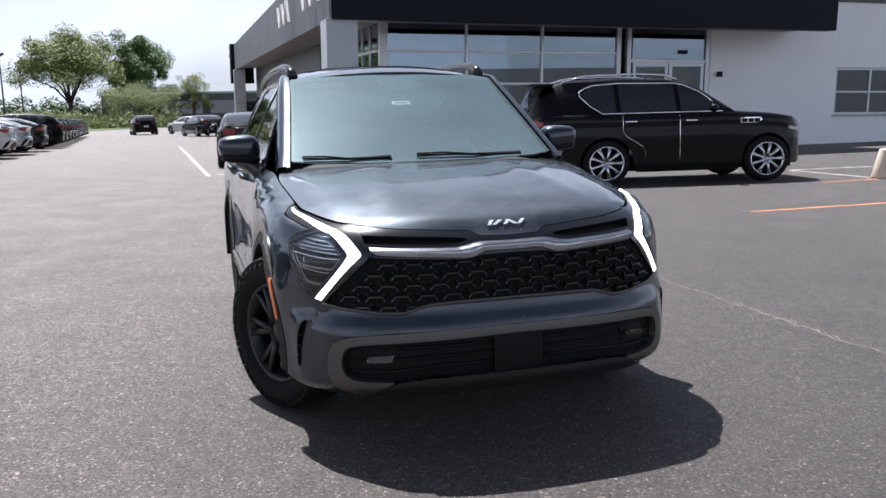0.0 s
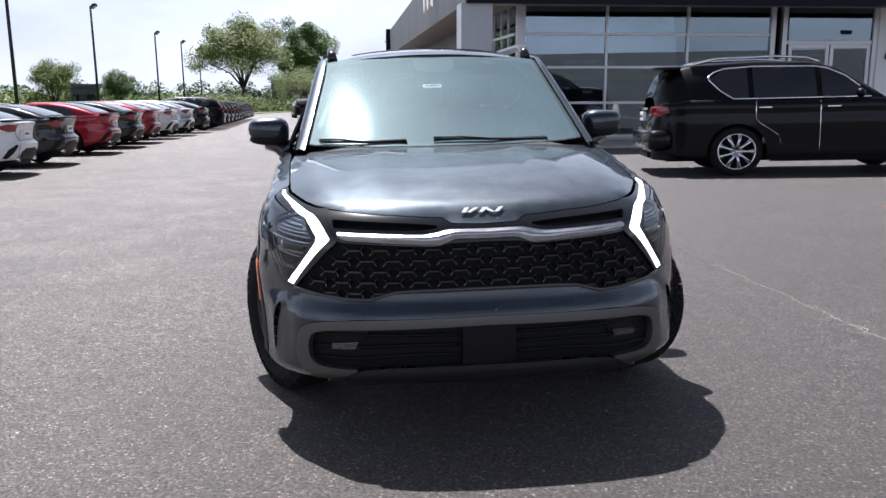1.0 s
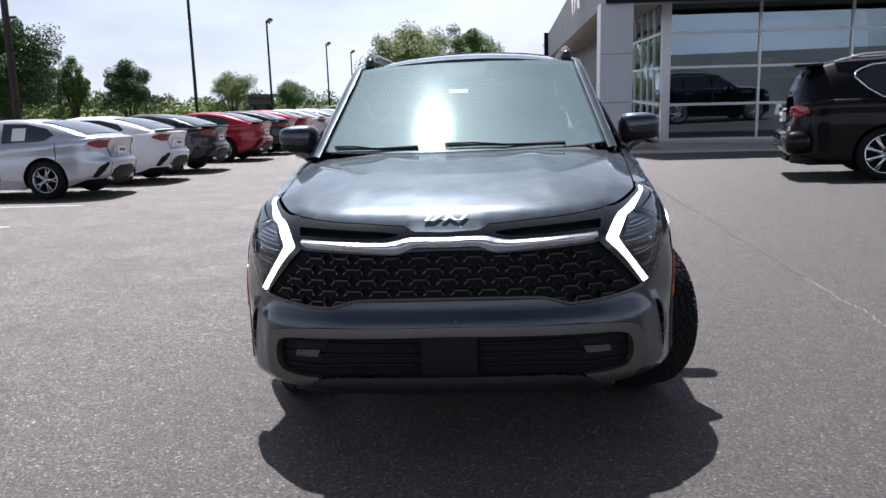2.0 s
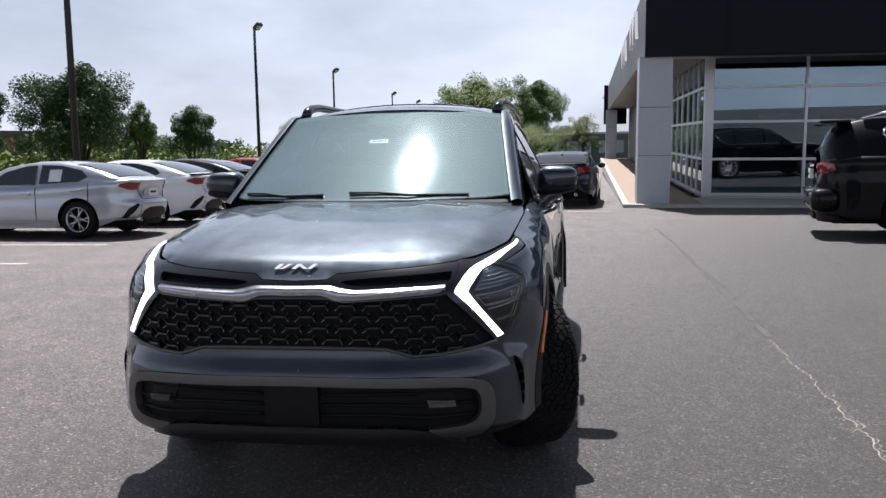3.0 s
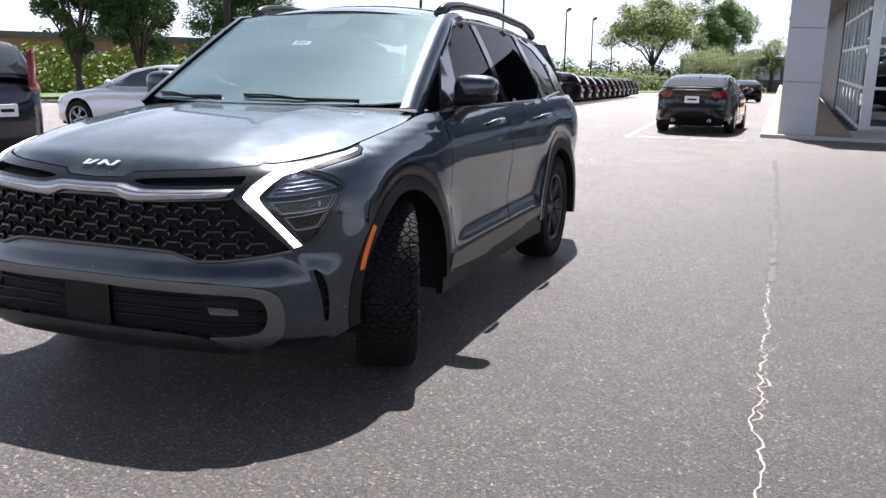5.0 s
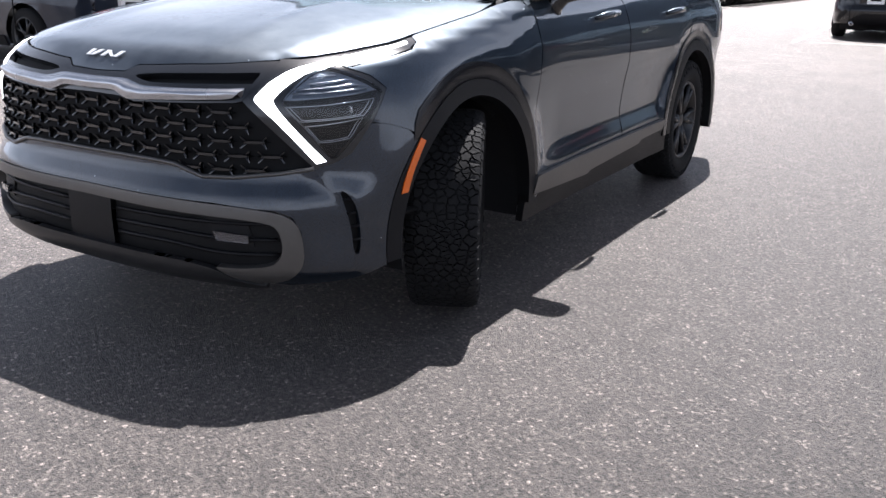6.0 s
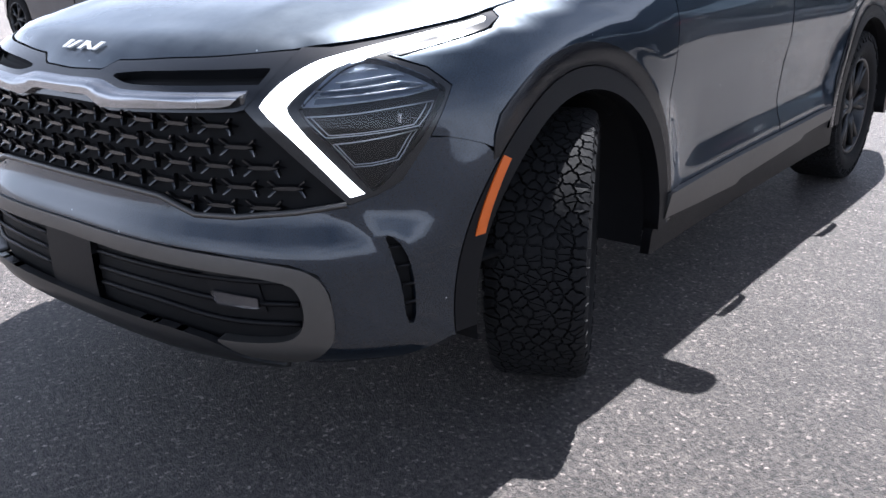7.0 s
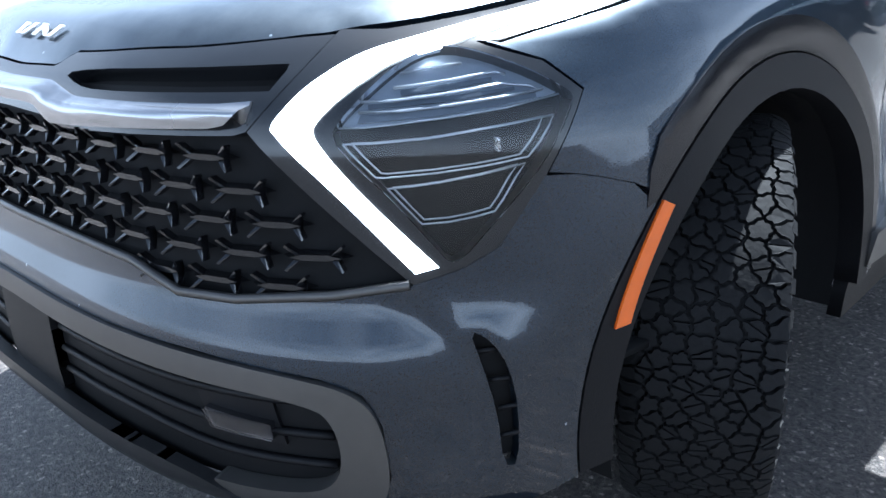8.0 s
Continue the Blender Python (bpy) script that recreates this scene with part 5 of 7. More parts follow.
        box(bm, -0.012, 0.012, -0.004, 0.004, -0.01, 0.01, 0.003, Matrix.Translation(p))
        part("reflector", bm, BRIGHT, lamp)


CHAMBER = material("frosted_lamp_chamber", (0.24, 0.28, 0.34), rough=0.3, metal=0.2, vary=0.15)
CHAMBER_MID = material("grey_lamp_chamber", (0.10, 0.12, 0.15), rough=0.3, metal=0.3, vary=0.2)
CHAMBER_DARK = material("dark_lamp_housing", (0.014, 0.015, 0.018), rough=0.35, vary=0.2)
PALE_LENS = material("clear_light_guide", (0.5, 0.54, 0.6), rough=0.2, metal=0.5, vary=0.1)


def side_panels(car, wheel_c, sa, sr):
    at = arc_of_v
    def edge(v0, v1, n, drop=0.0):
        return [(at(v0 + (v1 - v0) * i / n), shoulder(v0 + (v1 - v0) * i / n) - drop) for i in range(n + 1)]
    # front wing
    wing = [(1.03, 0.760), (1.07, 0.750), (1.118, 0.735), (1.15, 0.72)] + arc(wheel_c, 0.5, 134, -4, 24) + [(at(1.09), 0.345), (at(1.12), 0.6), (at(1.19), 0.93), (at(1.17), shoulder(1.17) - 0.004)] + edge(1.1, 0.47, 12, 0.001) + [(s, crest(s) - g) for s, g in ((1.315, 0.003), (1.297, 0.012), (1.225, 0.023), (1.1, 0.029), (1.0, 0.035), (0.952, 0.039))] + [(0.925, 0.928), (0.938, 0.924), (1.008, 0.902), (1.055, 0.864), (0.99, 0.766)]
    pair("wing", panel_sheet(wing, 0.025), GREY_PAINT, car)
    # wheel arch trims, front and rear
    for c, a0, a1 in ((wheel_c, 139, -3), ((sr, TYRE_R), 182, -10)):
        front = c is wheel_c
        ring = [(c[0] + r * math.cos(radians(a)), c[1] + r * math.sin(radians(a))) for a, r in [(a0 + (a1 - a0) * i / 30, 0.548 - 0.035 * smooth(60, 10, a0 + (a1 - a0) * i / 30) - (0.046 * smooth(131, 139, a0 + (a1 - a0) * i / 30) if front else 0.0)) for i in range(31)]] + arc(c, 0.4915, a1, a0 - (2 if front else 0), 30)
        pair("wheel_arch", flare_sheet(ring, 0.0, 0.03, c), ARCH_BLACK, car, "satin black outer arch band")
        b0 = 186 if front else a0
        ring = arc(c, 0.4885, b0, a1 - 2, 34) + arc(c, 0.432, a1 - 2, b0, 34)
        pair("arch_lip", flare_sheet(ring, 0.002, 0.1), MATTE_BLACK, car, "matte black arch lip")
        for sg in (1, -1):
            bm = bmesh.new()
            v = FRONT_AXLE if c is wheel_c else REAR_AXLE
            lathe(bm, [(0.9 * sg, 0.425), (0.55 * sg, 0.435), (0.55 * sg, 0.05)], 28, "x", sg < 0)
            bmesh.ops.delete(bm, geom=[f for f in bm.faces if min(v.co.z for v in f.verts) < -0.1], context="FACES")
            bmesh.ops.transform(bm, matrix=Matrix.Translation((0, v, TYRE_R)), verts=bm.verts)
            part("arch_liner", bm, CAVITY, car)
    polar = lambda a, r: (wheel_c[0] + r * math.cos(radians(a)), wheel_c[1] + r * math.sin(radians(a)))
    marker = [polar(136.3 + 22.7 * i / 8, 0.4865 - 0.02 * i / 8) for i in range(9)] + [polar(157.5 - 22 * i / 8, 0.443 + 0.021 * i / 8) for i in range(9)]
    for mark, step_, lift, mat, name in ((marker, 0.02, 0.006, ORANGE, "side_marker"),):
        pair(name, flare_sheet(mark, lift, 0.01), mat, car, "amber side marker reflector")
    # doors
    front = [(at(1.1), 0.42), (at(1.125), 0.6), (at(1.195), 0.93), (at(1.19), shoulder(1.19) - 0.004)] + edge(1.25, 2.22, 10) + [(at(2.24), 0.9), (at(2.2), 0.42)]
    rear = [(at(2.21), 0.42), (at(2.25), 0.9), (at(2.23), shoulder(2.23))] + edge(2.3, 3.25, 10) + [(at(3.3), 1.0)] + arc((sr, TYRE_R), 0.532, 108, 174, 12)
    for name, loop in (("front_door", front), ("rear_door", rear)):
        for sg in (1, -1):
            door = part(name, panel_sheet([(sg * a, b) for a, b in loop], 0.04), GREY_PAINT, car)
            v = 2.03 if name == "front_door" else 3.05
            bm = bmesh.new()
            p, n = skin_out(sg * at(v), 1.03, 0.03)
            q, _ = skin_out(sg * at(v - 0.2), 1.022, 0.03)
            r0, _ = skin_out(sg * at(v + 0.02), 1.03, -0.005)
            r1, _ = skin_out(sg * at(v - 0.22), 1.022, -0.005)
            tube(bm, [r1, q, (p + q) / 2 + n * 0.004, p, r0], [0.008, 0.014, 0.016, 0.014, 0.008], 8)
            part("door_handle", bm, GREY_PAINT, door)
    quarter = arc((sr, TYRE_R), 0.532, 105, -4, 16) + [(at(4.3), 0.36), (at(4.42), 0.6), (at(4.42), 1.0), (at(4.36), shoulder(4.36))] + edge(4.3, 3.27, 9) + [(at(3.31), 1.0)]
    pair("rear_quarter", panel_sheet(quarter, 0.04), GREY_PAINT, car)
    # sills: black cladding with a grey blade
    sill = [(at(1.07), 0.25), (at(1.1), 0.415), (at(2.9), 0.415), (at(2.99), 0.25)]
    pair("sill_cladding", skin_sheet(sill, 0.05, 0.008, 0.03), MATTE_BLACK, car)
    blade = [(at(1.12), 0.36), (at(1.14), 0.43), (at(2.45), 0.445), (at(2.85), 0.45), (at(2.8), 0.40), (at(2.45), 0.392), (at(2.42), 0.375), (at(1.75), 0.352), (at(1.72), 0.338)]
    pair("sill_blade", skin_sheet(blade, 0.04, 0.026, 0.024), GUNMETAL, car, "satin grey sill blade")
    bm = bmesh.new()
    u1 = plan(at(4.4))[0]
    sheet(bm, both([(0, 0.4), (u1 - 0.02, 0.4), (u1, 0.7), (u1 - 0.05, 1.12), (0, 1.13)]), lambda a, b: (a, 4.4 - 0.06 * (a / 0.8) ** 2 - 0.1 * smooth(0.8, 1.15, b), b), 0.08, 0.0, 0.01)
    part("tailgate", bm, GREY_PAINT, car)


def hood_and_cabin(car):
    half = []
    for s in (0.0, 0.03, 0.06, 0.09, 0.122, 0.135, 0.15, 0.167, 0.2, 0.25, 0.3, 0.35, 0.4, 0.44, 0.48, 0.52, 0.56, 0.6, 0.64, 0.68):
        p = skin(s, shut_line(s))
        half.append((p[0], p[1] + 0.001))
    for s in (0.72, 0.75, 0.78, 0.81, 0.84, 0.92, 1.0, 1.08, 1.17, 1.26, 1.4, 1.55, 1.7, 1.76):
        p = skin(s, crest(s))
        half.append((p[0] - 0.003, p[1] + 0.003))
    half += [(0.79, 0.98), (0.775, 1.06), (0.735, 1.075), (0.6, 0.985), (0.3, 0.915), (0.0, 0.895)]
    bm = bmesh.new()
    sheet(bm, both(half), lambda u, v: (u, v, hood(u, v)), 0.024, 0.0, 0.014, toward=(0, 1, 9), even_out=0.04)
    part("hood", bm, GREY_PAINT, car, "dark grey hood with dust, painted lighter on top, and two soft creases")
    # cowl and wipers
    bm = bmesh.new()
    sheet(bm, both([(0, 0.885), (0.3, 0.905), (0.6, 0.975), (0.74, 1.06), (0.76, 1.13), (0.6, 1.06), (0.3, 0.98), (0, 0.955)]), lambda u, v: (u, v, bonnet(u, v) - 0.008), 0.05, 0.0, 0.0)
    part("cowl", bm, MATTE_BLACK, car)
    for u0, v0, u1 in ((0.52, 0.99, -0.08), (-0.22, 0.94, -0.66)):
        bm = bmesh.new()
        base = Vector((u0, v0, bonnet(u0, v0) + 0.012))
        knee = Vector((u0 + (u1 - u0) * 0.5, screen_v((u0 + u1) / 2, 1.15) - 0.022, 1.148))
        tip = Vector((u1, screen_v(u1, 1.15) - 0.012, 1.162))
        tube(bm, [base, base + Vector((0, 0.01, 0.018)), knee, (knee + tip) / 2 + Vector((0, 0, 0.006)), tip], [0.010, 0.009, 0.006, 0.005, 0.004], 6)
        wiper = part("wiper", bm, MATTE_BLACK, car)
        bm = bmesh.new()
        tube(bm, [Vector((u0 - 0.02 * (1 if u1 < u0 else -1), screen_v(u0, 1.145) - 0.008, 1.146)), Vector(((u0 + u1) / 2, screen_v((u0 + u1) / 2, 1.15) - 0.008, 1.148)), Vector((u1, screen_v(u1, 1.152) - 0.008, 1.154))], 0.0045, 6)
        part("blade", bm, CAVITY, wiper)
    # windscreen
    ws = both([(0.0, 1.125), (0.35, 1.126), (0.6, 1.132), (0.72, 1.142), (0.735, 1.152), (0.63, 1.528), (0.61, 1.543), (0.5, 1.556), (0.3, 1.566), (0, 1.57)])
    bm = bmesh.new()
    sheet(bm, ws, windscreen, 0.05, 0.0, 0.004, toward=OUT, even_out=0.03)
    pane = part("windscreen", bm, SCREEN_GLASS, car, "laminated windscreen reflecting a bright sky")
    pane.visible_shadow = False
    bm = bmesh.new()
    ring_in = both([(0.0, 1.142), (0.35, 1.143), (0.6, 1.149), (0.7, 1.158), (0.607, 1.518), (0.59, 1.53), (0.3, 1.553), (0.125, 1.556), (0.11, 1.505), (0.07, 1.488), (0, 1.485)])
    sheet(bm, ws, windscreen, 0.05, -0.006, 0.0, [ring_in], toward=OUT)
    part("frit_band", bm, CAVITY, pane)
    bm = bmesh.new()
    sheet(bm, [(-0.085, 1.402), (0.02, 1.402), (0.02, 1.42), (-0.085, 1.42)], windscreen, 0.05, -0.007, 0.0, toward=OUT)
    sticker = part("stock_sticker", bm, WHITE_PLASTIC, pane, "white stock label with a dark bar")
    bm = bmesh.new()
    sheet(bm, [(-0.07, 1.409), (0.005, 1.409), (0.005, 1.4135), (-0.07, 1.4135)], windscreen, 0.05, -0.005, 0.0, toward=OUT)
    part("bar", bm, CAVITY, sticker)
    # pillars and roof
    bm = bmesh.new()
    pill = [Vector((0.745 - (z - 1.149) * 0.266, screen_v(0.735 - (z - 1.149) * 0.266, z), z)) for z in (1.11, 1.2, 1.3, 1.4, 1.48, 1.545)] + [Vector((0.61, 2.0, 1.572))]
    rows = []
    for i, p in enumerate(pill):
        w = [Vector((-0.022, -0.03, 0.006)), Vector((0.005, -0.018, 0.012)), Vector((0.03, 0.02, 0.006)), Vector((0.045, 0.075, -0.02)), Vector((0.03, 0.1, -0.05))]
        rows.append([bm.verts.new(p + q * (1.0 if i < 5 else 0.8)) for q in w])
    for a, b in zip(rows, rows[1:]):
        for k in range(4):
            bm.faces.new((a[k], a[k + 1], b[k + 1], b[k]))
    bmesh.ops.recalc_face_normals(bm, faces=bm.faces)
    pair("windscreen_pillar", bm, GREY_PAINT, car)
    bm = bmesh.new()
    top = both([(0, 1.708), (0.3, 1.72), (0.5, 1.745), (0.6, 1.79), (0.62, 1.9), (0.625, 2.2), (0.625, 3.2), (0.6, 3.9), (0.4, 4.1), (0, 4.15)])
    sheet(bm, top, roof, 0.06, 0.0, 0.03, toward=(0, 2, 9), even_out=0.03)
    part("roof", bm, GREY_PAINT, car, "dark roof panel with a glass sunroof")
    bm = bmesh.new()
    sheet(bm, rounded(both([(0, 2.06), (0.44, 2.06), (0.47, 2.1), (0.47, 2.7), (0, 2.72)]), 1), roof, 0.08, 0.004, 0.006, toward=(0, 2, 9))
    part("sunroof", bm, GLOSS_BLACK, car, "black glass sunroof")
    bm = bmesh.new()
    pts = [(0.585, 1.84, 1.56), (0.59, 1.89, 1.588), (0.594, 1.98, 1.61), (0.6, 2.15, 1.626), (0.602, 2.8, 1.628), (0.59, 3.5, 1.6), (0.58, 3.72, 1.572), (0.575, 3.8, 1.545)]
    tube(bm, pts, [0.03, 0.028, 0.024, 0.022, 0.022, 0.022, 0.026, 0.03], 10)
    pair("roof_rail", bm, RAIL, car, "satin black raised roof rail")
    # side glass, door frames
    frame = [(1.22, 1.1), (1.55, 1.4), (1.72, 1.51), (1.95, 1.558), (2.5, 1.575), (3.2, 1.55), (3.75, 1.47), (4.0, 1.35), (4.1, 1.15), (3.0, 1.13)]
    g1 = [(1.5, 1.12), (1.66, 1.38), (1.8, 1.49), (2.0, 1.528), (2.27, 1.54), (2.27, 1.12)]
    g2 = [(2.36, 1.122), (2.36, 1.542), (2.8, 1.538), (3.1, 1.52), (3.22, 1.14)]
    g3 = [(3.3, 1.15), (3.2, 1.51), (3.55, 1.45), (3.75, 1.36), (3.82, 1.18)]
    for sg in (1, -1):
        f = lambda v, z: (sg * glass_u(v, z), v, z)
        bm = bmesh.new()
        sheet(bm, frame, f, 0.06, 0.0, 0.012, [g1, g2, g3], toward=(sg * 9, 2, 1))
        part("window_frame", bm, GLOSS_BLACK, car)
        for g in (g1, g2, g3):
            bm = bmesh.new()
            sheet(bm, g, f, 0.08, -0.006, 0.0, toward=(sg * 9, 2, 1))
            part("side_window", bm, SIDE_GLASS if g is g1 else DARK_GLASS, car, "tinted side window")
        bm = bmesh.new()
        tube(bm, [Vector((sg * (glass_u(v, z) + 0.006), v, z)) for v, z in ((1.2, 1.1), (1.5, 1.112), (2.3, 1.118), (3.2, 1.13), (3.9, 1.17))], 0.008, 6)
        part("belt_trim", bm, GLOSS_BLACK, car)
    # rear of the cabin
    bm = bmesh.new()
    sheet(bm, both([(0, 1.12), (0.74, 1.12), (0.6, 1.5), (0, 1.55)]), lambda a, z: (a, 4.33 - (z - 1.12) * 0.5, z), 0.1, 0.0, 0.01)
    part("rear_window", bm, DARK_GLASS, car)
    # door mirrors
    for sg in (1, -1):
        bm = bmesh.new()
        m = Matrix.Translation((sg * 0.948, 1.45, 1.2)) @ Matrix.Diagonal((sg * 0.11, 0.085, 0.064, 1))
        bmesh.ops.create_uvsphere(bm, u_segments=24, v_segments=14, radius=1.0)
        for v in bm.verts:
            x, y, z = v.co
            k = (abs(x) ** 3.2 + abs(y) ** 3.2 + abs(z) ** 3.2) ** (1 / 3.2)
            v.co = Vector((x, y, z)) / k
            if v.co.y > 0.35:
                v.co.y = 0.35
            v.co.z *= 1 - 0.18 * v.co.x
            v.co.z += 0.12 * v.co.x
        bmesh.ops.transform(bm, matrix=m, verts=bm.verts)
        if sg < 0:
            bmesh.ops.reverse_faces(bm, faces=bm.faces)
        mirror = part("door_mirror", bm, GREY_PAINT, car, "grey door mirror with a black base")
        bm = bmesh.new()
        tube(bm, [(sg * 0.84, 1.42, 1.06), (sg * 0.86, 1.42, 1.09), (sg * 0.9, 1.43, 1.12), (sg * 0.96, 1.45, 1.135)], [0.05, 0.042, 0.036, 0.034], 10)
        part("mirror_stalk", bm, GLOSS_BLACK, mirror)
        bm = bmesh.new()
        bmesh.ops.create_uvsphere(bm, u_segments=20, v_segments=10, radius=1.0)
        for v in bm.verts:
            x, y, z = v.co
            k = (abs(x) ** 3 + abs(y) ** 3 + abs(z) ** 3) ** (1 / 3)
            v.co = Vector((x / k, min(y / k, 0.4), z / k))
            v.co.z += 0.35 * v.co.x
        bmesh.ops.transform(bm, matrix=Matrix.Translation((sg * 0.945, 1.447, 1.15)) @ Matrix.Diagonal((sg * 0.108, 0.082, 0.026, 1)), verts=bm.verts)
        if sg < 0:
            bmesh.ops.reverse_faces(bm, faces=bm.faces)
        part("mirror_under", bm, MATTE_BLACK, mirror)
        bm = bmesh.new()
        box(bm, -0.082, 0.082, -0.002, 0.002, -0.044, 0.044, 0.0, Matrix.Translation((sg * 0.948, 1.482, 1.2)))
        part("mirror_glass", bm, BRIGHT, mirror)
    # what shows through the glass
    bm = bmesh.new()
    box(bm, -0.7, 0.7, 1.15, 1.55, 0.95, 1.1, 0.04)
    box(bm, -0.7, 0.7, 1.3, 1.6, 0.6, 1.0, 0.04)
    box(bm, -0.74, 0.74, 1.5, 4.2, 0.5, 0.62)
    part("dashboard", bm, SEAT, car)
    for u in (0.38, -0.38):
        bm = bmesh.new()
        box(bm, u - 0.26, u + 0.26, 1.95, 2.5, 0.62, 0.85, 0.06)
        box(bm, u - 0.25, u + 0.25, 2.42, 2.58, 0.8, 1.28, 0.06, pose(0, 0, 0, 0, 0, 0))
        box(bm, u - 0.13, u + 0.13, 2.52, 2.62, 1.3, 1.48, 0.04)
        part("front_seat", bm, SEAT, car)
    bm = bmesh.new()
    box(bm, -0.66, 0.66, 3.2, 3.36, 0.7, 1.28, 0.06)
    for u in (-0.4, 0.4):
        box(bm, u - 0.12, u + 0.12, 3.24, 3.34, 1.28, 1.42, 0.04)
    part("rear_bench", bm, SEAT, car)
    bm = bmesh.new()
    ring = [Vector((0.38 + 0.18 * math.cos(a), 1.72 + 0.07 * math.sin(a), 1.02 + 0.165 * math.sin(a))) for a in np.linspace(0, 2 * math.pi, 25)]
    tube(bm, ring, 0.014, 8, False)
    tube(bm, [(0.21, 1.72, 1.02), (0.55, 1.72, 1.02)], 0.02, 6)
    part("steering_wheel", bm, SEAT, car)
    bm = bmesh.new()
    box(bm, -0.11, 0.11, 1.585, 1.61, 1.43, 1.5, 0.012)
    part("inside_mirror", bm, CAVITY, car)


CHROME_PALE = material("pale_satin_metal", (0.8, 0.81, 0.83), rough=0.42, metal=0.35, vary=0.05)
RAIL = material("satin_black_rail", (0.03, 0.03, 0.032), rough=0.25, metal=0.3, vary=0.1)


def voronoi_cells(width, length, nx, ny, seed):
    """Irregular tread blocks: cells of a jittered grid that joins up round the tyre."""
    rnd = random.Random(seed)
    pts = {}
    for j in range(ny):
        for i in range(nx):
            pts[i, j] = ((i + 0.5 + 0.32 * rnd.uniform(-1, 1) + (0.22 if j % 2 else -0.22) * (1 if 0 < i < nx - 1 else 0)) * width / nx, (j + 0.5 + 0.36 * rnd.uniform(-1, 1)) * length / ny)
    cells = []
    for (i, j), c in pts.items():
        poly = [(0, c[1] - 0.2), (width, c[1] - 0.2), (width, c[1] + 0.2), (0, c[1] + 0.2)]
        for di in (-2, -1, 0, 1, 2):
            for dj in (-2, -1, 0, 1, 2):
                if (di or dj) and 0 <= i + di < nx:
                    q = pts[i + di, (j + dj) % ny]
                    q = (q[0], q[1] + length * ((j + dj) // ny))
                    mx, my, dx, dy = (q[0] + c[0]) / 2, (q[1] + c[1]) / 2, q[0] - c[0], q[1] - c[1]
                    out = []
                    for k in range(len(poly)):
                        a, b = poly[k - 1], poly[k]
                        fa, fb = (a[0] - mx) * dx + (a[1] - my) * dy, (b[0] - mx) * dx + (b[1] - my) * dy
                        if (fa <= 0) != (fb <= 0):
                            t = fa / (fa - fb)
                            out.append((a[0] + t * (b[0] - a[0]), a[1] + t * (b[1] - a[1])))
                        if fb <= 0:
                            out.append(b)
                    poly = out
        cells.append((c, poly))
    return cells


def cut(poly, c, ang, gap):
    """The two halves of a block on either side of a narrow slit."""
    nx, ny = math.cos(ang), math.sin(ang)
    for side in (1, -1):
        out = []
        for k in range(len(poly)):
            a, b = poly[k - 1], poly[k]
            fa = side * ((a[0] - c[0]) * nx + (a[1] - c[1]) * ny) - gap
            fb = side * ((b[0] - c[0]) * nx + (b[1] - c[1]) * ny) - gap
            if (fa > 0) != (fb > 0):
                t = fa / (fa - fb)
                out.append((a[0] + t * (b[0] - a[0]), a[1] + t * (b[1] - a[1])))
            if fb > 0:
                out.append(b)
        if len(out) > 2:
            yield out


def tread_blocks(width, length):
    """Interlocking blocks with crooked edges, most of them slit once."""
    rnd = random.Random(11)
    for c, poly in voronoi_cells(width, length, 7, 88, 5):
        bent = []
        for k in range(len(poly)):
            a, b = poly[k - 1], poly[k]
            bent.append(a)
            n = math.hypot(b[0] - a[0], b[1] - a[1])
            if n > 0.008:
                lo, hi, flip = (a, b, False) if a < b else (b, a, True)
                off = min(0.0018, n * 0.1)
                nx, ny = -(hi[1] - lo[1]) / n, (hi[0] - lo[0]) / n
                extra = [(lo[0] + (hi[0] - lo[0]) * t + nx * w, lo[1] + (hi[1] - lo[1]) * t + ny * w) for t, w in ((0.3, off), (0.7, -off))]
                bent += extra[::-1] if flip else extra
        if rnd.random() < 0.3:
            for piece in cut(bent, c, rnd.uniform(0.9, 2.2), 0.0):
                m = (sum(p[0] for p in piece) / len(piece), sum(p[1] for p in piece) / len(piece))
                yield m, piece
        else:
            yield c, bent


TREAD = {}


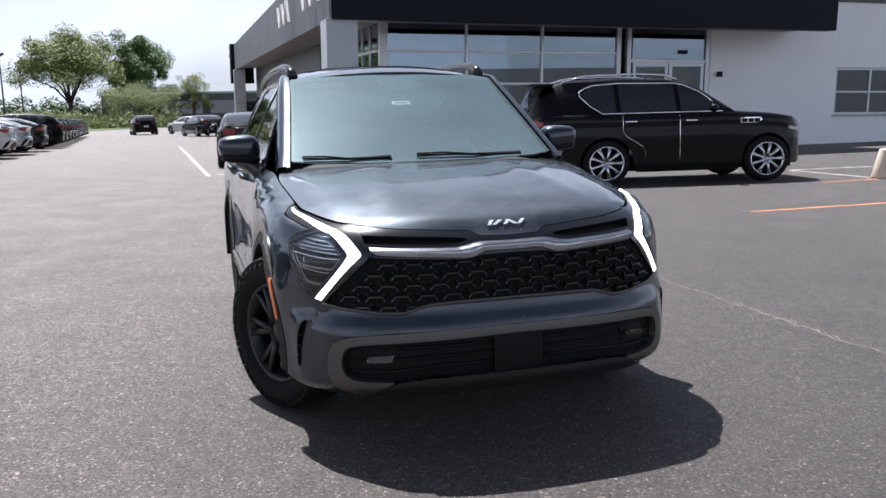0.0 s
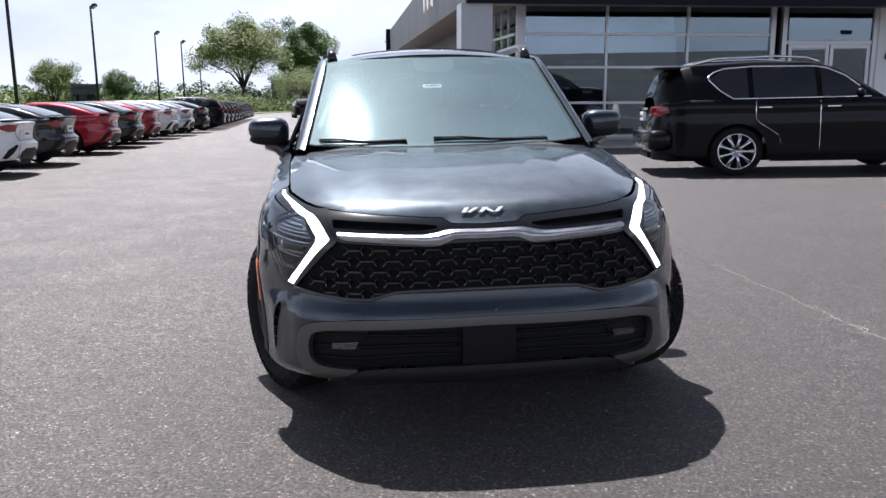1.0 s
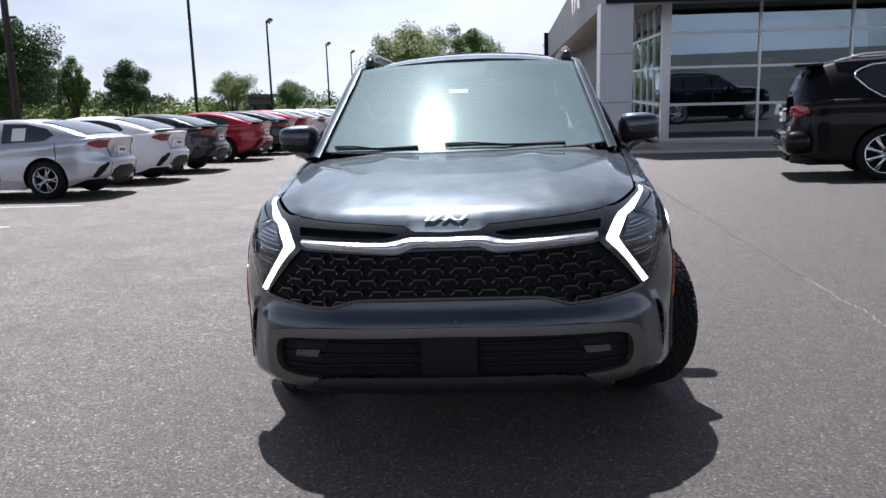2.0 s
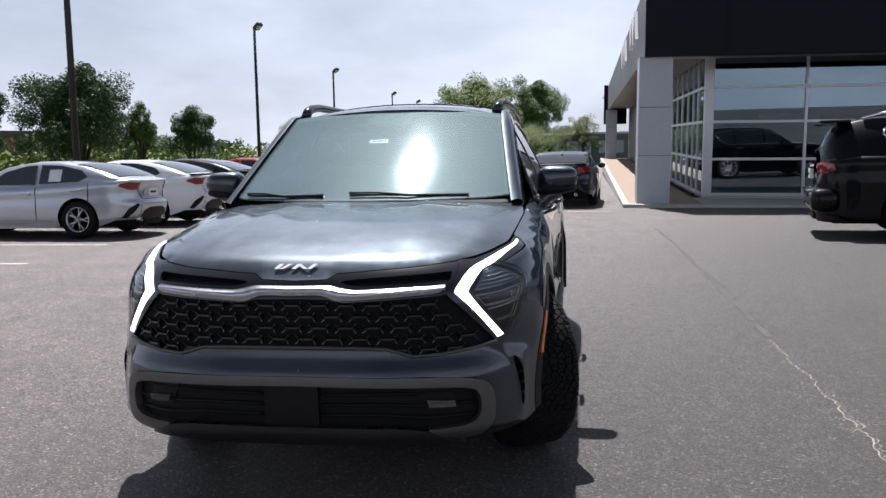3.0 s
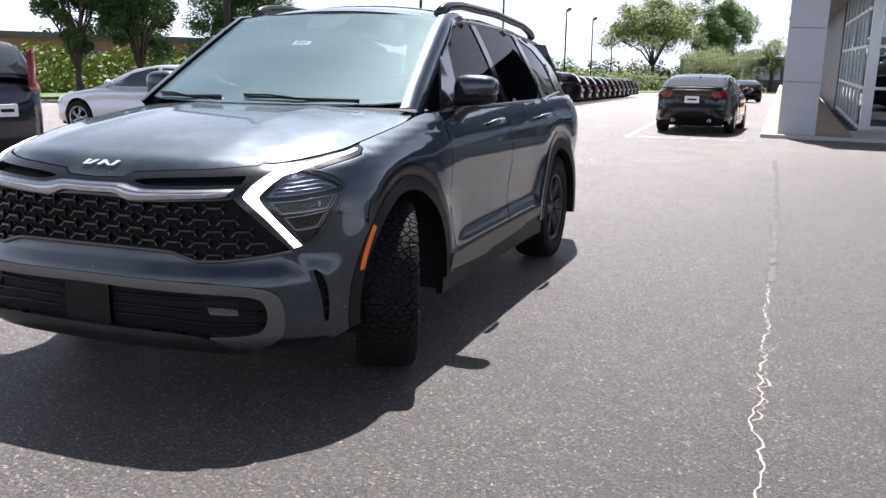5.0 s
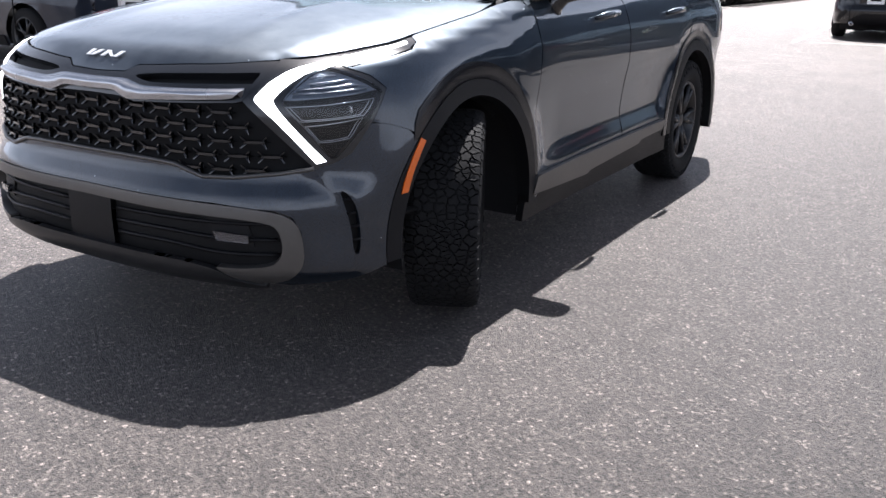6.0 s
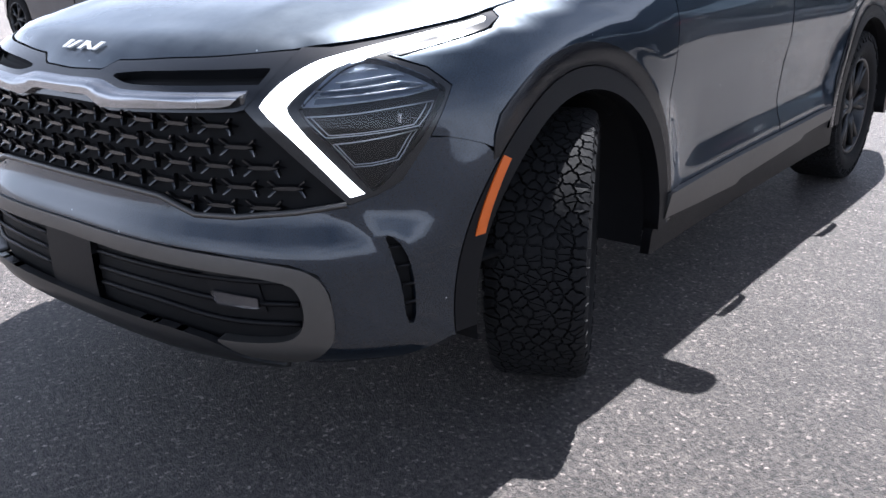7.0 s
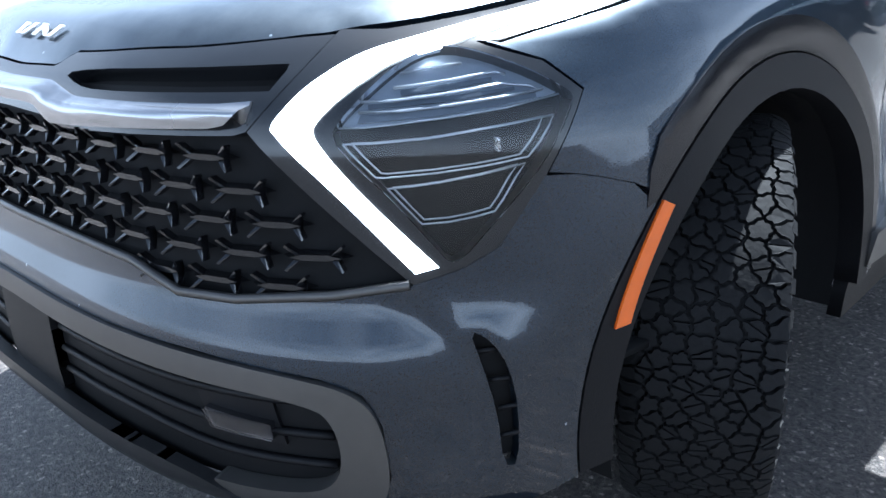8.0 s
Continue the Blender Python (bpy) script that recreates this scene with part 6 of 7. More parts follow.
def black_wheel(car, sg, v, steer):
    """All-terrain tyre on a six-spoke black wheel; built with its outer face towards +x."""
    w, r = 0.235, TYRE_R
    wheel = new("wheel")
    wheel.parent = car
    tagged(wheel, "all-terrain tyre on a black six-spoke wheel")
    wheel.matrix_basis = pose(sg * 0.795, v, r, 0, 0, steer) @ pose(0, 0, 0, 0, 0, 0 if sg > 0 else 180)
    if not TREAD:
        bm = bmesh.new()
        h = w / 2
        lathe(bm, [(-h + 0.02, 0.235), (-h - 0.004, 0.262), (-h - 0.010, 0.30), (-h - 0.002, 0.335), (-h + 0.018, 0.353), (-0.05, 0.3585), (0.05, 0.3585), (h - 0.018, 0.353), (h + 0.002, 0.335), (h + 0.010, 0.30), (h + 0.004, 0.262), (h - 0.02, 0.235)], 72, "x", True)
        tyre = bpy.data.meshes.new("tyre")
        bm.normal_update()
        bm.to_mesh(tyre)
        bm.free()
        tyre.shade_smooth()
        tyre.materials.append(RUBBER)
        verts, faces = [], []
        length = 2 * math.pi * r
        for c, poly in tread_blocks(w + 0.012, length):
            k = len(poly)
            top, low = [], []
            for x, y in poly:
                dx, dy = x - c[0], y - c[1]
                d = math.hypot(dx, dy) or 1
                q0 = max(0.3, 1 - 0.0036 / d)
                for lst, q, depth in ((top, q0, 0.0), (low, min(1.0, q0 + 0.06), 0.013)):
                    xx, yy = c[0] + dx * q - (w + 0.012) / 2, c[1] + dy * q
                    e = max(0.0, abs(xx) - 0.085)
                    rr = r - depth - e * e * 11
                    a = yy / r
                    lst.append((xx, rr * math.cos(a), rr * math.sin(a)))
            f = len(verts)
            verts += top + low
            faces.append(list(range(f, f + k)))
            faces += [[f + i, f + k + i, f + k + (i + 1) % k, f + (i + 1) % k] for i in range(k)]
        for side in (1, -1):
            for j in range(44):
                a0 = 2 * math.pi * j / 44
                a1 = a0 + 2 * math.pi / 44 * (0.62 if j % 2 else 0.5)
                f = len(verts)
                for a in (a0, a1):
                    for x, q in ((h - 0.002, 0.349), (h + 0.0065, 0.336), (h + 0.012, 0.318 if j % 2 else 0.326), (h, 0.318)):
                        verts.append((side * x, q * math.cos(a), q * math.sin(a)))
                faces += [[f, f + 1, f + 5, f + 4], [f + 1, f + 2, f + 6, f + 5], [f + 2, f + 3, f + 7, f + 6], [f, f + 3, f + 2, f + 1], [f + 4, f + 5, f + 6, f + 7]]
        tread = bpy.data.meshes.new("tread")
        tread.from_pydata(verts, [], faces)
        b2 = bmesh.new()
        b2.from_mesh(tread)
        bmesh.ops.recalc_face_normals(b2, faces=b2.faces)
        b2.to_mesh(tread)
        b2.free()
        tread.materials.append(RUBBER)
        bm = bmesh.new()
        lathe(bm, [(-0.09, 0.225), (-0.09, 0.205), (0.06, 0.195), (0.085, 0.218), (0.105, 0.224), (0.11, 0.236), (0.095, 0.24)], 48, "x", True)
        for k in range(6):
            a = math.pi / 3 * k
            for off in (-0.17, 0.17):
                p0 = Vector((0.075, 0.05 * math.cos(a), 0.05 * math.sin(a)))
                p1 = Vector((0.085, 0.13 * math.cos(a + off * 0.8), 0.13 * math.sin(a + off * 0.8)))
                p2 = Vector((0.09, 0.222 * math.cos(a + off), 0.222 * math.sin(a + off)))
                tube(bm, [p0, p1, p2], [0.022, 0.017, 0.018], 6)
        lathe(bm, [(0.03, 0.07), (0.075, 0.068), (0.088, 0.04), (0.092, 0.0001)], 24, "x", True)
        rim = bpy.data.meshes.new("rim")
        bm.normal_update()
        bm.to_mesh(rim)
        bm.free()
        rim.shade_smooth()
        rim.materials.append(RIM_BLACK)
        bm = bmesh.new()
        lathe(bm, [(0.0, 0.06), (0.02, 0.16), (0.035, 0.16), (0.035, 0.05)], 36, "x", True)
        disc = bpy.data.meshes.new("brake_disc")
        bm.to_mesh(disc)
        bm.free()
        disc.materials.append(GUNMETAL)
        TREAD.update(tyre=tyre, tread=tread, rim=rim, brake_disc=disc)
    for name, me in TREAD.items():
        ob = new(name, me)
        ob.parent = wheel
    if sg < 0 and steer:
        bm = bmesh.new()
        box(bm, 0.112, 0.118, -0.012, 0.012, 0.232, 0.246, 0.002, pose(0, 0, 0, -130, 0, 0))
        part("rim_tag", bm, RED_LENS, wheel, "small red sticker")


hero = crossover()


# ---- the other cars: one builder, several shapes ----
def curve(x, pts):
    for (a, p), (b, q) in zip(pts, pts[1:]):
        if x <= b:
            k = min(1.0, max(0.0, (x - a) / (b - a)))
            return p + (q - p) * k
    return pts[-1][1]


SHAPES = {
    # length, width, wheelbase, front overhang, tyre radius, belt line, roof profile (x from the nose), window spans
    "sedan": dict(L=4.55, W=1.78, wb=2.66, fo=0.88, r=0.325, belt=((0, 0.58), (0.1, 0.68), (0.6, 0.79), (1.35, 0.9), (2.3, 0.9), (3.4, 0.95), (4.1, 1.0), (4.42, 1.0), (4.55, 0.975)),
                  rear=((0.2, -0.16), (0.3, -0.09), (0.4, -0.02), (0.5, 0.01), (0.57, 0.022), (0.6, 0.012), (0.63, -0.03), (0.68, -0.05), (0.8, -0.055), (0.88, -0.035), (0.94, 0.0), (0.98, 0.03)),
                  roof=((1.25, 0.9), (1.7, 1.1), (2.1, 1.26), (2.6, 1.335), (3.1, 1.33), (3.6, 1.255), (4.0, 1.13), (4.3, 1.01)),
                  glass=(((1.72, 0.94), (2.12, 1.17), (2.5, 1.262), (2.72, 1.278), (2.72, 0.94)), ((2.8, 0.95), (2.8, 1.278), (3.2, 1.262), (3.6, 1.17), (3.72, 1.06), (3.55, 0.98))), tail=(0.82, 0.98, 0.52), low=0.2, screen=(1.32, 2.1), back=(3.45, 4.22)),
    "suv": dict(L=4.91, W=2.0, wb=2.81, fo=0.8, r=0.405, belt=((0, 0.72), (0.05, 0.92), (0.13, 1.05), (0.3, 1.14), (0.7, 1.2), (1.4, 1.25), (2.8, 1.24), (4.3, 1.26), (4.75, 1.22), (4.91, 0.82)),
                roof=((1.35, 1.24), (1.7, 1.5), (2.05, 1.75), (2.45, 1.85), (3.3, 1.88), (4.2, 1.84), (4.55, 1.77), (4.72, 1.6), (4.83, 1.3)),
                glass=(((1.62, 1.28), (1.95, 1.58), (2.15, 1.7), (2.32, 1.74), (2.32, 1.28)), ((2.4, 1.28), (2.4, 1.755), (3.36, 1.77), (3.36, 1.28)), ((3.44, 1.28), (3.44, 1.765), (3.8, 1.74), (4.02, 1.6), (3.85, 1.42), (3.68, 1.28))), tail=(1.0, 1.2, 0.5), low=0.26, screen=(1.38, 2.05), back=(4.6, 4.8)),
    "hatch": dict(L=4.2, W=1.8, wb=2.6, fo=0.82, r=0.33, belt=((0, 0.7), (0.1, 0.9), (0.35, 1.0), (1.1, 1.07), (2.5, 1.06), (3.7, 1.1), (4.1, 1.05), (4.2, 0.75)),
                  roof=((1.0, 1.06), (1.35, 1.33), (1.7, 1.53), (2.2, 1.6), (3.2, 1.6), (3.8, 1.55), (3.98, 1.42), (4.12, 1.1)),
                  glass=(((1.4, 1.12), (1.75, 1.42), (1.95, 1.5), (2.35, 1.51), (2.35, 1.12)), ((2.43, 1.12), (2.43, 1.51), (3.2, 1.5), (3.2, 1.12)), ((3.28, 1.14), (3.28, 1.49), (3.6, 1.46), (3.7, 1.2))), tail=(0.95, 1.5, 0.22), low=0.22, screen=(1.02, 1.7), back=(3.88, 4.1)),
    "crossover": dict(L=4.55, W=1.85, wb=2.7, fo=0.88, r=0.36, belt=((0, 0.7), (0.1, 0.88), (0.35, 0.99), (1.3, 1.08), (2.6, 1.07), (3.9, 1.12), (4.4, 1.08), (4.55, 0.8)),
                      roof=((1.2, 1.07), (1.55, 1.32), (1.95, 1.55), (2.5, 1.64), (3.3, 1.63), (4.0, 1.54), (4.25, 1.4), (4.45, 1.1)),
                      glass=(((1.65, 1.12), (2.0, 1.44), (2.25, 1.52), (2.6, 1.54), (2.6, 1.12)), ((2.68, 1.12), (2.68, 1.54), (3.4, 1.53), (3.45, 1.14)), ((3.5, 1.16), (3.47, 1.51), (3.9, 1.4), (3.9, 1.22))), tail=(0.95, 1.1, 0.5), low=0.24, screen=(1.22, 1.95), back=(4.05, 4.42)),
}


def car_maps(p):
    L, W = p["L"], p["W"] / 2

    def along(k):
        return L * (0.0075 + 0.985 * (1 - math.cos(math.pi * min(1.0, max(0.0, k)))) / 2)

    def back(x):
        return math.acos(1 - 2 * min(1.0, max(0.0, (x / L - 0.0075) / 0.985))) / math.pi

    def half(x):
        a = abs(2 * x / L - 1)
        return W * (1 - min(a, 0.985) ** (7.5 if "rear" in p else 10)) ** 0.3 * (1 - 0.05 * a ** 4)

    def belt(x):
        return curve(x, p["belt"])

    def side(k, z):
        x = along(k)
        d = belt(x) - z
        lean = curve(z, p["rear"]) * smooth(L - 0.42, L, x) if "rear" in p else 0.0
        inn = 0.06 * math.exp(-max(0, d) / 0.045) + 0.012 * math.exp(-((d - 0.22) / 0.08) ** 2) + 0.05 * smooth(0.38, 0.2, z)
        return x + lean, half(x) - min(inn, half(x)), z

    def roof_z(x):
        return curve(x, p["roof"])

    def cabin(x, z):
        b = belt(x)
        return max(0.2, half(x) - 0.07 - max(0.0, z - b) * 0.36 - 0.16 * max(0.0, z - b) ** 2)
    return along, back, half, belt, side, roof_z, cabin


def build_car(kind, colour, label, rim_mat, m, group="", extras=()):
    p = SHAPES[kind]
    along, back, half, belt, side, roof_z, cabin = car_maps(p)
    L = p["L"]
    car = thing("suv" if kind == "suv" else "car", label, "car", m, group)
    xf, xr = p["fo"], p["fo"] + p["wb"]
    r = p["r"]
    cx = (xf + xr) / 2
    to = Matrix(((-1, 0, 0, cx), (0, -1, 0, 0), (0, 0, 1, 0), (0, 0, 0, 1)))

    def put(name, bm, mat, parent=None, lab="", flip=False, soft=True):
        b = bm
        bmesh.ops.transform(b, matrix=to, verts=b.verts)
        if flip:
            bmesh.ops.reverse_faces(b, faces=b.faces)
        return part(name, b, mat, parent or car, lab, soft)

    def other(bm):
        me = bpy.data.meshes.new("tmp")
        bm.to_mesh(me)
        b2 = bmesh.new()
        b2.from_mesh(me)
        bpy.data.meshes.remove(me)
        for v in b2.verts:
            v.co.y = -v.co.y
        bmesh.ops.reverse_faces(b2, faces=b2.faces)
        return b2

    # body sides with cut wheel arches, and the deck between them
    low = p["low"]
    ra = r + 0.055
    loop = [(0.0, 0.32)]
    for x in (0.05, 0.2, 0.4):
        loop.append((back(x), low + 0.05))
    for xc in (xf, xr):
        a = math.degrees(math.asin((r - low) / ra))
        loop += [(back(xc + ra * math.cos(radians(q))), r + ra * math.sin(radians(q))) for q in np.linspace(180 + a, -a, 17)]
    for x in (L - 0.35, L - 0.1, L):
        loop.append((back(x), low + 0.1))
    n = 40
    loop += [(1 - i / n, belt(along(1 - i / n)) - 0.002) for i in range(n + 1)]
    bm = bmesh.new()
    sheet(bm, loop, side, 0.045, 0.0, 0.0, toward=(L / 2, 30, 1))
    b2 = other(bm)
    me = bpy.data.meshes.new("tmp")
    b2.to_mesh(me)
    b2.free()
    bm.from_mesh(me)
    bpy.data.meshes.remove(me)
    rows = []
    for i in range(41):
        x = along(i / 40)
        xs, y = side(i / 40, belt(x) - 0.002)[:2]
        rows.append([bm.verts.new((xs, y * q, belt(x) - 0.002 + 0.05 * (1 - q * q) * smooth(0, 0.3, x) * smooth(L, L - 0.3, x))) for q in (-1, -0.8, -0.4, 0, 0.4, 0.8, 1)])
    for a, b in zip(rows, rows[1:]):
        for j in range(6):
            bm.faces.new((a[j], b[j], b[j + 1], a[j + 1]))
    for k, out in ((0.0, -1), (1.0, 1)):
        x = along(k)
        z0, z1 = (0.33 if k == 0 else low + 0.1), belt(x) - 0.002
        cap = []
        for i in range(17):
            z = z0 + (z1 - z0) * i / 16
            xs, y = side(k, z)[:2]
            bow = 0.035 * math.sin(math.pi * i / 16) ** 0.5
            cap.append([bm.verts.new((xs + out * bow * (1 - q * q), y * q, z)) for q in (-1, -0.7, -0.35, 0, 0.35, 0.7, 1)])
        for a, b in zip(cap, cap[1:]):
            for j in range(6):
                f = (a[j], a[j + 1], b[j + 1], b[j])
                bm.faces.new(f if out > 0 else f[::-1])
    bmesh.ops.remove_doubles(bm, verts=bm.verts, dist=0.002)
    body = put("body", bm, colour)
    bm = bmesh.new()
    box(bm, 0.25, L - 0.25, -p["W"] * 0.36, p["W"] * 0.36, low - 0.02, 0.62)
    for xc in (xf, xr):
        box(bm, xc - r - 0.02, xc + r + 0.02, -p["W"] * 0.42, p["W"] * 0.42, 0.34, r * 2 + 0.06)
    put("underbody", bm, CAVITY)
    # cabin shell
    bm = bmesh.new()
    x0, x1 = p["roof"][0][0], p["roof"][-1][0]
    rows = []
    for i in range(37):
        x = x0 + (x1 - x0) * i / 36
        zt = max(roof_z(x), belt(x) + 0.004)
        yb, yt = cabin(x, belt(x)), cabin(x, zt)
        prof = [(yb, belt(x) - 0.02), ((yb + yt) / 2 + 0.01, (belt(x) + zt) / 2), (yt, zt - 0.035), (yt - 0.05, zt - 0.004), (yt * 0.5, zt + 0.018), (0, zt + 0.024)]
        prof += [(-a, b) for a, b in prof[-2::-1]]
        rows.append([bm.verts.new((x, y, z)) for y, z in prof])
    for a, b in zip(rows, rows[1:]):
        for j in range(10):
            bm.faces.new((a[j], a[j + 1], b[j + 1], b[j]))
    bmesh.ops.recalc_face_normals(bm, faces=bm.faces)
    put("cabin", bm, colour)
    # glass
    for g in p["glass"]:
        for sg in (1, -1):
            bm = bmesh.new()
            sheet(bm, list(g), lambda x, z: (x, sg * cabin(x, z), z), 0.12, 0.014, 0.004, toward=(L / 2, sg * 40, 1))
            put("side_window", bm, DARK_GLASS_SOLID if "dark" in extras else CAR_GLASS_SOLID)
    for name, (a, b), s in (("windscreen", p["screen"], 1), ("rear_window", p["back"], -1)):
        bm = bmesh.new()
        ya, yb = cabin(a, roof_z(a)) - 0.05, cabin(b, roof_z(b)) - 0.07
        sheet(bm, [(a, -ya), (b, -yb), (b, yb), (a, ya)], lambda x, y: (x, y, roof_z(x) + 0.024 - 0.03 * (y / max(0.3, cabin(x, roof_z(x)))) ** 2), 0.15, 0.012, 0.006, toward=(L / 2, 0, 40))
        put(name, bm, CAR_GLASS_SOLID)
    # lamps, bumpers, plate
    z0, z1, wide = p["tail"]
    for sg in (1, -1):
        bm = bmesh.new()
        f = lambda k, z: (side(k, z)[0], sg * side(k, z)[1], z)
        ka = back(L - wide * 0.55)
        sheet(bm, [(ka, z0 + 0.07), (back(L - 0.12), z0), (back(L - 0.012), z0 + 0.01), (back(L - 0.012), z1 - 0.04), (back(L - 0.15), z1 - 0.02), (ka + 0.01, z1 - 0.05)], f, 0.03, 0.012, 0.01, toward=(L + 1, sg * 40, 1))
        put("tail_light", bm, RED_LENS, lab="red tail light")
        bm = bmesh.new()
        up = 0.3 if kind == "suv" else 0.0
        sheet(bm, [(back(0.02), 0.56 + up), (back(0.12), 0.54 + up), (back(0.42), 0.64 + up), (back(0.4), 0.7 + up), (back(0.1), 0.63 + up)], f, 0.04, 0.01, 0.01, toward=(-1, sg * 40, 1))
        put("headlight", bm, PALE_LENS)
        bm = bmesh.new()
        x = p["screen"][0] + 0.42
        bmesh.ops.create_uvsphere(bm, u_segments=12, v_segments=8, radius=1.0, matrix=Matrix.Translation((x, sg * (half(x) + 0.06), belt(x) + 0.08)) @ Matrix.Diagonal((0.07, 0.1, 0.075, 1)))
        put("door_mirror", bm, colour)
        bm = bmesh.new()
        sheet(bm, [(back(xf + ra + 0.05), low - 0.02), (back(xf + ra + 0.05), low + 0.1), (back(xr - ra - 0.05), low + 0.1), (back(xr - ra - 0.05), low - 0.02)], f, 0.08, 0.012, 0.03, toward=(L / 2, sg * 40, 0.5))
        put("sill", bm, MATTE_BLACK if kind != "sedan" else colour)
        for g in p["glass"][:2]:
            xm = max(q[0] for q in g) - 0.16
            bm = bmesh.new()
            box(bm, xm - 0.1, xm + 0.1, sg * half(xm) - 0.035, sg * half(xm) + 0.02, belt(xm) - 0.14, belt(xm) - 0.11, 0.008)
            put("door_handle", bm, BRIGHT if "chrome" in extras else colour)
            bm = bmesh.new()
            xd = max(q[0] for q in g) + 0.035
            line = [(side(back(xd), z)[0], sg * (side(back(xd), z)[1] + 0.002), z) for z in np.linspace(low + 0.12, belt(xd) - 0.03, 9)]
            if kind == "suv" and g is p["glass"][1]:
                line = [(xd - 0.06 - 0.38 * smooth(0.95, 0.62, z), sg * (side(back(xd), z)[1] + 0.002), z) for z in np.linspace(0.5, belt(xd) - 0.03, 9)]
            tube(bm, line, 0.007, 4)
            put("door_gap", bm, BRIGHT if "chrome" in extras else CAVITY)
    def tail(y, z):
        xs, ye = side(1.0, z)[:2]
        return xs + 0.036 * max(0.0, 1 - (y / ye) ** 2), y, z

    ye = side(1.0, 0.36)[1]
    if kind == "sedan":
        vent = [(back(L - 0.24), 0.34), (back(L - 0.16), 0.5), (back(L - 0.07), 0.585), (back(L - 0.055), 0.56), (back(L - 0.1), 0.42), (back(L - 0.16), 0.33)]
        for sg in (1, -1):
            bm = bmesh.new()
            sheet(bm, vent, lambda k, z: (side(k, z)[0] + 0.002, sg * side(k, z)[1], z), 0.03, 0.006, 0.01, toward=(L + 1, sg * 40, 0.3))
            put("bumper_vent", bm, MATTE_BLACK, lab="black slanted vent in the bumper corner")
            bm = bmesh.new()
            lathe(bm, [(0.0, 0.03), (0.0, 0.042), (0.14, 0.042), (0.14, 0.03)], 12)
            bmesh.ops.transform(bm, matrix=Matrix.Translation((L - 0.21, sg * 0.4, 0.3)), verts=bm.verts)
            put("exhaust_tip", bm, BRIGHT)
        bm = bmesh.new()
        sheet(bm, [(-ye * 0.95, 0.3), (-ye * 0.85, 0.44), (-ye * 0.5, 0.5), (ye * 0.5, 0.5), (ye * 0.85, 0.44), (ye * 0.95, 0.3)], tail, 0.06, 0.012, 0.02, toward=(L + 40, 0, 0.4))
        put("rear_valance", bm, MATTE_BLACK, lab="black lower bumper")
        bm = bmesh.new()
        tube(bm, [tail(y, 0.655 + 0.3 * smooth(0.36, 0.5, abs(y))) for y in np.linspace(-0.42, 0.42, 15)], 0.006, 4)
        put("trunk_gap", bm, CAVITY)
        bm = bmesh.new()
        sheet(bm, [(-0.3, 0.69), (-0.27, 0.85), (0.27, 0.85), (0.3, 0.69)], tail, 0.1, 0.004, 0.004, toward=(L + 40, 0, 0.8))
        put("plate_recess", bm, colour)
    else:
        bumper = [(back(L - 0.42), low), (back(L - 0.3), 0.36), (1.0, 0.42), (1.0, low + 0.02)]
        for sg in (1, -1):
            bm = bmesh.new()
            sheet(bm, bumper, lambda k, z: (side(k, z)[0] + 0.002, sg * side(k, z)[1], z), 0.04, 0.012, 0.01, toward=(L + 1, sg * 40, 0.3))
            put("bumper_corner", bm, MATTE_BLACK)
        bm = bmesh.new()
        box(bm, L - 0.08, L + 0.012, -ye * 0.82, ye * 0.82, low + 0.03, 0.38, 0.03)
        put("rear_valance", bm, MATTE_BLACK, lab="black lower bumper")
    bm = bmesh.new()
    pz = 0.77 if kind == "sedan" else 1.0 if kind == "suv" else 0.72
    px = tail(0.0, pz)[0] - 0.034 if kind == "sedan" else L
    box(bm, px - 0.01, px + 0.048, -0.16, 0.16, pz - 0.075, pz + 0.075, 0.004, None)
    put("licence_plate", bm, WHITE_PLASTIC, lab="white dealer plate without readable writing", soft=False)
    bm = bmesh.new()
    box(bm, px + 0.0485, px + 0.052, -0.1, 0.1, pz - 0.02, pz + 0.02)
    put("plate_bar", bm, DARK_PAINT, soft=False)
    if "spoiler" in extras:
        bm = bmesh.new()
        x = L - 0.1
        box(bm, x - 0.16, x + 0.02, -0.66, 0.66, belt(x) + 0.015, belt(x) + 0.045, 0.012)
        put("spoiler", bm, BLACK_PAINT)
    if "fin" in extras:
        bm = bmesh.new()
        prism(bm, [(3.25, 1.43), (3.42, 1.43), (3.4, 1.49)], -0.02, 0.02)
        put("antenna_fin", bm, BLACK_PAINT)
    # wheels
    for xc in (xf, xr):
        for sg in (1, -1):
            wheel = new("wheel")
            wheel.parent = car
            wheel.matrix_basis = to @ pose(xc, sg * (p["W"] / 2 - 0.125), r, 0, 0, 90 * sg)
            wheel.matrix_basis = Matrix.Translation((cx - xc, -sg * (p["W"] / 2 - 0.125), r)) @ pose(0, 0, 0, 0, 0, -90 * sg)
            for name, me in small_wheel(r, rim_mat, "big" if kind == "suv" else "small").items():
                ob = new(name, me)
                ob.parent = wheel
    return car


CAR_GLASS_SOLID = material("car_window_glass", (0.018, 0.024, 0.025), rough=0.03, vary=0.1, coat=1.0, spec=0.8)
DARK_GLASS_SOLID = material("privacy_glass", (0.006, 0.006, 0.007), rough=0.03, vary=0.1, coat=1.0)
WHEELS = {}


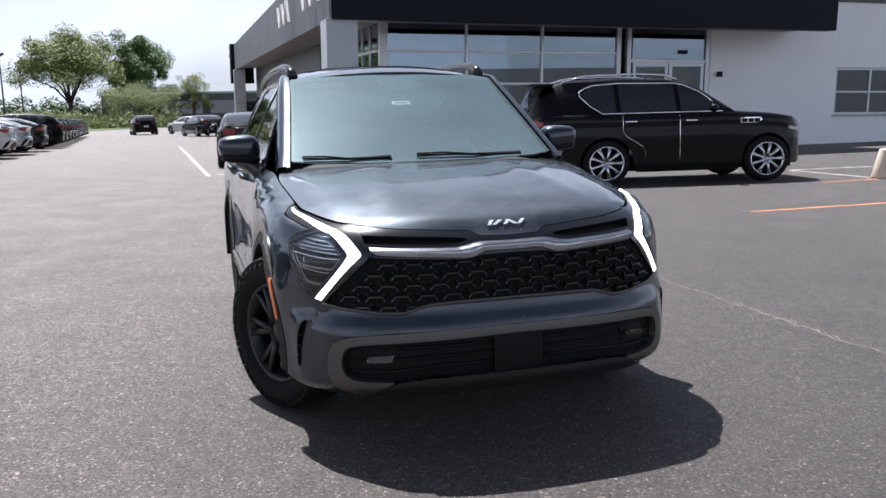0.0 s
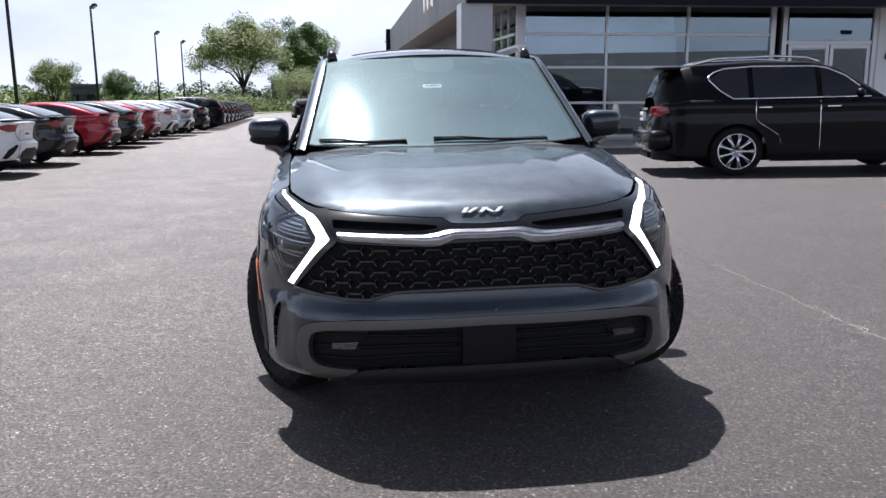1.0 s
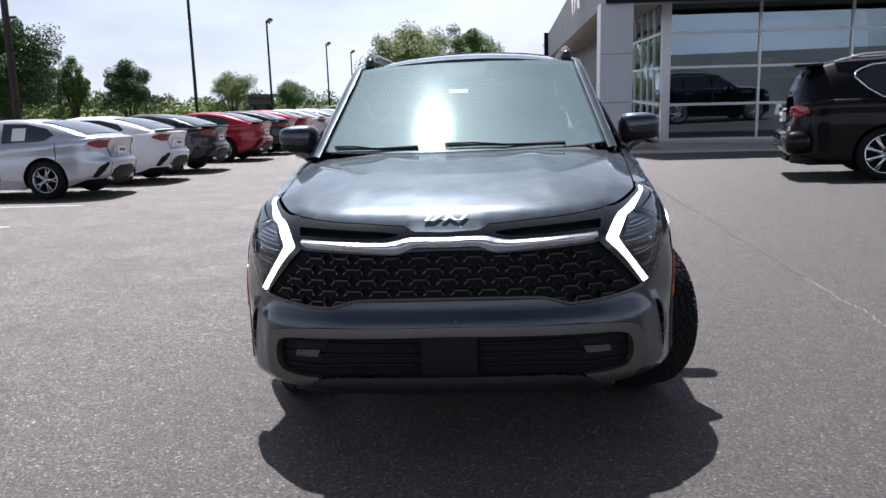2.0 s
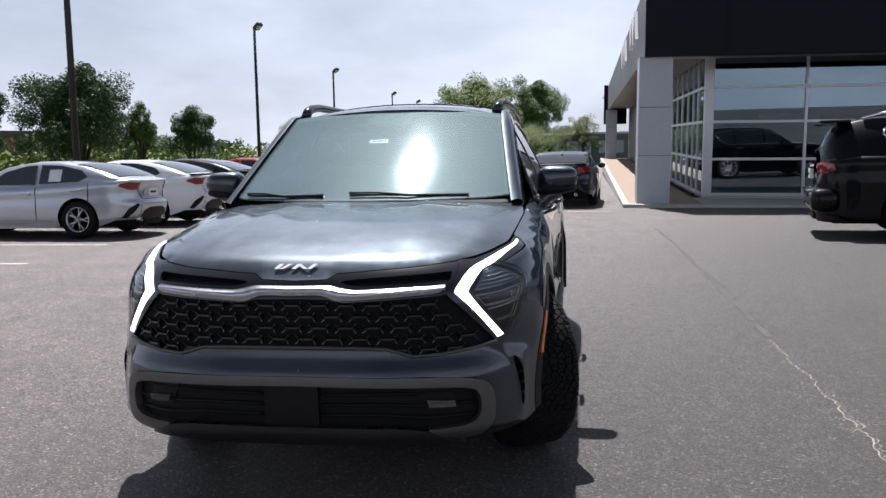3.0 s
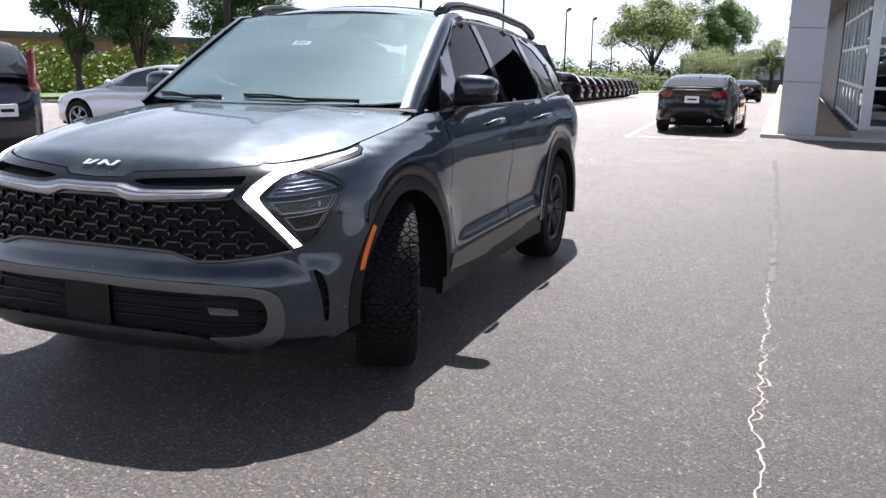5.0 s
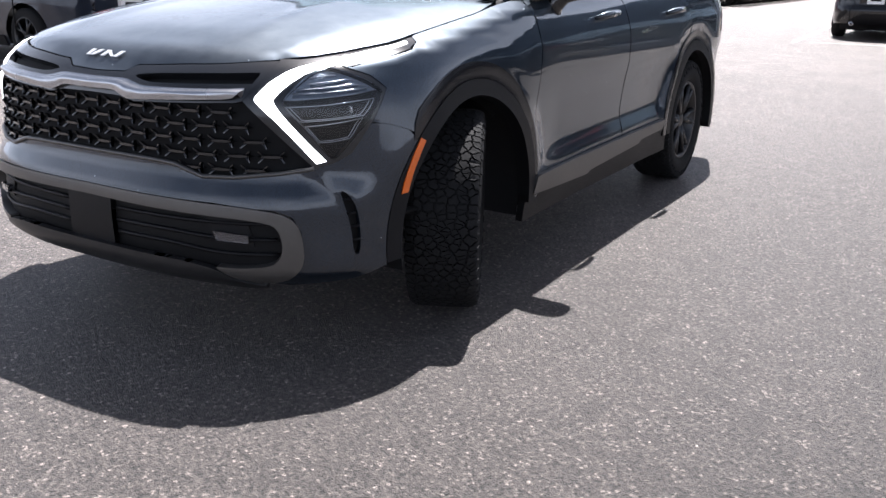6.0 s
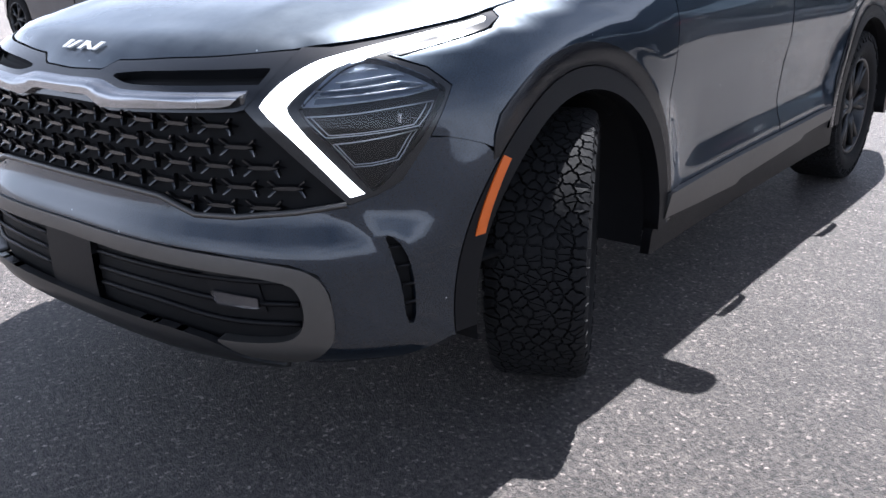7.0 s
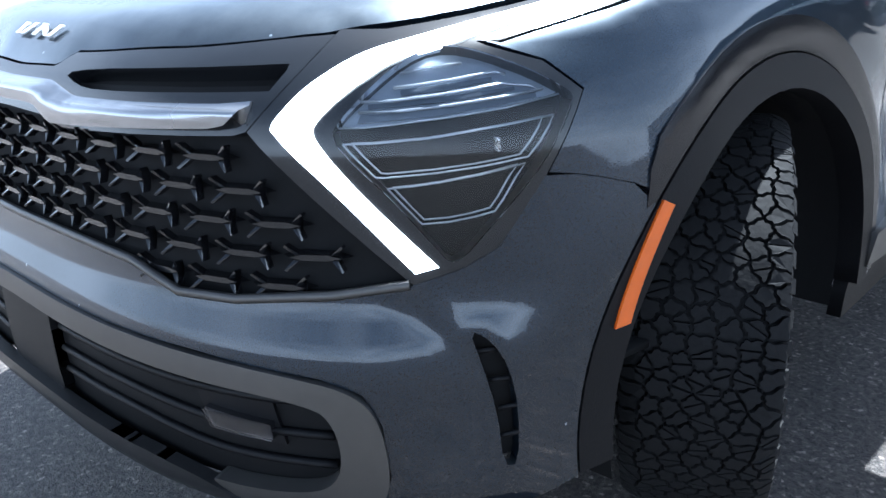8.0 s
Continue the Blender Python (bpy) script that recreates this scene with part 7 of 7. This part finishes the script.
def small_wheel(r, rim_mat, style):
    key = (r, rim_mat.name, style)
    if key not in WHEELS:
        w = 0.115
        k = 0.72 if style == "big" else 0.66
        bm = bmesh.new()
        lathe(bm, [(-w, r * k), (-w - 0.006, r * 0.85), (-w + 0.02, r * 0.985), (0, r), (w - 0.02, r * 0.985), (w + 0.006, r * 0.85), (w - 0.005, r * k)], 40, "x", True)
        tyre = bpy.data.meshes.new("tyre")
        bm.to_mesh(tyre)
        bm.free()
        tyre.shade_smooth()
        tyre.materials.append(RUBBER)
        bm = bmesh.new()
        lathe(bm, [(-w + 0.01, r * k), (w * 0.2, r * k * 0.9), (w * 0.75, r * k * 0.93), (w + 0.004, r * k * 0.97), (w + 0.004, r * k * 1.02), (w - 0.01, r * k * 1.04)], 40, "x", True)
        spokes = 9 if style == "big" else 5
        for i in range(spokes):
            a = 2 * math.pi * i / spokes
            for off in ((-0.13, 0.13) if style != "big" else (0.0,)):
                c1, s1 = math.cos(a + off * 0.5), math.sin(a + off * 0.5)
                c2, s2 = math.cos(a + off * 1.5), math.sin(a + off * 1.5)
                tube(bm, [(w * 0.75, 0.03 * c1, 0.03 * s1), (w * 0.85, r * k * 0.5 * c1, r * k * 0.5 * s1), (w * 0.8, r * k * 0.96 * c2, r * k * 0.96 * s2)], [0.034, 0.026 if style == "big" else 0.017, 0.04 if style == "big" else 0.02], 6)
        lathe(bm, [(w * 0.4, 0.06), (w * 0.95, 0.055), (w, 0.0001)], 16, "x", True)
        rim = bpy.data.meshes.new("rim")
        bm.to_mesh(rim)
        bm.free()
        rim.shade_smooth()
        rim.materials.append(rim_mat)
        bm = bmesh.new()
        lathe(bm, [(-w * 0.3, r * k), (-w * 0.2, 0.001)], 24, "x", True)
        hub = bpy.data.meshes.new("wheel_back")
        bm.to_mesh(hub)
        bm.free()
        hub.materials.append(CAVITY)
        WHEELS[key] = dict(tyre=tyre, rim=rim, wheel_back=hub)
    return WHEELS[key]


def heading(x, y, deg):
    return pose(x, y, ground_z(x, y), 0, 0, deg)


ROW = Vector((-0.255, 0.967))
STALL = 2.6


def in_row(k, shift=0.0):
    """Centre of the car in stall k of the row beside the lane."""
    c = Vector((-11.6, 11.5)) + ROW * (STALL * k + shift)
    return heading(c.x, c.y, 197.0) @ Matrix.Translation((min(0.9, 0.08 + 0.13 * max(0.0, k)), 0, 0))


def in_second_row(i):
    """Centre of crossover i in the further row, which bends away from the lane."""
    c = Vector((-19.1, 36.4)) + Vector((-0.36, 0.93)) * (2.75 * i)
    return heading(c.x, c.y, 203.0) @ Matrix.Diagonal((1, 1, 0.92, 1))


build_car("suv", BLACK_PAINT, "large glossy black SUV with chrome window trim on asphalt", RIM_BRIGHT, heading(4.152, 16.356, 7.0) @ Matrix.Diagonal((1.018 * 1.05, 1.018, 1.018, 1)), extras=("dark", "chrome"))
build_car("sedan", DARK_PAINT, "black sedan parked beside the showroom", RIM_SILVER, heading(-5.5, 23.45, 105.0) @ Matrix.Scale(1.04, 4), extras=("fin", "spoiler"))
row_group = "cars parked in the long row"
build_car("hatch", BLUE_PAINT, "dark blue-grey boxy hatchback in the parking row", RIM_BLACK, in_row(-2.3, 0) @ Matrix.Translation((-0.7, 0, 0)), row_group)
first = build_car("sedan", SILVER_PAINT, "silver sedan with black bumper inserts in the parking row", RIM_SILVER, in_row(0), row_group)
along_, back_, half_, belt_, side_, roof_z_, cabin_ = car_maps(SHAPES["sedan"])
bm = bmesh.new()
sheet(bm, [(2.98, 0.99), (2.98, 1.2), (3.22, 1.2), (3.22, 0.99)], lambda x, z: (SHAPES["sedan"]["fo"] + SHAPES["sedan"]["wb"] / 2 - x, cabin_(x, z) + 0.02, z), 0.1, 0.0, 0.002)
part("window_sheet", bm, WHITE_PLASTIC, first, "white price sheet on the rear door glass")
white = build_car("sedan", WHITE_PAINT, "white sedan with dark spoiler in the parking row", RIM_SILVER, in_row(1), row_group, ("spoiler",))
dark = build_car("sedan", DARK_PAINT, "dark grey sedan in the parking row", RIM_SILVER, in_row(2), row_group, ("spoiler",))
red = build_car("sedan", RED_PAINT, "bright red sedan in the parking row", RIM_SILVER, in_row(3.45), row_group, ("spoiler",))
black = build_car("crossover", BLACK_PAINT, "black crossover in the far parking row", RIM_BLACK, in_second_row(0), row_group)
for k, ob in ((4.5, dark), (5.4, red), (6.5, white), (7.5, first), (8.6, dark)):
    copy_thing(ob, in_row(k))
for i in range(1, 12):
    copy_thing(black, in_second_row(i))
copy_thing(black, heading(-24.4, 67.6, 115))
copy_thing(dark, heading(-16.4, 56.2, 125))
copy_thing(white, heading(-20.3, 66.2, 140))


def suv_trim():
    """Chrome window line, roof rails, wing vent and tail badges of the black SUV."""
    p = SHAPES["suv"]
    along, back, half, belt, side, roof_z, cabin = car_maps(p)
    car = bpy.data.objects["suv"]
    cx = p["fo"] + p["wb"] / 2
    to = Matrix(((-1, 0, 0, cx), (0, -1, 0, 0), (0, 0, 1, 0), (0, 0, 0, 1)))
    for sg in (1, -1):
        bm = bmesh.new()
        line = [(1.6, 1.265), (3.68, 1.265), (3.87, 1.4), (4.04, 1.58), (4.03, 1.65), (3.96, 1.7), (3.8, 1.76), (3.36, 1.79), (2.4, 1.775), (2.2, 1.735), (1.95, 1.61), (1.75, 1.43)]
        tube(bm, [(x, sg * (cabin(x, z) + 0.018), z) for x, z in line], 0.016, 6)
        bmesh.ops.transform(bm, matrix=to, verts=bm.verts)
        part("window_trim", bm, BRIGHT, car, "chrome line round the side windows")
        bm = bmesh.new()
        tube(bm, [(2.3, sg * 0.62, 1.84), (2.5, sg * 0.62, 1.92), (3.0, sg * 0.62, 1.95), (3.9, sg * 0.62, 1.93), (4.3, sg * 0.62, 1.83)], 0.022, 6)
        bmesh.ops.transform(bm, matrix=to, verts=bm.verts)
        part("roof_rail", bm, BRIGHT, car, "chrome roof rail")
        bm = bmesh.new()
        f = lambda k, z: (side(k, z)[0], sg * side(k, z)[1], z)
        cells = [[(x, 1.065 + (x - 0.95) * 0.0), (x - 0.02, 1.125), (x + 0.085, 1.125), (x + 0.085, 1.06)] for x in (0.97, 1.08, 1.19)]
        sheet(bm, [(back(0.91), 1.10), (back(0.95), 1.145), (back(1.31), 1.145), (back(1.3), 1.045), (back(1.0), 1.05)], f, 0.05, 0.014, 0.01, toward=(2, sg * 40, 1))
        bmesh.ops.transform(bm, matrix=to, verts=bm.verts)
        vent = part("wing_vent", bm, BRIGHT, car, "chrome vent behind the front wheel")
        for q in cells:
            bm = bmesh.new()
            sheet(bm, [(back(x), z) for x, z in q], f, 0.05, 0.019, 0.004, toward=(2, sg * 40, 1))
            bmesh.ops.transform(bm, matrix=to, verts=bm.verts)
            part("vent_opening", bm, CAVITY, vent)
    bm = bmesh.new()
    box(bm, 4.9, 4.95, -0.34, 0.34, 1.1, 1.15, 0.008)
    bmesh.ops.transform(bm, matrix=to, verts=bm.verts)
    part("tail_bar", bm, BRIGHT, car, "chrome tailgate bar")
    bm = bmesh.new()
    box(bm, 4.6, 4.985, -0.96, 0.96, 0.42, 0.78, 0.13)
    bmesh.ops.transform(bm, matrix=to, verts=bm.verts)
    rear = part("rear_bumper", bm, BLACK_PAINT, car)
    bm = bmesh.new()
    box(bm, 4.93, 5.012, -0.62, 0.62, 0.735, 0.772, 0.012)
    box(bm, 4.97, 5.012, -0.7, 0.7, 0.5, 0.525, 0.008)
    bmesh.ops.transform(bm, matrix=to, verts=bm.verts)
    part("bumper_trim", bm, BRIGHT, rear, "chrome strips on the rear bumper")
    bm = bmesh.new()
    box(bm, 4.45, 4.86, -0.72, 0.72, 1.77, 1.815, 0.018)
    bmesh.ops.transform(bm, matrix=to, verts=bm.verts)
    part("roof_spoiler", bm, BLACK_PAINT, car)
    bm = bmesh.new()
    tube(bm, [(4.87, -0.1, 1.33), (4.88, 0.2, 1.36), (4.86, 0.42, 1.38)], 0.012, 6)
    bmesh.ops.transform(bm, matrix=to, verts=bm.verts)
    part("rear_wiper", bm, MATTE_BLACK, car)


suv_trim()


# ---- lamp posts ----
def lamp_post(x, y, h, turn=0.0):
    ob = thing("lamp_post", "tall dark bronze car-lot lamp post", "lamp post", pose(x, y, ground_z(x, y), 0, 0, turn), "lamp posts along the lot")
    bm = bmesh.new()
    tube(bm, [(0, 0, 0.6), (0, 0, h)], [0.12, 0.09], 10)
    part("pole", bm, POLE, ob)
    bm = bmesh.new()
    lathe(bm, [(0, 0.0001), (0, 0.28), (0.62, 0.26), (0.64, 0.0001)], 16, "z", True)
    part("footing", bm, CONCRETE, ob, "concrete footing")
    bm = bmesh.new()
    tube(bm, [(0, 0, h - 0.15), (0.28, 0, h - 0.1)], 0.04, 6)
    part("arm", bm, POLE, ob)
    bm = bmesh.new()
    box(bm, -0.3, 0.3, -0.22, 0.22, -0.13, 0.13, 0.04, Matrix.Translation((0.42, 0, h - 0.02)) @ pose(0, 0, 0, 0, -28, 0))
    head = part("lamp_head", bm, POLE, ob, "tilted floodlight head")
    bm = bmesh.new()
    box(bm, -0.26, 0.26, -0.19, 0.19, -0.14, -0.132, 0, Matrix.Translation((0.42, 0, h - 0.02)) @ pose(0, 0, 0, 0, -28, 0))
    part("lens", bm, PALE_LENS, head)
    return ob


for x, y, h in ((-21.0, 20.2, 10.5), (-36.0, 48.0, 10.5), (-47.2, 74.0, 10.5), (-57.0, 102.6, 10.5), (-61.6, 118.0, 10.5), (-72.0, 144.0, 10.5), (-50.8, 35.0, 10.9)):
    lamp_post(x, y, h, -15.0)


# ---- trees ----
def tree(x, y, h, spread, leaf, label, seed, trunk_h=0.28, density=1.0, lean=0.0, leaf_size=0.056, clumps=30, base=0.32):
    rnd = random.Random(seed)
    ob = thing("tree", label, "tree", pose(x, y, ground_z(x, y)), "trees round the lot")
    bm = bmesh.new()
    th = h * trunk_h
    top = Vector((lean, 0, th))
    tube(bm, [(0, 0, -0.1), (lean * 0.3, 0, th * 0.5), top], [h * 0.03, h * 0.024, h * 0.021], 8)
    ends = []
    for i in range(9):
        a = 2 * math.pi * i / 9 + rnd.uniform(-0.3, 0.3)
        out = spread * rnd.uniform(0.35, 0.8)
        z = h * rnd.uniform(0.55, 0.9)
        mid = top + Vector((math.cos(a) * out * 0.4, math.sin(a) * out * 0.4, (z - th) * 0.55))
        end = Vector((math.cos(a) * out, math.sin(a) * out, z))
        tube(bm, [top - Vector((0, 0, th * 0.1)), mid, end], [h * 0.013, h * 0.009, h * 0.003], 6)
        ends.append(end)
        for _ in range(3):
            b = mid.lerp(end, rnd.uniform(0.1, 0.8))
            e2 = b + Vector((rnd.uniform(-1, 1) * spread * 0.4, rnd.uniform(-1, 1) * spread * 0.4, rnd.uniform(0.05, 0.2) * h))
            tube(bm, [b, b.lerp(e2, 0.5) + Vector((0, 0, 0.1)), e2], [h * 0.006, h * 0.004, h * 0.002], 5)
            ends.append(e2)
    part("trunk", bm, BARK, ob)
    verts, faces = [], []
    centres = list(ends)
    while len(centres) < clumps + len(ends):
        a, q = rnd.uniform(0, 6.283), math.sqrt(rnd.random())
        z = rnd.uniform(base, 1.0)
        wide = spread * math.sin(min(1.0, (1.04 - z) / 0.55) * 1.45)
        centres.append(Vector((math.cos(a) * q * wide, math.sin(a) * q * wide, h * z)))
    for c in centres:
        rad = spread * rnd.uniform(0.16, 0.3)
        for _ in range(int(380 * density)):
            d = Vector((rnd.gauss(0, 1), rnd.gauss(0, 1), rnd.gauss(0, 0.75)))
            d = d.normalized() * rad * rnd.random() ** 0.4
            p = c + d
            u = Vector((rnd.uniform(-1, 1), rnd.uniform(-1, 1), rnd.uniform(-0.6, 0.6))).normalized()
            w = u.orthogonal().normalized()
            s = leaf_size * rnd.uniform(0.6, 1.5) * h / 6
            f = len(verts)
            verts += [tuple(p - u * s), tuple(p + w * s * 0.55), tuple(p + u * s), tuple(p - w * s * 0.55)]
            faces.append((f, f + 1, f + 2, f + 3))
    me = bpy.data.meshes.new("crown")
    me.from_pydata(verts, [], faces)
    me.materials.append(leaf)
    crown = new("crown", me)
    crown.parent = ob
    return ob


tree(-64.8, 146.0, 15.4, 9.2, LEAF_PALE, "broad spreading tree with open pale spring leaves", 3, 0.3, 1.5, clumps=44, base=0.5)
tree(-58.2, 160.5, 16.2, 6.4, LEAF_MID, "tall rounded green tree behind the lot", 4, 0.22, 1.5, clumps=40)
tree(-50.5, 138.0, 6.6, 6.4, LEAF_PALE, "low spreading young tree by the lane", 5, 0.42, 1.2, clumps=36)
tree(-43.0, 143.0, 8.4, 3.2, LEAF_PALE, "thin young tree near the far building", 6, 0.4, 0.35)
tree(-34.2, 31.6, 6.0, 3.1, LEAF_DARK, "dense dark green tree behind the parking row", 7, 0.12, 1.7, clumps=44)
tree(-35.3, 40.9, 4.6, 1.9, LEAF_DARK, "small dark green tree behind the parking row", 8, 0.16, 1.3)
tree(-35.0, 36.4, 4.6, 1.2, LEAF_MID, "slim green tree behind the parking row", 9, 0.2, 0.8)
tree(-30.8, 23.0, 5.7, 1.9, LEAF_DARK, "tall leafy tree at the lot's edge", 10, 0.22, 1.0)
tree(-31.6, 20.6, 6.4, 1.9, LEAF_DARK, "tall dark green tree at the lot's edge", 13, 0.2, 1.2)
tree(-51.4, 73.3, 5.6, 2.6, LEAF_PALE, "small bright green tree in the distance", 11, 0.2, 1.2)
tree(-50.0, 82.0, 4.9, 2.2, LEAF_MID, "small green tree in the distance", 12, 0.2, 1.1)
tree(-56.3, 38.6, 5.2, 3.2, LEAF_MID, "green tree before the far brick building", 14, 0.2, 1.1)


def hedge(name, pts, h, leaf, label, seed, width=3.0, per=240, size=0.2):
    """A distant belt of bushes: many small leaves on uneven mounds."""
    rnd = random.Random(seed)
    verts, faces = [], []
    for a, b in zip(pts, pts[1:]):
        a, b = Vector(a), Vector(b)
        k = int((b - a).length / 1.6)
        for i in range(k):
            c = a + (b - a) * (i + rnd.random()) / k
            top = h * rnd.uniform(0.6, 1.1)
            for _ in range(per):
                d = Vector((rnd.gauss(0, width * 0.4), rnd.gauss(0, width * 0.4)))
                z = 0.3 + top * rnd.random() * math.exp(-(d.length / width) ** 2 * 1.2)
                p = Vector((c.x + d.x, c.y + d.y, z))
                u = Vector((rnd.uniform(-1, 1), rnd.uniform(-1, 1), rnd.uniform(-0.6, 0.6))).normalized()
                w = u.orthogonal().normalized()
                s = size * rnd.uniform(0.6, 1.3)
                f = len(verts)
                verts += [tuple(p - u * s), tuple(p + w * s * 0.6), tuple(p + u * s), tuple(p - w * s * 0.6)]
                faces.append((f, f + 1, f + 2, f + 3))
    me = bpy.data.meshes.new(name)
    me.from_pydata(verts, [], faces)
    me.materials.append(leaf)
    return tagged(new(name, me), label, "bushes", kind="stuff")


hedge("hedge", [(-42, 24), (-44, 45), (-52, 70), (-62, 100), (-60, 128), (-44, 136)], 3.2, LEAF_PALE, "low belt of pale green bushes behind the lot", 21, 3.0, 900, 0.15)
hedge("far_trees", [(-80, 20), (-84, 60), (-92, 110), (-70, 150), (-36, 170), (0, 168)], 5.6, LEAF_MID, "distant belt of green trees", 22, 4.0, 1100, 0.24)
bm = bmesh.new()
sheet(bm, [(-33, 6), (-32, 45), (-42, 75), (-46, 125), (-20, 126), (-10, 160), (-120, 180), (-130, 6)], lambda x, y: (x, y, 0.36), 12, 0.0, 0.12, toward=(0, 0, 50))
tagged(part("verge", bm, GRASS), "grass verge beyond the lot", "grass", kind="structure")


# ---- far buildings ----
def far_block(x, y, deg, w, d, h, wall, label, windows=4, roof_mat=None):
    ob = thing("far_building", label, "building", pose(x, y, 0, 0, 0, deg))
    part("wall", solid(-w / 2, w / 2, 0, d, 0, h), wall, ob, soft=False)
    part("roof", solid(-w / 2 - 0.3, w / 2 + 0.3, -0.3, d + 0.3, h + 0.002, h + 0.35), roof_mat or FASCIA_GREY, ob, soft=False)
    for k in range(windows):
        c = -w / 2 + w * (k + 0.5) / windows
        part("window", solid(c - w / windows * 0.38, c + w / windows * 0.38, -0.04, 0.02, h * 0.42, h * 0.8), CAR_GLASS_SOLID, ob, soft=False)
    return ob


far_block(-36, 146, 14, 44, 10, 5.6, FASCIA_GREY, "long low dark building beyond the lot", 8, PANEL_GREY)
far_block(-87, 66, 58, 34, 12, 4.9, FAR_WALL, "low tan commercial building in the distance", 6)
far_block(-52, 29, 66, 30, 10, 3.6, BRICK_WALL, "low red-brick shop building in the distance", 6)
far_block(-58, 68, 45, 5, 5, 3.4, FASCIA_GREY, "small dark building in the distance", 2)
far_block(-53, 80.5, 40, 3, 4, 3.6, FASCIA_GREY, "small dark kiosk in the distance", 1)


# ---- pale marker cone by the stalls ----
def marker_cone(x, y):
    ob = thing("marker_cone", "pale cream concrete marker cone on the asphalt", "cone", pose(x, y, ground_z(x, y)))
    bm = bmesh.new()
    lathe(bm, [(0.0, 0.0001), (0.0, 0.19), (0.03, 0.2), (0.5, 0.085), (0.53, 0.07), (0.54, 0.0001)], 24, "z", True)
    bmesh.ops.recalc_face_normals(bm, faces=bm.faces)
    part("cone", bm, CREAM, ob)
    return ob


CREAM = material("cream_painted_concrete", (0.62, 0.55, 0.44), rough=0.7, vary=0.12, grain=40, bump=0.2)
marker_cone(7.88, 15.56)
